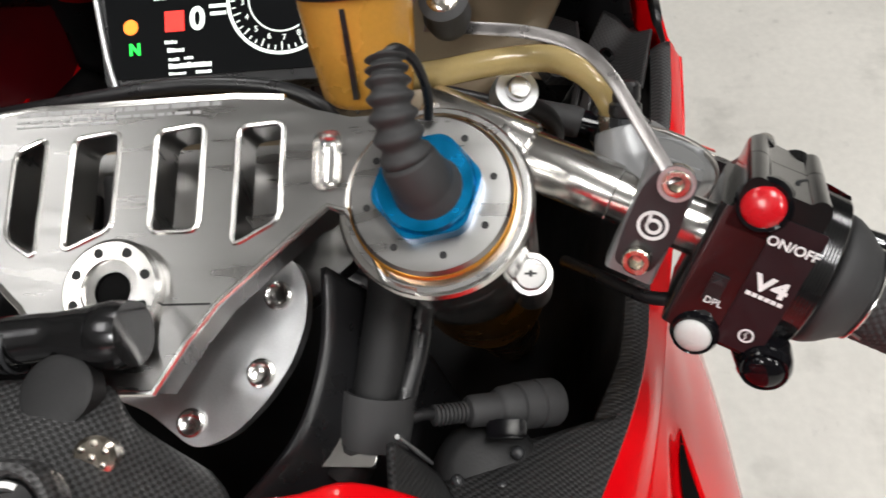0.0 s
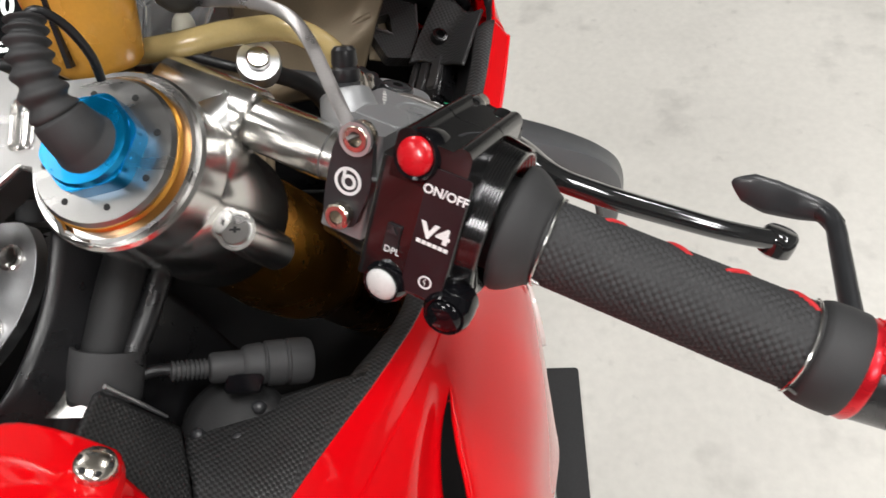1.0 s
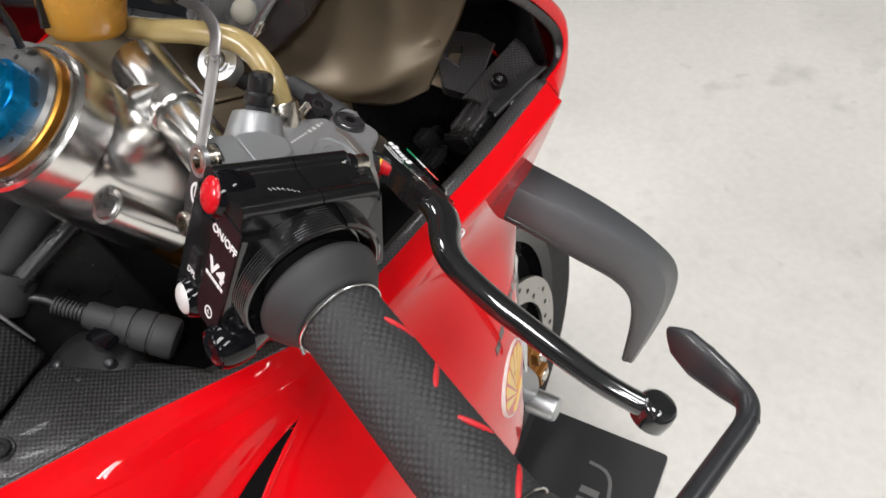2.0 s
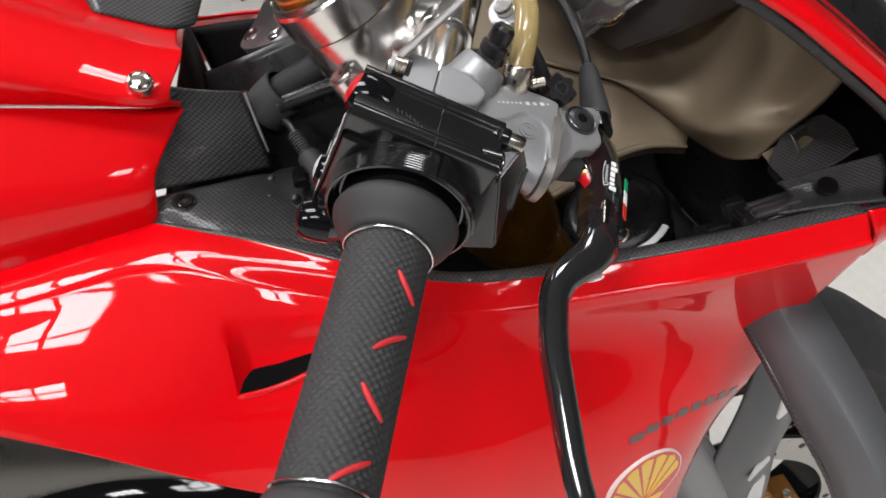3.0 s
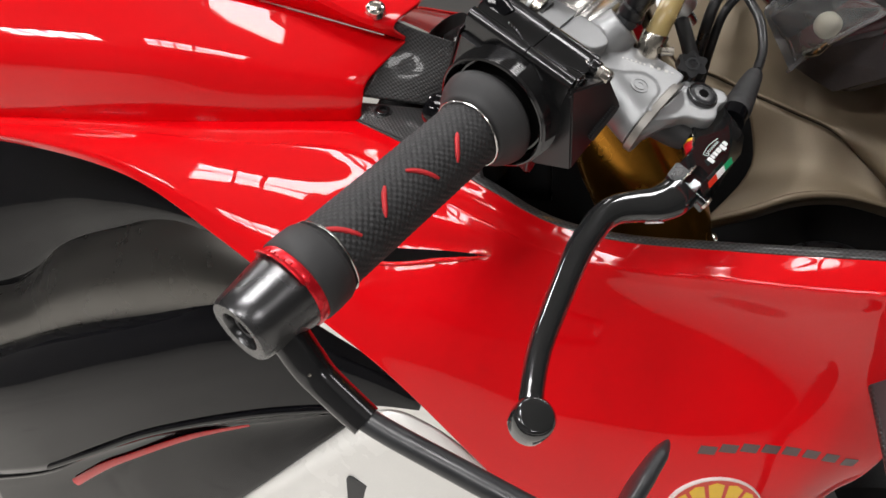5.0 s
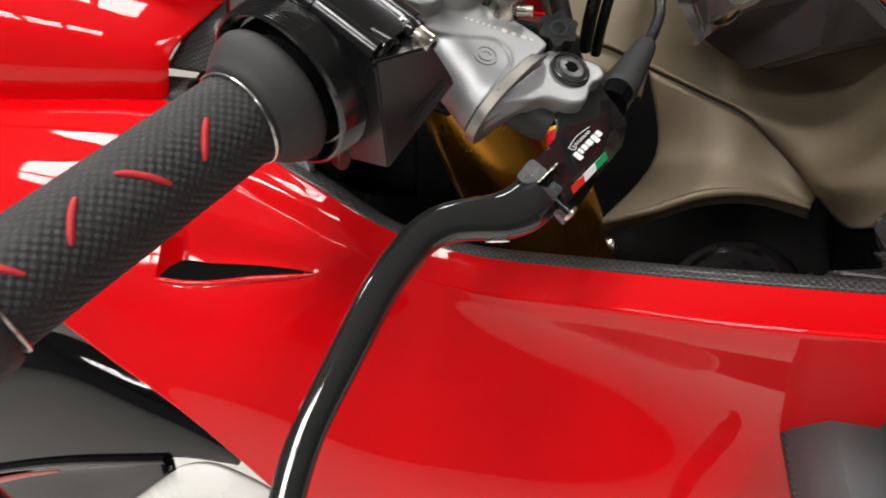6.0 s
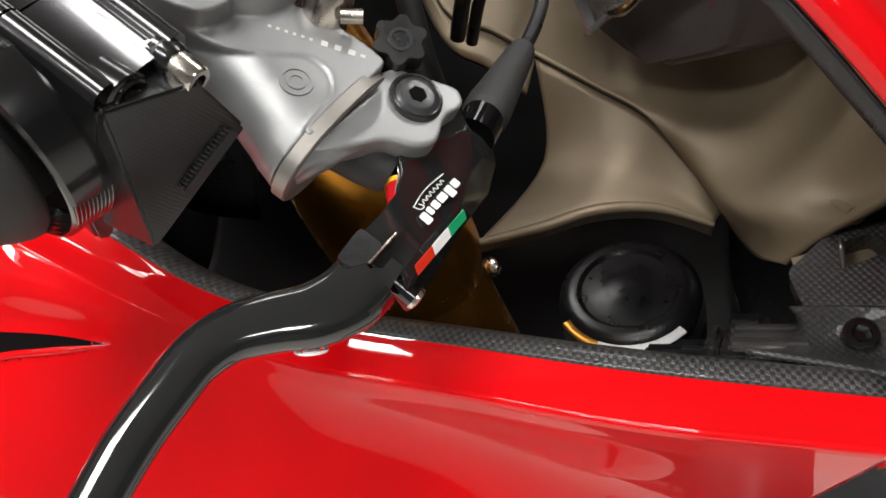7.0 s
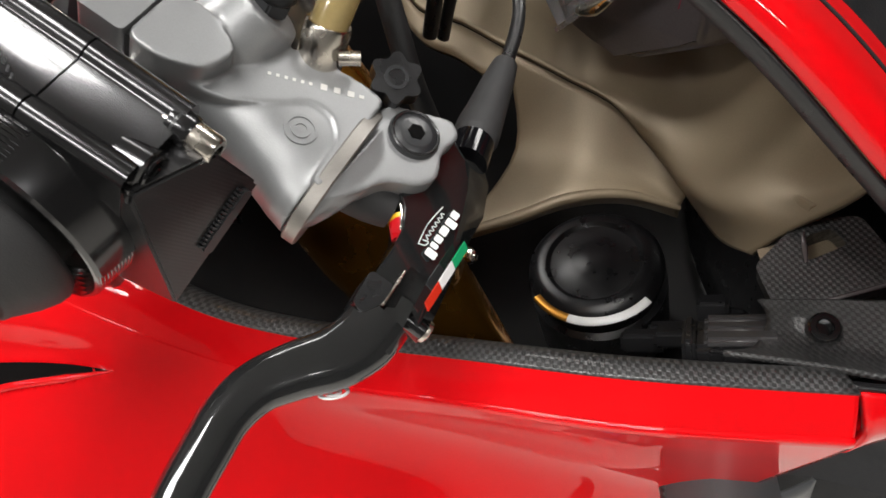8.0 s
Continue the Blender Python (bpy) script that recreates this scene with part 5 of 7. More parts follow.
ridge = plate(rounded([(-0.0665, 0.0130), (-0.0690, 0.0240), (-0.0754, 0.0325), (-0.0846, 0.0410), (-0.0848, 0.0485), (-0.0795, 0.0535), (-0.0640, 0.0545), (-0.0640, 0.0575), (-0.1000, 0.0575), (-0.1005, 0.0500), (-0.0985, 0.0330), (-0.0900, 0.0170)], 0.0030, 5), -0.004, 0.0140, BAR)
shoulder = plate(rounded([(-0.0845, -0.0022), (-0.0640, -0.0022), (-0.0640, 0.0080), (-0.0690, 0.0180), (-0.0795, 0.0205), (-0.0850, 0.0090)], 0.004), -0.012, 0.0212, BAR)
outlet = tube([(-0.0790, 0.0080, 0.0030), (-0.0890, 0.0130, 0.0080), (-0.0985, 0.0175, 0.0195)], [0.0150, 0.0135, 0.0104], BAR, 36, 5)
mc = cast(part("master_cylinder", merged(funnel, ridge, shoulder, outlet), CAST, bike, "grey cast brake master cylinder"), 0.0006, 7)
part("clamp_half", plate(rounded([(-0.0825, -0.0160), (-0.0640, -0.0160), (-0.0640, -0.0028), (-0.0840, -0.0028)], 0.002), -0.0225, 0.0213, BAR, [], 0.0022, 4), CAST, mc, "", 50)
part("clamp_joint", plate(rounded([(-0.0815, -0.0100), (-0.0655, -0.0100), (-0.0655, 0.0020), (-0.0820, 0.0020)], 0.002), -0.0205, 0.0190, BAR), DARK, mc)
bplate = part("clamp_plate", plate(rounded([(-0.0075, -0.0215), (0.0060, -0.0205), (0.0095, -0.0020), (0.0065, 0.0185), (-0.0045, 0.0215), (-0.0090, 0.0100), (-0.0090, -0.0080)], 0.004), -0.003, 0.002, facing(BAR, (-0.0728, -0.0170, 0.0030), (0, -1, 0), (0, 0, 1)), [], 0.0008), BLACK_SATIN, mc, "black clamp plate with a round mark")
BP = facing(BAR, (-0.0728, -0.0191, 0.0010), (0, -1, 0), (0, 0, 1))
part("round_mark", plate(ring_points(0.0056, 32), 0.0, 0.0003, BP, [ring_points(0.0044, 32)]), WHITE_PRINT, bplate)
part("round_mark", plate(ring_points(0.0030, 32, 0.0004, -0.0002), 0.0, 0.0003, BP, [ring_points(0.0018, 32, 0.0004, -0.0002)]), WHITE_PRINT, bplate)
part("round_mark", box((-0.0026, -0.0010, 0.0), (-0.0014, 0.0046, 0.0003), BP), WHITE_PRINT, bplate)
for x, z, nm in ((-0.0716, 0.0195, "titanium clamp bolt"), (-0.0728, -0.0130, "titanium clamp bolt")):
    m = facing(BAR, (x, -0.0235, z), (0, -1, 0))
    cap_screw(m, 0.0052, 0.0068, "clamp_bolt", mc, TITAN, nm)
    part("washer", lathe([(0.003, -0.0072), (0.0058, -0.0072), (0.0058, -0.0058), (0.003, -0.0058)], m, 32), STEEL, mc)
part("end_band", tube([(-0.0782, 0.0552, 0.0005), (-0.0782, 0.0556, 0.0005), (-0.0782, 0.0592, 0.0005), (-0.0782, 0.0596, 0.0005)], [0.0240, 0.0247, 0.0247, 0.0240], BAR, 64, 1, 0.60, (0, 0, 1), 0.85, smooth=False), CAST_EDGE, mc, "bright machined band", 30)

lug = plate(rounded([(-0.0600, 0.0575), (-0.1015, 0.0575), (-0.1113, 0.0770), (-0.1072, 0.0815), (-0.0985, 0.0790), (-0.0900, 0.0828), (-0.0835, 0.0785), (-0.0800, 0.0712), (-0.0683, 0.0645)], 0.0055, 6), 0.0035, 0.0112, BAR)
rim = tube([(-0.0782, 0.0585, 0.0005), (-0.0778, 0.0625, 0.0), (-0.0770, 0.0655, -0.0010)], [0.0238, 0.0215, 0.0180], BAR, 48, 4, 0.55, (0, 0, 1), 0.85)
cast(part("pivot_lug", merged(lug, rim), CAST, mc, "grey lug over the lever pivot"), 0.0006, 8)
PIV = facing(BAR, (-0.0976, 0.0698, 0.0130), (0, 0, 1))
piv = part("pivot_bolt", lathe([(0, -0.003), (0.0078, -0.003), (0.0080, -0.0012), (0.0076, -0.0002), (0.0070, 0.0), (0.0067, -0.0004), (0.0052, 0.0003), (0.0046, 0.0004), (0.0, 0.0004)], PIV, 48), BLACK_SATIN, mc, "black pivot bolt with a hexagon socket", 20)
part("bolt_rim", lathe([(0.0068, -0.0006), (0.0076, -0.0001), (0.0072, 0.0003), (0.0067, 0.0001)], PIV, 48), BAR_END, piv)
# black hexagon laid on top for the shade inside the socket
part("hex_socket", plate([(0.0027 * math.cos(radians(60 * k + 10)), 0.0027 * math.sin(radians(60 * k + 10))) for k in range(6)], -0.0003, 0.0007, PIV), VOID, piv)
MARK = facing(ID, *surface(mc, BAR @ Vector((-0.0755, 0.0440, 0.030)), BAR.to_3x3() @ Vector((0, 0, -1))), BAR.to_3x3() @ Vector((0, 1, 0)))
part("cast_mark", plate(ring_points(0.0046, 32), -0.0008, 0.0003, MARK, [ring_points(0.0037, 32)]), CAST, mc)
part("cast_mark", plate(ring_points(0.0027, 28), -0.0008, 0.0003, MARK, [ring_points(0.0016, 28)]), CAST, mc)
for k, (w, h) in enumerate(((0.0022, 0.0016), (0.0030, 0.0030), (0.0028, 0.0030), (0.0028, 0.0030), (0.0014, 0.0015), (0.0014, 0.0015), (0.0014, 0.0015), (0.0014, 0.0015), (0.0014, 0.0015), (0.0014, 0.0015))):
    d = sum((0.0029, 0.0037, 0.0035, 0.0035, 0.0021, 0.0021, 0.0021, 0.0021, 0.0021, 0.0021)[:k])
    c = Vector((-0.0958, 0.0515, 0.030)) + Vector((0.445, -0.895, 0.0)) * d * 1.08
    place, normal = surface(mc, BAR @ c, BAR.to_3x3() @ Vector((0, 0, -1)))
    part("printed_bar", box((-w * 0.33, -h * 0.32, -0.0004), (w * 0.33, h * 0.32, 0.00012), facing(ID, place, normal, BAR.to_3x3() @ Vector((0.895, 0.445, 0)))), PALE_CABLE, mc)
# adjuster knob with six lobes
lobes = []
for k in range(72):
    a = radians(5 * k)
    lobes.append(((0.0071 + 0.0010 * math.cos(6 * a)) * math.cos(a), (0.0071 + 0.0010 * math.cos(6 * a)) * math.sin(a)))
KNOB = facing(BAR, (-0.1075, 0.0562, 0.0150), (0.30, 0.0, 1))
knob = part("adjuster_knob", plate(lobes, -0.005, 0.002, KNOB, [], 0.0008), PLASTIC, mc, "black lobed adjuster knob")
part("knob_ring", plate(ring_points(0.0036, 28), 0.0018, 0.0023, KNOB, [ring_points(0.0026, 28)]), BLACK_SATIN, knob)
part("knob_stem", tube([(-0.1075, 0.0555, 0.012), (-0.1060, 0.0560, -0.004)], 0.0035, BAR, 16, 1, smooth=False), BLACK_SATIN, knob)
# black bleed fitting and hose stub
BARB = facing(BAR, (-0.0975, 0.0172, 0.0200), (-0.32, 0.05, 0.94))
fit_ = part("bleed_fitting", plate([(0.0062 * math.cos(radians(60 * k)), 0.0062 * math.sin(radians(60 * k))) for k in range(6)], 0.0, 0.005, BARB, [], 0.0006), BLACK_SATIN, mc, "black hexagon bleed fitting")
part("rubber_cap", lathe([(0.0055, 0.0045), (0.0064, 0.006), (0.0062, 0.0095), (0.0050, 0.0105), (0.0054, 0.0118), (0.0050, 0.0170), (0.0036, 0.0185), (0, 0.0185)], BARB, 28), PLASTIC, fit_)
# lower lever switch and piston
part("piston_boot", tube([(-0.0790, 0.0590, -0.002), (-0.0800, 0.0700, -0.002), (-0.0810, 0.0770, -0.002)], [0.0085, 0.0075, 0.0060], BAR, 20, 4), RUBBER, mc)
part("push_rod", tube([(-0.0805, 0.0740, -0.002), (-0.0770, 0.0840, -0.002)], 0.0026, BAR, 16, 1, smooth=False), STEEL, mc)
barrel = part("red_adjuster", tube([(-0.0795, 0.0810, -0.0010), (-0.0745, 0.0850, -0.0010)], 0.0044, BAR, 20, 1, smooth=False), RED_BUTTON, mc, "red ratio adjuster")
part("yellow_ring", tube([(-0.0800, 0.0805, -0.0010), (-0.0790, 0.0814, -0.0010)], 0.0046, BAR, 20, 1, smooth=False), YELLOW, barrel)

# ---- brake lever ----------------------------------------------
lever = part("brake_lever", tube([(-0.0490, 0.0905, -0.0015), (-0.0410, 0.0896, -0.0015), (-0.0326, 0.0858, -0.0017), (-0.0245, 0.0793, -0.0019), (-0.0160, 0.0736, -0.0020), (-0.0070, 0.0712, -0.0022), (0.0020, 0.0715, -0.0022), (0.0180, 0.0734, -0.0022), (0.0420, 0.0795, -0.0022), (0.0660, 0.0865, -0.0022), (0.0830, 0.0945, -0.0022), (0.0900, 0.0995, -0.0022)],
    [0.0094, 0.0092, 0.0085, 0.0076, 0.0069, 0.0065, 0.0063, 0.0061, 0.0056, 0.0050, 0.0047, 0.0050], BAR, 28, 8, [0.62, 0.62, 0.64, 0.70, 0.76, 0.80, 0.82, 0.85, 0.9, 0.95, 1.0, 1.0], (0, 0.14, 1), 0.85), LEVER_BLACK, bike, "glossy black folding brake lever", 60)
part("ball_end", lathe([(0, -0.0085), (0.0062, -0.0085), (0.0082, -0.0070), (0.0086, -0.0010), (0.0080, 0.0030), (0.0066, 0.0046), (0.0062, 0.0047), (0.0, 0.0050)], facing(BAR, (0.0915, 0.1010, -0.0015), (0, 0, 1)), 40), LEVER_BLACK, lever, "round flat lever end", 40)
# base of the lever: two prongs round the hinge, a flat top, a narrow bevel and a sloping outer side
TOP = [(-0.0990, 0.0640), (-0.0900, 0.0690), (-0.0845, 0.0733), (-0.0794, 0.0792), (-0.0732, 0.0821), (-0.0658, 0.0826), (-0.0560, 0.0822), (-0.0505, 0.0835), (-0.0500, 0.0882), (-0.0570, 0.0888), (-0.0662, 0.0893), (-0.0662, 0.0966), (-0.0600, 0.0968), (-0.0540, 0.0970), (-0.0530, 0.0988), (-0.0600, 0.0988), (-0.0700, 0.0984), (-0.0803, 0.0975), (-0.0889, 0.0938), (-0.0958, 0.0890), (-0.1030, 0.0830), (-0.1080, 0.0760), (-0.1060, 0.0690)]
RIM = [(0.0, 0.0)] * 14 + [(0.0010, 0.0054), (0.0, 0.0056), (-0.0010, 0.0054), (-0.0045, 0.0050), (-0.0115, 0.0088), (-0.0160, 0.0100), (-0.0145, 0.0110), (-0.0090, 0.0090), (-0.0040, 0.0020)]
base_bm = bmesh.new()
rings = []
for share, z in ((0.0, 0.0034), (0.34, 0.0022), (1.0, -0.0058), (1.0, -0.0090)):
    rings.append([base_bm.verts.new((x + dx * share, y + dy * share, z - 0.20 * (y - 0.0880) * (1.0 if z > 0 else 0.0))) for (x, y), (dx, dy) in zip(TOP, RIM)])
for ra, rb in zip(rings, rings[1:]):
    for k in range(len(TOP)):
        base_bm.faces.new((ra[k], ra[(k + 1) % len(TOP)], rb[(k + 1) % len(TOP)], rb[k]))
base_bm.faces.new(rings[0])
base_bm.faces.new(rings[-1][::-1])
bmesh.ops.triangulate(base_bm, faces=[f for f in base_bm.faces if len(f.verts) > 4])
bmesh.ops.recalc_face_normals(base_bm, faces=base_bm.faces)
bmesh.ops.bevel(base_bm, geom=edges_over(base_bm, 35), offset=0.0005, segments=2, affect="EDGES", clamp_overlap=True)
base = part("lever_base", put(base_bm, BAR), LEVER_BLACK, lever, "black lever base with a printed flag", 25)
part("hinge_floor", box((-0.0680, 0.0880, -0.0080), (-0.0560, 0.0975, -0.0020), BAR), DARK, base)
part("lever_tongue", plate(rounded([(-0.0566, 0.0902), (-0.0400, 0.0890), (-0.0400, 0.0975), (-0.0566, 0.0962)], 0.0012), -0.0070, 0.0026, BAR, [], 0.0012, 3), LEVER_BLACK, lever)
part("hinge_pin", tube([(-0.0535, 0.0815, -0.0005), (-0.0540, 0.1035, -0.0035)], 0.0026, BAR, 18, 1, smooth=False), BLACK, lever)
part("hinge_cap", dome(0.0034, 0.0010, facing(BAR, (-0.0545, 0.1040, -0.0036), (0, 0.9, -0.1)), 20, 0.001), STEEL, lever, "bright end of the hinge pin")
part("hinge_ear", plate(rounded([(-0.0570, 0.0808), (-0.0460, 0.0812), (-0.0450, 0.0850), (-0.0500, 0.0884), (-0.0570, 0.0886)], 0.0020), -0.0060, 0.0046, BAR, [], 0.0014, 3), PLASTIC, lever)
part("bright_edge", tube([(-0.0628, 0.0890, 0.0036), (-0.0560, 0.0888, 0.0042), (-0.0498, 0.0885, 0.0043)], 0.0005, BAR, 10, 3), STEEL, lever, "worn bright edge of the hinge")
part("base_edge_wear", tube([(-0.0850, 0.0728, 0.0030), (-0.0797, 0.0787, 0.0031), (-0.0735, 0.0817, 0.0031)], [0.0002, 0.0004, 0.0002], BAR, 8, 4), STEEL, base)
FLAG = facing(BAR, (-0.0704, 0.0998, 0.0030), (0.0, 0.52, 0.85), (0.05, 1, 0))
for k, mt in enumerate((RED_DECAL, WHITE_PRINT, GREEN)):
    part("flag_stripe", plate([(0.0126 - 0.0083 * k - 0.0080, -0.0013), (0.0126 - 0.0083 * k, -0.0013), (0.0126 - 0.0083 * k + 0.0008, 0.0013), (0.0126 - 0.0083 * k - 0.0072, 0.0013)], 0.0, 0.0005, FLAG), mt, base)
PRINT = facing(BAR, (-0.0806, 0.0926, 0.0034), (0, 0, 1), (0.047, 1, 0))
for k, (w, h) in enumerate(((0.0026, 0.0036), (0.0018, 0.0025), (0.0024, 0.0025), (0.0032, 0.0025), (0.0026, 0.0036), (0.0026, 0.0026))):
    x = 0.0094 - sum((0.0032, 0.0024, 0.0030, 0.0038, 0.0032, 0.0030)[:k])
    part("printed_bar", plate(rounded([(x - w, -0.0012), (x, -0.0012), (x, h - 0.0012), (x - w, h - 0.0012)], 0.0006, 3), 0.0, 0.0002, PRINT), WHITE_PRINT, base)
for line in ([(0.0080, -0.0040), (0.0010, -0.0050), (-0.0075, -0.0042)], [(0.0078, -0.0040), (0.0070, -0.0022), (0.0054, -0.0020), (0.0060, -0.0036)]):
    part("printed_stroke", tube([(x, y, 0.0) for x, y in line], 0.00018, PRINT, 6, 4), WHITE_PRINT, base)
for k in range(6):
    part("printed_stroke", tube([(0.0048 - 0.0018 * k, -0.0024, 0.0), (0.0040 - 0.0018 * k, -0.0036, 0.0), (0.0034 - 0.0018 * k, -0.0026, 0.0)], 0.00016, PRINT, 6, 2), WHITE_PRINT, base)
LB = facing(ID, *surface(lever, BAR @ Vector((-0.0255, 0.1050, -0.0045)), BAR.to_3x3() @ Vector((-0.02, -1, 0))), BAR.to_3x3() @ Vector((0, 0, 1)))
part("round_mark", plate(ring_points(0.0042, 28), 0.0, 0.0005, LB, [ring_points(0.0033, 28)]), WHITE_PRINT, lever)
part("round_mark", plate(ring_points(0.0022, 28), 0.0, 0.0005, LB, [ring_points(0.0013, 28)]), WHITE_PRINT, lever)
# brake-light lead with its boot
lead = part("switch_lead", tube([(0.1640, 0.1152, 0.8708), (0.1610, 0.1160, 0.8714), (0.1560, 0.1172, 0.8723), (0.1480, 0.1195, 0.8738), (0.1350, 0.1230, 0.8762), (0.1235, 0.1262, 0.8784)], [0.0062, 0.0078, 0.0078, 0.0070, 0.0060, 0.0046], ID, 24, 6), RUBBER, bike, "black rubber boot and lead of the lever switch")
part("lead", tube([(0.1250, 0.1258, 0.8781), (0.1080, 0.1298, 0.8812), (0.0900, 0.1320, 0.8860), (0.0720, 0.1300, 0.8960), (0.0500, 0.1230, 0.9050)], 0.0027, ID, 14), PLASTIC, lead)
part("boot_collar", tube([(0.1720, 0.1132, 0.8692), (0.1620, 0.1157, 0.8712)], 0.0070, ID, 24, 1, smooth=False), BLACK_GLOSS, lead)

# ---- fluid pot, its hose and bracket --------------------------
POT = axes((1, 0, 0), (0, 0.917, -0.40), (0, 0.40, 0.917), (0.078, 0.060, 0.944))
pot = part("fluid_pot", lathe([(0.0, 0.0), (0.0150, 0.0), (0.0178, 0.003), (0.0202, 0.022), (0.0216, 0.042), (0.0, 0.042)], POT, 48), AMBER, bike, "amber brake fluid pot with a black lid")
part("lid", lathe([(0.0, 0.041), (0.0230, 0.041), (0.0236, 0.044), (0.0236, 0.054), (0.0218, 0.056), (0.0, 0.056)], POT, 48), PLASTIC, pot)
part("level_line", box((-0.0010, -0.0215, 0.006), (0.0010, -0.0175, 0.038), POT), PLASTIC, pot)
part("fluid_hose", tube([(0.082, 0.080, 0.936), (0.104, 0.078, 0.939), (0.127, 0.081, 0.940), (0.150, 0.084, 0.937), (0.166, 0.080, 0.928), (0.1735, 0.074, 0.916), (0.1745, 0.0715, 0.909)], 0.0056, ID, 20, 8), HOSE, pot, "amber clear hose")
part("hose_clip", lathe([(0.0050, -0.009), (0.0064, -0.009), (0.0068, -0.0082), (0.0068, 0.0052), (0.0064, 0.006), (0.0050, 0.006)], facing(ID, (0.1742, 0.0722, 0.9110), (-0.13, 0.33, 0.93)), 28), STEEL, pot, "steel hose clip")
part("clip_screw", tube([(0.1800, 0.0770, 0.909), (0.1790, 0.0830, 0.9085)], 0.0022, ID, 14, 1, smooth=False), STEEL, pot)
strip = part("pot_bracket", tube([(0.1885, 0.0150, 0.9365), (0.1800, 0.0330, 0.9430), (0.1690, 0.0550, 0.9515), (0.1580, 0.0690, 0.9545), (0.1400, 0.0800, 0.9540), (0.1180, 0.0880, 0.9520), (0.0980, 0.0950, 0.9500)], 0.0027, ID, 16, 8, 0.25, (0.3, -0.6, 0.74), 0.7), STRIP, pot, "bent metal pot bracket")
part("bracket_eye", lathe([(0.0050, -0.001), (0.0064, -0.001), (0.0064, 0.001), (0.0050, 0.001)], facing(BAR, (-0.0716, -0.0222, 0.0195), (0, -1, 0)), 32), ALU_DULL, pot)
bush = part("rubber_bush", lathe([(0, -0.016), (0.0040, -0.014), (0.0080, -0.008), (0.0095, -0.002), (0.0088, 0.003), (0.0095, 0.008), (0.0060, 0.010), (0, 0.010)], axes((1, 0, 0), (0, 0.93, 0.37), (0, -0.37, 0.93), (0.109, 0.086, 0.962)), 32), RUBBER, pot, "black rubber bush with a steel screw")
part("bush_screw", dome(0.0066, 0.0025, axes((1, 0, 0), (0, 0.93, 0.37), (0, -0.37, 0.93), (0.109, 0.0825, 0.9705)), 24, 0.003), STEEL, bush)
eye = facing(ID, (0.1325, 0.0820, 0.9220), (0.35, -0.45, 0.8))
joint = part("stay_joint", lathe([(0.0052, -0.006), (0.0092, -0.006), (0.0098, 0.0), (0.0092, 0.005), (0.0052, 0.005)], eye, 36), ALU_DULL, bike, "round joint of the damper stay")
part("joint_pin", lathe([(0, -0.016), (0.0050, -0.016), (0.0050, 0.008), (0.0042, 0.009), (0, 0.009)], eye, 28), ALU_POL, joint)
part("stay_rod", tube([(0.136, 0.085, 0.914), (0.146, 0.090, 0.902), (0.150, 0.095, 0.885), (0.146, 0.100, 0.868)], 0.0040, ID, 18), DARK, joint)

# ---- dash -----------------------------------------------------
DASH = axes((1, 0, 0), (0, 0.8, 0.6), (0, -0.6, 0.8), (-0.030, 0.172, 0.9150))
dash = part("dashboard", plate(rounded([(-0.062, -0.040), (0.075, -0.040), (0.075, 0.045), (-0.072, 0.045)], 0.006), -0.018, 0.0, DASH, [], 0.002), PLASTIC, bike, "black dashboard with a lit screen")
part("screen", plate(rounded([(-0.057, -0.034), (0.070, -0.034), (0.070, 0.040), (-0.064, 0.040)], 0.004), 0.0, 0.0012, DASH), SCREEN, dash, "dark glass screen")
part("bezel", tube([(-0.070, 0.044, 0.001), (-0.0665, 0.012, 0.001), (-0.061, -0.020, 0.001), (-0.056, -0.038, 0.001)], 0.0018, DASH, 12), ALU_DULL, dash)
ON = DASH @ Matrix.Translation((0, 0, 0.0014))
part("warning_lamp", plate(ring_points(0.0042, 20, -0.0460, -0.006), 0, 0.0003, ON), LIT_ORANGE, dash, "lit orange lamp")
lettering("N", 0.0085, ON @ Matrix.Translation((-0.0440, -0.0185, 0)), 0.0001, LIT_GREEN, dash, "lit_letter", 0, 0.0004)
part("red_square", box((-0.0260, -0.0100, 0), (-0.0150, 0.0010, 0.0003), ON), LIT_RED, dash)
lettering("0", 0.017, ON @ Matrix.Translation((-0.0075, -0.0045, 0)), 0.0001, LIT_WHITE, dash, "lit_figure", 0, 0.0005)
random.seed(11)
for x0, x1, y0, h in ((-0.032, -0.024, 0.0075, 0.0022), (-0.0265, -0.0205, -0.0165, 0.0020), (-0.0250, -0.0165, -0.0212, 0.0024), (-0.0155, -0.0115, -0.0255, 0.0016), (-0.0245, -0.0205, -0.0258, 0.0016), (-0.0245, -0.0005, -0.0300, 0.0030), (-0.0245, -0.016, -0.0335, 0.0016), (-0.009, -0.001, -0.0335, 0.0018)):
    x = x0
    while x < x1:
        w = random.uniform(0.0010, 0.0020)
        part("lit_bar", box((x, y0, 0), (x + w, y0 + h * random.uniform(0.7, 1.0), 0.0003), ON), LIT_WHITE, dash)
        x += w + 0.0005
CX, CY = 0.040, 0.004
for arc_r, wide in ((0.0298, 0.0009), (0.0183, 0.0004)):
    part("dial_arc", tube([(x, y, 0.0002) for x, y in ring_points(arc_r, 30, CX, CY, 115, 300)], wide, ON, 8, 1, 0.3, (0, 0, 1), smooth=False), LIT_WHITE, dash)
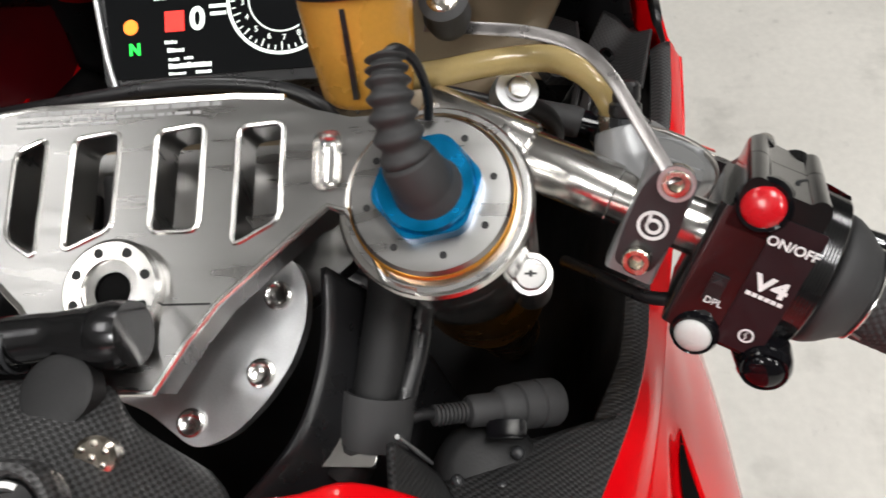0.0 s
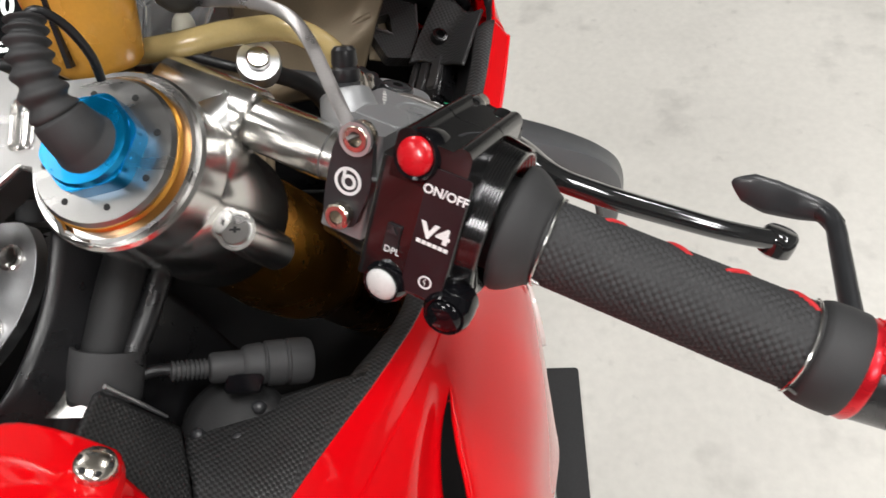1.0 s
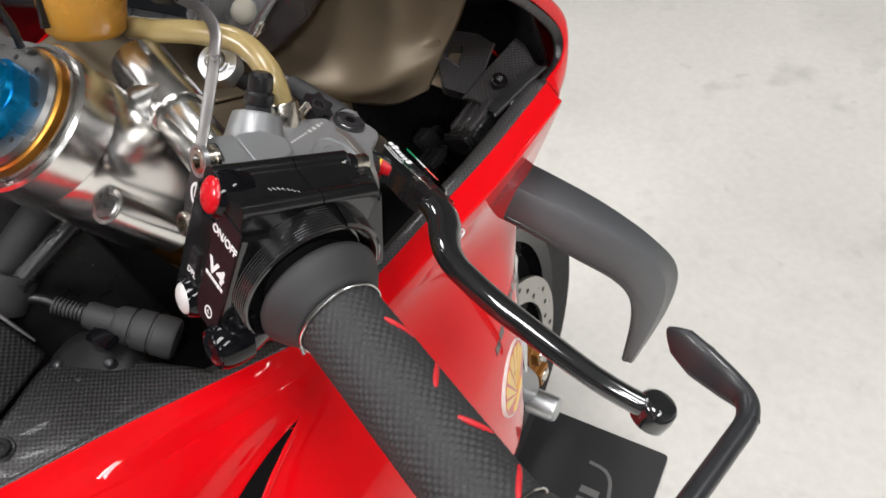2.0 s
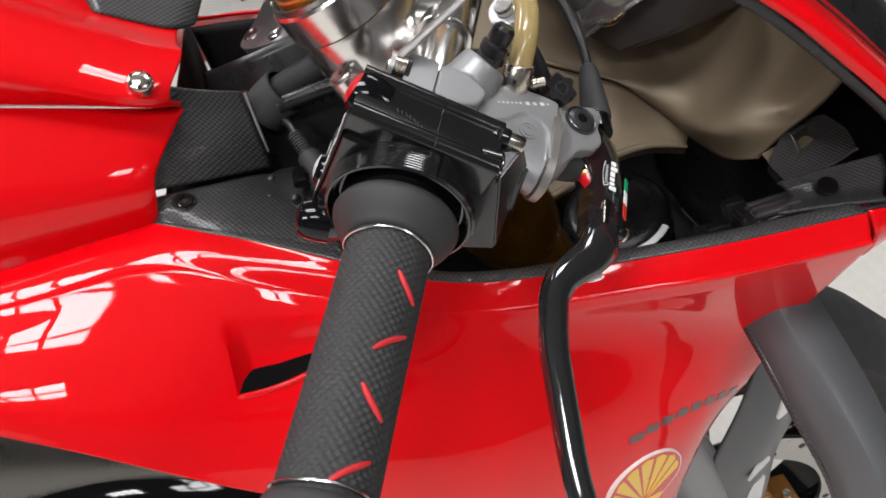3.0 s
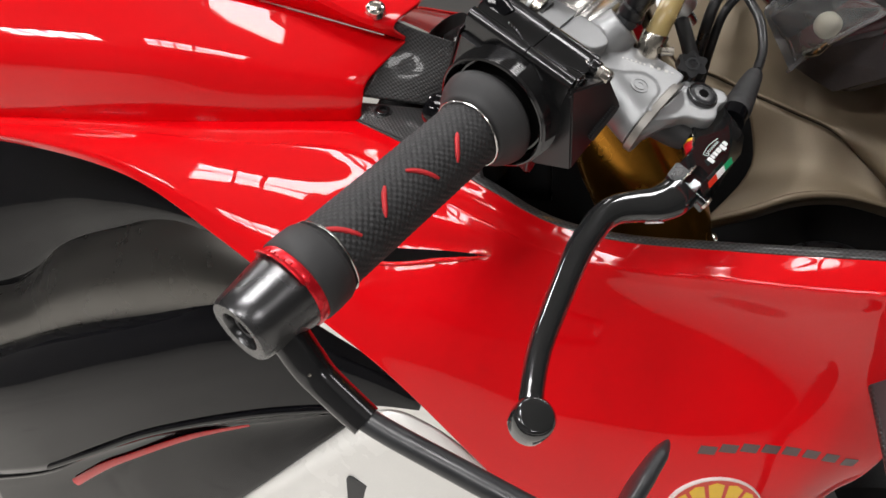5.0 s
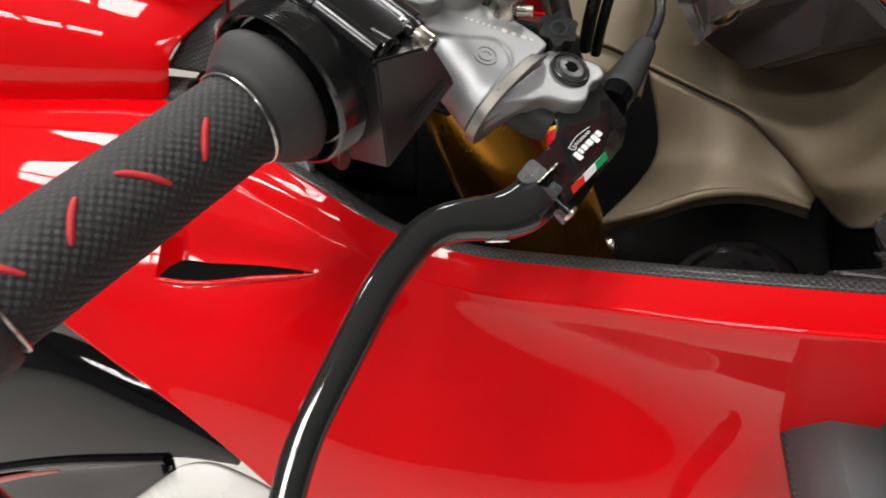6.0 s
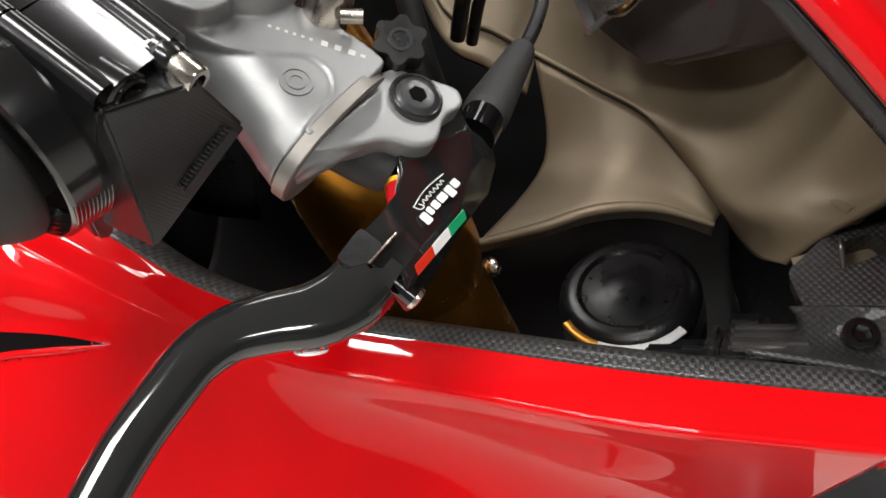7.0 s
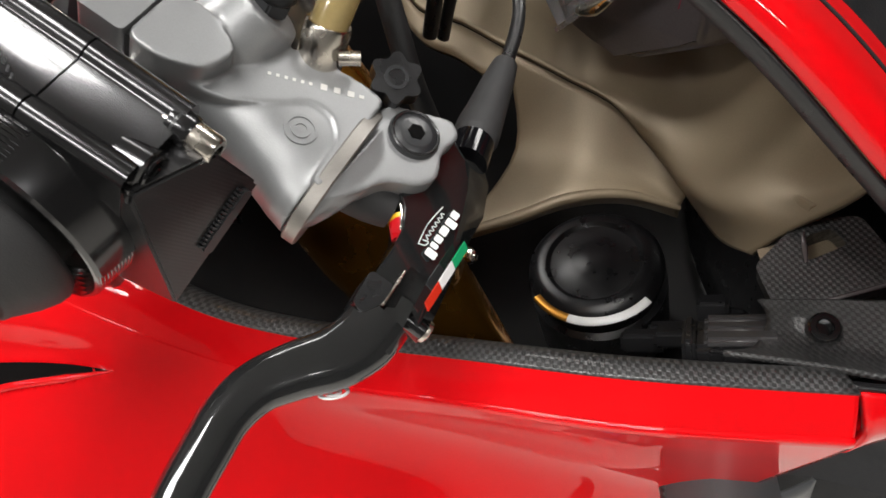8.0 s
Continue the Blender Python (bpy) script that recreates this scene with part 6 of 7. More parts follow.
for k in range(22):
    a = radians(125 + 8 * k)
    long = 0.0245 if k % 3 else 0.0225
    part("dial_tick", tube([(CX + 0.0282 * math.cos(a), CY + 0.0282 * math.sin(a), 0.0002), (CX + (long + 0.0015) * math.cos(a), CY + (long + 0.0015) * math.sin(a), 0.0002)], 0.00035, ON, 6, 1, smooth=False), LIT_WHITE, dash)
for k, fig in enumerate("12345678"):
    a = radians(140 + 22 * k)
    lettering(fig, 0.0044, ON @ Matrix.Translation((CX + 0.0218 * math.cos(a), CY + 0.0218 * math.sin(a), 0)), 0.0001, LIT_WHITE, dash, "lit_figure")
part("dial_arm", box((-0.0005, 0.0010, 0), (0.0095, 0.0028, 0.0003), ON), LIT_WHITE, dash)
part("dial_arm", box((0.0, -0.0030, 0), (0.0090, -0.0012, 0.0003), ON), LIT_WHITE, dash)
part("dash_screw", dome(0.0035, 0.0018, DASH @ Matrix.Translation((-0.060, -0.052, 0.0)), 18, 0.002), STEEL, dash)
part("cable_run", tube([(-0.16, 0.120, 0.895), (-0.09, 0.118, 0.905), (-0.03, 0.118, 0.910), (0.020, 0.112, 0.908), (0.042, 0.104, 0.898), (0.046, 0.098, 0.875), (0.040, 0.094, 0.850)], 0.0038, ID, 14), PLASTIC, dash)
part("cable_run", tube([(-0.16, 0.128, 0.888), (-0.09, 0.126, 0.898), (-0.03, 0.126, 0.903), (0.016, 0.120, 0.900), (0.036, 0.110, 0.890), (0.038, 0.104, 0.868), (0.032, 0.100, 0.845)], 0.0030, ID, 14), PLASTIC, dash)

# ---- inside the nose -----------------------------------------
# khaki casting: an arm with a sharp ridge, a web below it and a broad plate on its other side
BR_RIDGE = [(-0.060, 0.050, 0.885), (-0.005, 0.081, 0.848), (0.003, 0.108, 0.839), (0.011, 0.131, 0.830), (0.022, 0.162, 0.819), (0.031, 0.188, 0.809), (0.045, 0.209, 0.794), (0.064, 0.226, 0.779), (0.096, 0.235, 0.777), (0.131, 0.236, 0.796)]
WEB_C = [(0.078, 0.108, 0.758), (0.073, 0.138, 0.766), (0.067, 0.166, 0.775), (0.064, 0.195, 0.776), (0.067, 0.223, 0.770)]
WEB_D = [(0.074, 0.106, 0.748), (0.068, 0.138, 0.756), (0.062, 0.168, 0.765), (0.059, 0.197, 0.766), (0.062, 0.225, 0.760)]
PLATE_A = [(-0.075, 0.070, 0.885), (-0.025, 0.098, 0.852), (-0.016, 0.126, 0.842), (-0.007, 0.150, 0.834), (0.002, 0.184, 0.820), (0.033, 0.210, 0.811), (0.068, 0.223, 0.798), (0.1026, 0.2265, 0.8036), (0.125, 0.235, 0.812), (0.140, 0.241, 0.816)]
PLATE_B = [(-0.090, 0.105, 0.875), (-0.052, 0.132, 0.850), (-0.040, 0.156, 0.842), (-0.028, 0.178, 0.836), (-0.030, 0.213, 0.818), (0.020, 0.236, 0.824), (0.066, 0.243, 0.820), (0.108, 0.2452, 0.829), (0.134, 0.2540, 0.834), (0.156, 0.252, 0.846)]
PLATE_C = [(-0.10, 0.140, 0.870), (-0.07, 0.165, 0.860), (-0.06, 0.190, 0.855), (-0.05, 0.212, 0.850), (-0.03, 0.243, 0.848), (0.026, 0.257, 0.868), (0.080, 0.262, 0.876), (0.125, 0.258, 0.880), (0.152, 0.262, 0.884), (0.176, 0.258, 0.892)]
web_mid = [tuple(Vector(a).lerp(Vector(b), 0.5) + Vector((-0.002, 0, -0.004))) for a, b in zip(BR_RIDGE[3:8], WEB_C)]
web_mid[0:2] = [(0.034, 0.139, 0.783), (0.041, 0.159, 0.786)]
bracket = solid(part("front_bracket", loft([BR_RIDGE, PLATE_A, PLATE_B, PLATE_C], 6, 6), KHAKI, bike, "khaki cast front bracket", 60), 0.0022, -1.0)
solid(part("bracket_web", loft([[(x - 0.0006, y, z - 0.0010) for x, y, z in BR_RIDGE[3:8]], web_mid, WEB_C, WEB_D], 7, 6), KHAKI, bracket, "", 60), 0.004, -1.0)
solid(part("bracket_arm", loft([[(x - 0.0006, y, z - 0.0010) for x, y, z in BR_RIDGE[0:4]], [(-0.045, 0.052, 0.868), (0.005, 0.082, 0.836), (0.016, 0.108, 0.826), (0.024, 0.128, 0.816)]], 6, 3), KHAKI, bracket, "", 60), 0.004, -1.0)
part("web_lip", tube([tuple(Vector(p) + Vector((0.0005, 0, 0.0005))) for p in WEB_C], [0.0022, 0.0030, 0.0030, 0.0026, 0.0012], ID, 14, 6), KHAKI, bracket)
part("plate_crease", tube([(0.104, 0.2445, 0.8275), (0.116, 0.2462, 0.8235), (0.128, 0.2470, 0.8235), (0.142, 0.2480, 0.8285)], [0.0004, 0.0022, 0.0030, 0.0034], ID, 12, 6), KHAKI, bracket)
part("bracket_bolt", lathe([(0, -0.006), (0.0045, -0.006), (0.0045, 0.003), (0.003, 0.004), (0, 0.004)], facing(ID, (0.0775, 0.1150, 0.7440), (0.6, -0.2, 0.7)), 20), STEEL, bike, "small steel bracket bolt")
low_ring = [Vector(p) for p in ((0.012, 0.152, 0.852), (0.032, 0.184, 0.834), (0.062, 0.214, 0.856), (0.060, 0.270, 0.868), (-0.010, 0.260, 0.866))]
lamp_box = part("headlamp_back", hull(low_ring + [p + Vector((0.010, -0.002, 0.036)) for p in low_ring[1:]] + [low_ring[0] + Vector((0.012, 0.004, 0.010))], 0.003, 3), LAMP_GREY, bike, "dark box behind the headlamp with a clear cover", 40)
cover_ring = [Vector(p) for p in ((0.038, 0.154, 0.853), (0.0585, 0.164, 0.8726), (0.078, 0.200, 0.902), (0.052, 0.150, 0.915), (0.047, 0.132, 0.895))]
part("clear_cover", hull(cover_ring + [p + Vector((-0.010, 0.010, 0.004)) for p in cover_ring], 0.0015, 2), CLEAR, lamp_box, "clear plastic cover", 40)
part("cover_rim", tube([tuple(p) for p in cover_ring[:3]], 0.0014, ID, 10, 1, smooth=False), CLEAR, lamp_box)
part("lamp_clip", tube([(0.055, 0.160, 0.870), (0.061, 0.166, 0.873), (0.066, 0.171, 0.880)], [0.002, 0.0032, 0.002], ID, 12, 4), STEEL, lamp_box)
part("lamp_bulb", dome(0.008, 0.006, facing(ID, (0.050, 0.172, 0.888), (0.5, -0.6, 0.5)), 20, 0.004), BULB, lamp_box)
part("red_lens", hull([Vector(p) for p in ((0.058, 0.200, 0.870), (0.066, 0.222, 0.878), (0.050, 0.236, 0.890), (0.040, 0.210, 0.890), (0.062, 0.200, 0.884), (0.070, 0.222, 0.892), (0.054, 0.236, 0.904), (0.044, 0.210, 0.904))], 0.002), RED_LENS, lamp_box, "dark red lens", 40)

# round black filter with a white and orange band, low behind the fork
FIL = axes((0.98, 0.0, -0.2), (0.05, 0.97, 0.25), (0.19, -0.25, 0.95), (0.002, 0.203, 0.6610)) @ Matrix.Scale(1.22, 4)
fil = part("horn_cap", lathe([(0, 0.0150), (0.0080, 0.0148), (0.0110, 0.0136), (0.0140, 0.0125), (0.0240, 0.0122), (0.0262, 0.0140), (0.0300, 0.0140), (0.0335, 0.0120), (0.0366, 0.0080), (0.0370, 0.0060), (0.0345, 0.0020), (0.0345, -0.0060), (0.0380, -0.0080), (0.0380, -0.05), (0, -0.05)], FIL, 56), PLASTIC, bike, "round black cap with a pale band")
part("pale_band", tube([(0.0366 * math.cos(radians(a)), 0.0366 * math.sin(radians(a)), 0.010) for a in range(-27, 44, 7)], 0.0026, FIL, 12, 2, 0.5, (0, 0, 1)), WHITE_PRINT, fil)
part("orange_band", tube([(0.0366 * math.cos(radians(a)), 0.0366 * math.sin(radians(a)), 0.010) for a in range(-62, -26, 7)], 0.0026, FIL, 12, 2, 0.5, (0, 0, 1)), ORANGE_RING, fil)
CONN = axes((0.20, 0.94, 0.28), (-0.86, 0.30, -0.41), (-0.47, -0.16, 0.87), (0.176, 0.219, 0.792))
conn = part("plug_connector", box((-0.017, -0.016, -0.016), (0.017, 0.014, 0.004), CONN, 0.0025, 3), PLASTIC, bike, "black plug connector with raised pads")
for y0, y1 in ((-0.0145, -0.0050), (-0.0030, 0.0050), (0.0070, 0.0130)):
    part("raised_pad", box((-0.0120, y0, 0.002), (0.0145, y1, 0.0066), CONN, 0.0016, 3), DARK_CARBON, conn)
part("plug_collar", box((-0.0200, -0.0150, -0.013), (-0.0150, 0.0135, 0.0060), CONN, 0.0016, 3), PLASTIC, conn)
shoe = solid(part("carbon_bracket", loft([
    [(0.164, 0.226, 0.803), (0.172, 0.245, 0.812), (0.186, 0.270, 0.826)],
    [(0.172, 0.228, 0.802), (0.180, 0.246, 0.812), (0.194, 0.268, 0.822)],
    [(0.184, 0.222, 0.8035), (0.191, 0.243, 0.809), (0.202, 0.262, 0.816)],
    [(0.194, 0.214, 0.809), (0.200, 0.236, 0.8125), (0.208, 0.258, 0.816)],
    [(0.204, 0.200, 0.8185), (0.210, 0.228, 0.8205), (0.2155, 0.254, 0.8205)]], 6, 5), CARBON_WARM, bike, "carbon bracket with a black screw at the nose corner"), 0.002)
cap_screw(facing(ID, (0.187, 0.241, 0.8130), (0.5, -0.2, 0.85)), 0.0055, 0.006, "bracket_screw", shoe, BLACK, "black screw")
BOXM = axes((-0.0208, 0.9210, 0.3890), (-0.9167, -0.1728, 0.3602), (0.3990, -0.3491, 0.8479), (0.165, 0.240, 0.806))
side_box = part("duct_box", plate(rounded([(-0.0084, -0.0041), (0.0330, -0.0041), (0.0360, 0.0096), (0.0320, 0.0250), (0.0191, 0.0284), (0.0078, 0.0276), (-0.0102, 0.0164)], 0.003, 4), -0.012, 0.0, BOXM, [rounded([(0.0085, 0.0126), (0.0239, 0.0150), (0.0206, 0.0233), (0.0110, 0.0227)], 0.002, 3)], 0.0012, 2), CARBON_WARM, shoe, "carbon duct box with an open window")
part("box_floor", box((-0.006, 0.000, -0.0135), (0.032, 0.027, -0.0115), BOXM), KHAKI, side_box)
part("pale_edge", tube([(0.0076, 0.0118, 0.0004), (0.0090, 0.0180, 0.0010), (0.0104, 0.0245, 0.0006)], [0.0006, 0.0012, 0.0006], BOXM, 10, 4), LAMP_GREY, side_box)
part("box_lip", tube([(-0.0086, -0.0040, 0.0003), (0.0100, -0.0046, 0.0006), (0.0330, -0.0040, 0.0003)], 0.0009, BOXM, 10, 4), LAMP_GREY, side_box)
# plugs and cable ends packed low between the filter and the connector
for k, (x, y, z, lx, ly, lz) in enumerate(((0.140, 0.196, 0.752, 0.020, 0.010, 0.006), (0.146, 0.206, 0.762, 0.016, 0.012, 0.005), (0.128, 0.214, 0.744, 0.024, 0.009, 0.008), (0.120, 0.232, 0.752, 0.014, 0.014, 0.010))):
    m = axes((0.20, 0.94, 0.28), (-0.86, 0.30, -0.41), (-0.47, -0.16, 0.87), (x, y, z))
    plug_low = part("cable_plug", box((-lx / 2, -ly / 2, -lz), (lx / 2, ly / 2, lz / 2), m, 0.0015, 2), PLASTIC, conn)
    part("plug_tail", tube([tuple(m @ Vector((lx / 2, 0, -lz / 4))), tuple(m @ Vector((lx, 0.004, -0.006))), tuple(m @ Vector((lx * 1.3, 0.012, -0.022)))], 0.0028, ID, 10, 4), PLASTIC, plug_low)

# wiring beside the steering head
strap = part("cable_strap", lathe([(0.0125, -0.010), (0.0140, -0.010), (0.0145, 0.0), (0.0140, 0.010), (0.0125, 0.010)], facing(ID, (0.078, -0.043, 0.876), (0.15, 0.75, 0.6)), 32), RUBBER, bike, "black rubber strap round a cable sleeve")
part("cable_sleeve", tube([(0.066, -0.062, 0.866), (0.074, -0.050, 0.874), (0.079, -0.036, 0.882), (0.082, -0.014, 0.891), (0.083, 0.012, 0.896)], 0.0095, ID, 20), DARK, strap)
part("corrugated_lead", tube([(0.088, -0.040, 0.878), (0.093, -0.020, 0.884), (0.095, 0.004, 0.888)], 0.0050, ID, 16), PLASTIC, strap)
for k in range(9):
    t = k / 8
    part("conduit_rib", lathe([(0.0048, -0.0007), (0.0058, -0.0007), (0.0058, 0.0007), (0.0048, 0.0007)], facing(ID, (0.088 + 0.007 * t, -0.040 + 0.044 * t, 0.878 + 0.010 * t), (0.15, 0.95, 0.22)), 18), PLASTIC, strap)
part("bright_bracket", plate(rounded([(-0.014, -0.006), (0.014, -0.006), (0.014, 0.006), (-0.014, 0.006)], 0.003), -0.002, 0.003, facing(ID, (0.067, -0.057, 0.8765), (0.0, -0.2, 0.98)), [], 0.001), ALU_POL, strap, "bright metal bracket")
plug_axis = facing(ID, (0.098, -0.0368, 0.8632), (0.046, 0.018, -0.026))
plug_line = [(0.0, -0.002)]
for k in range(8):
    plug_line += [(0.0043, 0.0018 * k), (0.0043, 0.0018 * k + 0.0009), (0.0034, 0.0018 * k + 0.0010), (0.0034, 0.0018 * k + 0.0017)]
plug_line += [(0.0058, 0.0150), (0.0066, 0.0165), (0.0067, 0.0280), (0.0080, 0.0290), (0.0089, 0.0310), (0.0093, 0.0365), (0.0086, 0.0369), (0.0086, 0.0379), (0.0098, 0.0384), (0.0101, 0.0460), (0.0094, 0.0465), (0.0094, 0.0475), (0.0103, 0.0480), (0.0103, 0.0560), (0.0092, 0.0580), (0.0, 0.0580)]
plug = part("rubber_plug", lathe(plug_line, plug_axis, 32), RUBBER, bike, "black rubber plug on a ribbed lead")
part("lead", tube([(0.088, -0.042, 0.870), (0.094, -0.038, 0.867), (0.102, -0.035, 0.861)], 0.0025, ID, 12), PLASTIC, plug)
part("plug_clip", box((0.118, -0.042, 0.851), (0.134, -0.034, 0.855), ID, 0.001), BLACK_GLOSS, plug)
part("engine_cover", lathe([(0, 0.006), (0.014, 0.006), (0.020, 0.004), (0.023, 0.0), (0.024, -0.03), (0, -0.03)], facing(ID, (0.118, -0.050, 0.836), (0.2, -0.2, 0.95)), 32), DARK, bike, "dark round cover below the plug")
for x, y in ((0.106, -0.056), (0.124, -0.058), (0.130, -0.044)):
    part("cover_bolt", dome(0.0028, 0.0018, facing(ID, (x, y, 0.844), (0.1, -0.2, 0.97)), 16, 0.004), BLACK_SATIN, bike, "small cover bolt")
solid(part("head_shroud", loft([
    [(0.030, -0.085, 0.880), (0.056, -0.060, 0.895), (0.064, -0.030, 0.905), (0.062, 0.0, 0.915)],
    [(0.045, -0.085, 0.860), (0.070, -0.060, 0.860), (0.080, -0.030, 0.862), (0.082, 0.005, 0.870)],
    [(0.060, -0.085, 0.800), (0.085, -0.060, 0.790), (0.095, -0.030, 0.780), (0.10, 0.005, 0.780)]], 6, 5), PLASTIC, bike, "black shroud round the steering head"), 0.003)
# black tube clamp behind the stem and the carbon tank nose with its cap
knobs = part("steering_clamp_knob", tube([(-0.055, -0.048, 0.012), (-0.030, -0.0455, 0.012), (-0.012, -0.0440, 0.013), (0.004, -0.0440, 0.014)], [0.0075, 0.0085, 0.0080, 0.0105], FORK, 24, 6), BLACK, bike, "black clamp knob behind the steering stem")
part("knob_end", lathe([(0, -0.006), (0.0105, -0.006), (0.0115, 0.0), (0.0105, 0.006), (0, 0.006)], facing(FORK, (0.009, -0.0440, 0.014), (1, 0.05, 0.1)), 28), BLACK, knobs)
for k in range(6):
    part("knob_groove", lathe([(0.0084, -0.0007), (0.0090, -0.0007), (0.0090, 0.0007), (0.0084, 0.0007)], facing(FORK, (-0.047 + 0.004 * k, -0.0472, 0.012), (1, 0.05, 0)), 24), BLACK_SATIN, knobs)
tn = solid(part("carbon_tank_nose", loft([
    [(-0.06, -0.058, 0.935), (-0.02, -0.057, 0.936), (0.004, -0.058, 0.934), (0.014, -0.068, 0.926), (0.036, -0.078, 0.912)],
    [(-0.06, -0.080, 0.944), (-0.02, -0.078, 0.945), (0.010, -0.080, 0.940), (0.024, -0.086, 0.931), (0.048, -0.092, 0.918)],
    [(-0.06, -0.130, 0.965), (-0.02, -0.130, 0.967), (0.015, -0.130, 0.960), (0.035, -0.130, 0.950), (0.050, -0.125, 0.935)]], 6, 5), CARBON_TRIM, bike, "carbon tank nose with the filler"), 0.003)
FILL = facing(ID, (0.004, -0.1085, 0.9555), (0.05, -0.32, 0.95))
ring = part("filler_ring", lathe([(0.0112, -0.006), (0.0165, -0.006), (0.0165, 0.001), (0.0155, 0.0026), (0.0135, 0.0030), (0.0122, 0.0018), (0.0114, -0.001)], FILL, 56), CARBON_TRIM, tn, "carbon filler ring")
part("filler_cap", lathe([(0, -0.001), (0.0080, -0.001), (0.0085, 0.0012), (0.0112, 0.0016), (0.0114, -0.002), (0, -0.002)], FILL, 48), PLASTIC, ring, "black filler cap")
part("printed_arc", plate(ring_points(0.0108, 20, 0, 0, 60, 140) + ring_points(0.0092, 20, 0, 0, 140, 60), 0.0015, 0.0019, FILL), WHITE_PRINT, ring)
part("pivot_disc", lathe([(0, 0.004), (0.0100, 0.004), (0.0118, 0.003), (0.0122, -0.004), (0, -0.004)], facing(ID, (-0.006, -0.064, 0.9400), (0.05, -0.30, 0.95)), 44), DARK, tn, "black disc under the clamp knob")
gs = part("nose_screw", lathe([(0, -0.006), (0.0062, -0.006), (0.0064, 0.001), (0.005, 0.0022), (0, 0.0022)], facing(ID, (0.0130, -0.0845, 0.9400), (0.2, -0.35, 0.9)), 28), TITAN, tn, "drilled titanium screw")
for k in range(7):
    a = radians(60 * k)
    r = 0.0040 if k < 6 else 0
    part("drilled_pip", dome(0.0012, 0.0007, facing(ID, (0.0130, -0.0845, 0.9400), (0.2, -0.35, 0.9)) @ Matrix.Translation((r * math.cos(a), r * math.sin(a), 0.0020)), 10, 0.001), STEEL, gs)

# ---- winglet --------------------------------------------------
W_REAR = [(0.186, 0.198, 0.735), (0.215, 0.202, 0.720), (0.250, 0.208, 0.697), (0.278, 0.214, 0.677), (0.290, 0.217, 0.656), (0.292, 0.217, 0.625), (0.287, 0.213, 0.575)]
W_MID = [(0.186, 0.216, 0.744), (0.216, 0.220, 0.731), (0.254, 0.228, 0.709), (0.288, 0.233, 0.686), (0.304, 0.236, 0.660), (0.303, 0.230, 0.628), (0.289, 0.215, 0.573)]
W_FRONT = [(0.186, 0.238, 0.748), (0.216, 0.241, 0.735), (0.256, 0.247, 0.711), (0.292, 0.249, 0.685), (0.309, 0.252, 0.657), (0.308, 0.238, 0.626), (0.290, 0.216, 0.571)]
solid(part("winglet", loft([W_REAR, [(x + 0.002, y - 0.003, z + 0.004) for x, y, z in W_MID], W_FRONT], 8, 1), WING_GREY, bike, "satin grey winglet with a crease, bent down at its end", 11), 0.006, 0)
part("winglet_edge", tube(W_REAR, 0.0032, ID, 12, 8), CARBON_TRIM, bike)

# ---- front wheel ----------------------------------------------
HUB = axes((0, 1, 0), (0, 0, 1), (1, 0, 0), (0, 0.325, 0.205))
wheel = part("front_tyre", lathe([(0.225, -0.045), (0.262, -0.060), (0.290, -0.045), (0.300, 0.0), (0.290, 0.045), (0.262, 0.060), (0.225, 0.045)], HUB, 72), TYRE, bike, "black front tyre and wheel")
part("rim", lathe([(0.205, -0.040), (0.226, -0.046), (0.226, 0.046), (0.205, 0.040), (0.198, 0.0), (0.205, -0.040)], HUB, 72), BLACK_GLOSS, wheel)
for k in range(5):
    a = radians(72 * k + 20)
    part("spoke", tube([(0.03 * math.cos(a), 0.03 * math.sin(a), 0), (0.12 * math.cos(a + 0.05), 0.12 * math.sin(a + 0.05), 0.005), (0.205 * math.cos(a), 0.205 * math.sin(a), 0)], [0.022, 0.014, 0.016], HUB, 12, 5), BLACK_GLOSS, wheel)
part("brake_disc", plate(ring_points(0.165, 72), 0.070, 0.075, HUB, [ring_points(0.128, 60)]), DISC, wheel, "drilled steel brake disc")
for k in range(30):
    a = radians(12 * k)
    rr = 0.137 + 0.008 * (k % 3)
    part("disc_hole", lathe([(0, 0.0751), (0.004, 0.0751), (0.004, 0.0755), (0, 0.0755)], HUB @ Matrix.Translation((rr * math.cos(a), rr * math.sin(a), 0)), 10), DARK, wheel)
part("hub", lathe([(0, 0.08), (0.03, 0.08), (0.035, 0.06), (0.035, -0.06), (0, -0.06)], HUB, 32), BLACK_SATIN, wheel)
cal = cast(part("brake_caliper", merged(
    box((0.066, 0.358, 0.160), (0.100, 0.398, 0.270), ID), box((0.090, 0.364, 0.175), (0.112, 0.390, 0.203), ID), box((0.090, 0.364, 0.227), (0.112, 0.390, 0.255), ID),
    box((0.060, 0.340, 0.155), (0.086, 0.370, 0.178), ID), box((0.060, 0.340, 0.247), (0.086, 0.370, 0.275), ID)), BRONZE, bike, "gold radial brake caliper"), 0.002, 4)
for z in (0.189, 0.241):
    part("piston_cap", lathe([(0, 0.114), (0.009, 0.114), (0.0105, 0.112), (0.0105, 0.106), (0, 0.106)], axes((0, 1, 0), (0, 0, 1), (1, 0, 0), (0, 0.377, z)), 24), STEEL, cal)
part("caliper_bolt", tube([(0.076, 0.335, 0.262), (0.076, 0.342, 0.262)], 0.006, ID, 16, 1, smooth=False), STEEL, cal)
part("bleed_screw", tube([(0.094, 0.384, 0.268), (0.096, 0.382, 0.284)], 0.005, ID, 12, 1, smooth=False), STEEL, cal)
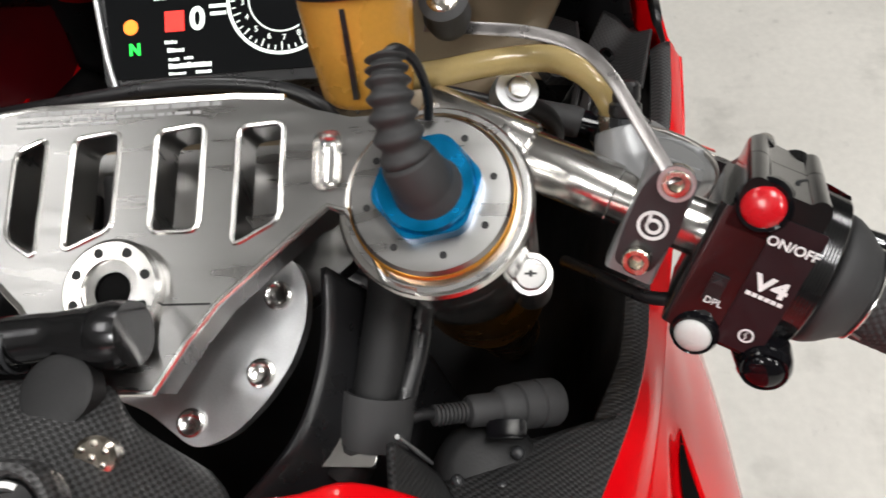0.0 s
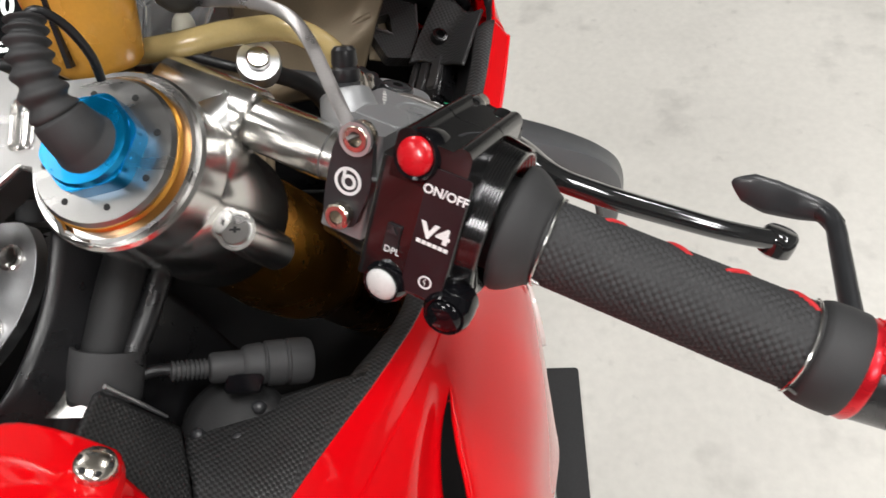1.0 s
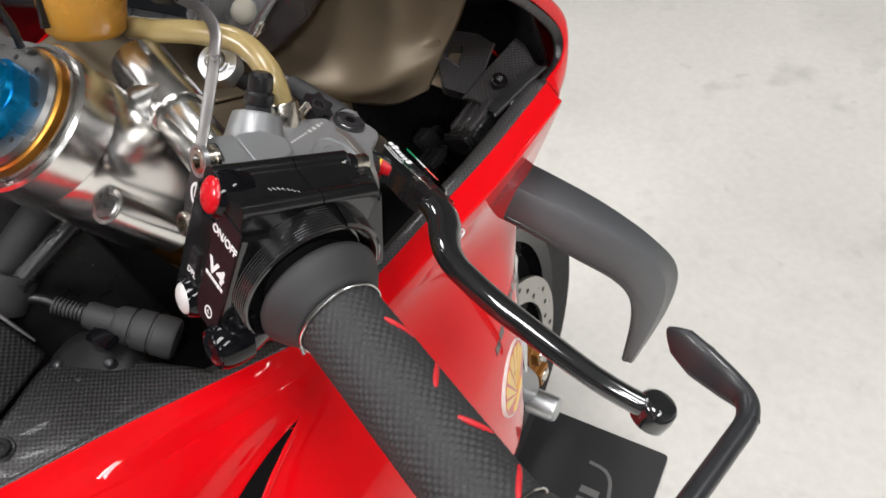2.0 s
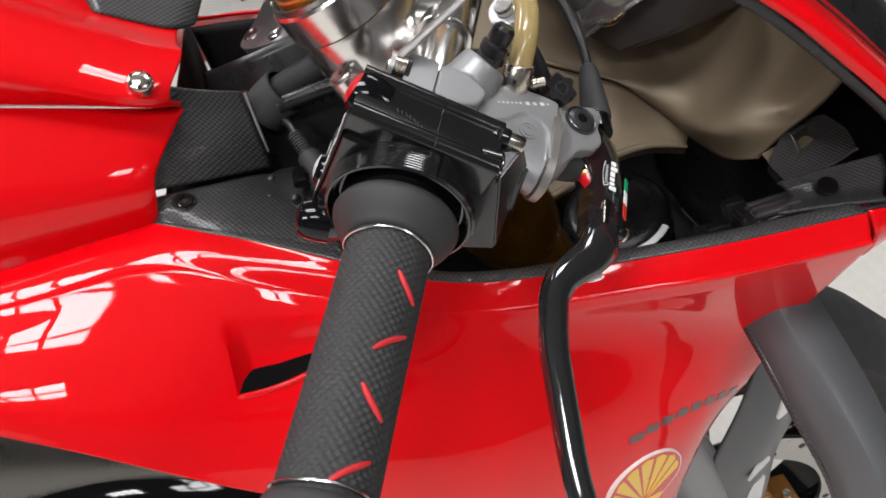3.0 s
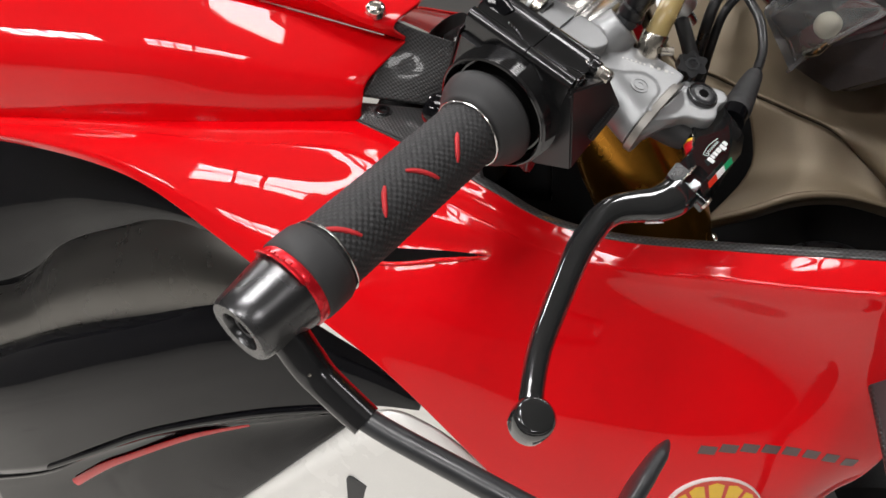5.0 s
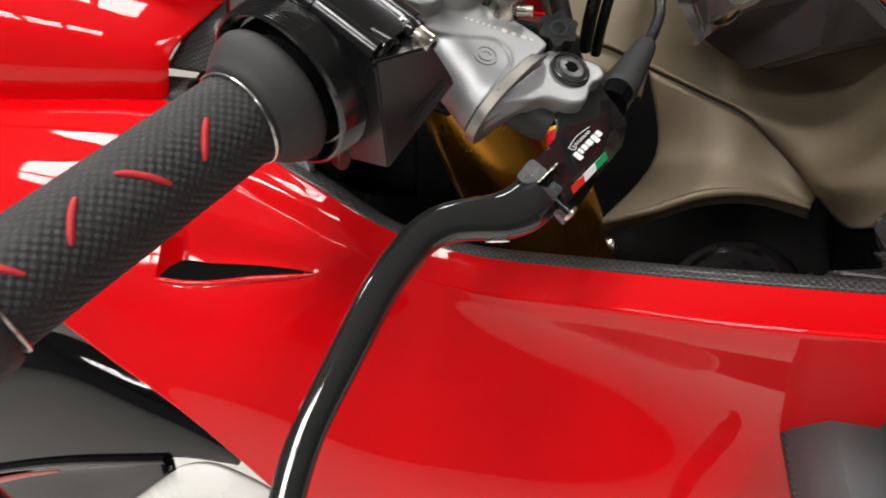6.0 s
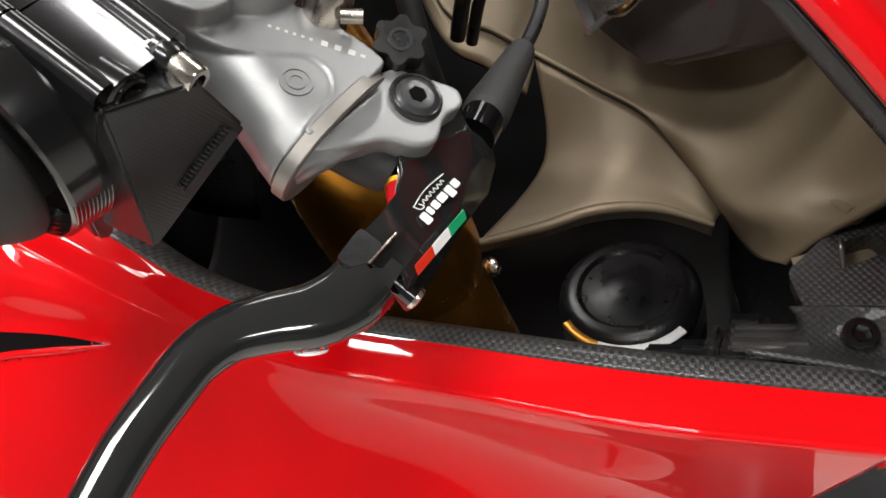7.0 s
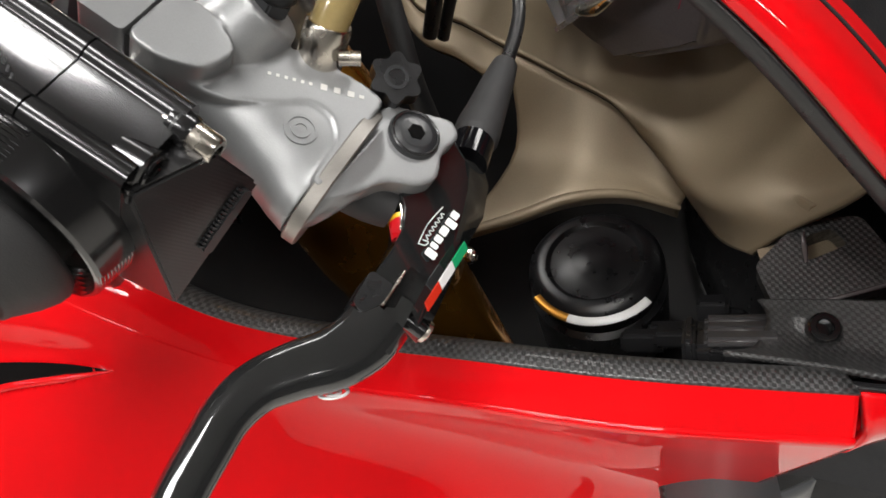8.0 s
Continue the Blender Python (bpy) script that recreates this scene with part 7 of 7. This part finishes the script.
foot_leg = part("fork_foot", lathe([(0, -0.80), (0.016, -0.80), (0.024, -0.77), (0.027, -0.70), (0.030, -0.60), (0.032, -0.52), (0.032, -0.46), (0.028, -0.455), (0.0, -0.455)], FORK @ Matrix.Translation((0.1085, 0, 0)), 40), CAST, bike, "grey cast fork foot")
part("axle_nut", lathe([(0, 0.02), (0.016, 0.02), (0.018, 0.016), (0.018, -0.02), (0, -0.02)], axes((0, 1, 0), (0, 0, 1), (1, 0, 0), (0.135, 0.325, 0.205)), 28), ALU_DULL, foot_leg)

guard_side = solid(part("mudguard_side", loft([
    [(0.112, 0.290, 0.600), (0.118, 0.310, 0.585), (0.100, 0.345, 0.575)],
    [(0.124, 0.270, 0.520), (0.132, 0.305, 0.510), (0.112, 0.345, 0.500)],
    [(0.126, 0.250, 0.430), (0.134, 0.292, 0.425), (0.114, 0.330, 0.420)],
    [(0.122, 0.250, 0.340), (0.130, 0.300, 0.335), (0.112, 0.335, 0.330)],
    [(0.116, 0.270, 0.280), (0.122, 0.305, 0.275), (0.108, 0.330, 0.275)]], 6, 5), WING_GREY, bike, "grey mudguard side with pale stickers", 60), 0.003, 0.0)
for y, z, w, h, mt in ((0.312, 0.525, 0.012, 0.040, WHITE), (0.300, 0.430, 0.016, 0.020, WHITE_PRINT), (0.305, 0.370, 0.016, 0.060, WHITE_PRINT)):
    place, normal = surface(guard_side, Vector((0.4, y, z)), Vector((-1, 0, 0)))
    part("sticker", plate(rounded([(-w, -h / 2), (w, -h / 2 + 0.006), (w * 0.7, h / 2), (-w * 0.4, h / 2)], 0.004), -0.001, 0.0012, facing(ID, place, normal)), mt, guard_side)

# ---- decals on the fairing ------------------------------------
def on_fairing(y, z, slope=0.0):
    """A frame flat on the outside of the fairing, x forward and a little downward."""
    place, normal = surface(fairing, Vector((0.45, y, z)), Vector((-1, 0, 0)))
    along = (Vector((0, 1, slope)) - normal * Vector((0, 1, slope)).dot(normal)).normalized()
    return axes(along, normal.cross(along), normal, place)


DECAL = on_fairing(0.1225, 0.6475)
shell_out = [(0.030 * math.cos(radians(a)) , 0.030 * math.sin(radians(a)) * 0.98 + 0.001) for a in range(-25, 206, 11)] + [(-0.020, -0.020), (-0.013, -0.028), (0.013, -0.028), (0.020, -0.020)]
decal = part("shell_decal", plate([(x * 0.96, y * 0.96) for x, y in shell_out], -0.004, 0.0010, DECAL), WHITE, fairing, "yellow and red fan-shaped decal")
part("red_layer", plate([(x * 0.93, y * 0.93) for x, y in shell_out], 0.0006, 0.0011, DECAL), RED_DECAL, decal)
for k in range(7):
    a = radians(90 + (k - 3) * 27)
    b0, b1 = a - radians(10.5), a + radians(10.5)
    r0 = 0.0252
    part("yellow_rib", plate([(0.0022 * math.cos(a), -0.018 + 0.004 * math.sin(a)), (r0 * math.cos(b0), r0 * math.sin(b0) * 0.98), (r0 * 1.04 * math.cos(a), r0 * 1.04 * math.sin(a)), (r0 * math.cos(b1), r0 * math.sin(b1) * 0.98)], 0.0010, 0.0014, DECAL), YELLOW, decal)
part("yellow_rib", plate(rounded([(-0.011, -0.026), (0.011, -0.026), (0.016, -0.019), (-0.016, -0.019)], 0.002), 0.0010, 0.0014, DECAL), YELLOW, decal)
for k in range(8):
    u = k / 7
    m = on_fairing(0.1162 + 0.0800 * u, 0.6953 + 0.0060 * u - 0.0290 * u * u, -0.08 - 0.30 * u)
    part("grey_bar", plate([(-0.0058, -0.0026), (0.0038, -0.0026), (0.0052, 0.0026), (-0.0044, 0.0026)], -0.002, 0.0003, m), GREY_GRAPHIC, fairing)
# air slot in the fairing, its inner shade painted as a black sheet: it widens to the rear between an upper and a lower
# lip
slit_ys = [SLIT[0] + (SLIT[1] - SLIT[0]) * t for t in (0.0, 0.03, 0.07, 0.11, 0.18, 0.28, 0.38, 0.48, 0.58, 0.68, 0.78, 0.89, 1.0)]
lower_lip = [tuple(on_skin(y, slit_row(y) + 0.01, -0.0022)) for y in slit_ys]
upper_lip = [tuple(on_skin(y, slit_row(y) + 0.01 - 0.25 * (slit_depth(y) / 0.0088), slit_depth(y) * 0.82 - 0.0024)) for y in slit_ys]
slot_part = part("slit_shade", loft([upper_lip, lower_lip], 3, 4), VOID, fairing, "black sheet standing for the shade in the fairing slit")
part("slot_lip", tube(lower_lip, [0.0004] + [0.0014] * 10 + [0.0008, 0.0003], ID, 12, 3), RED, slot_part)
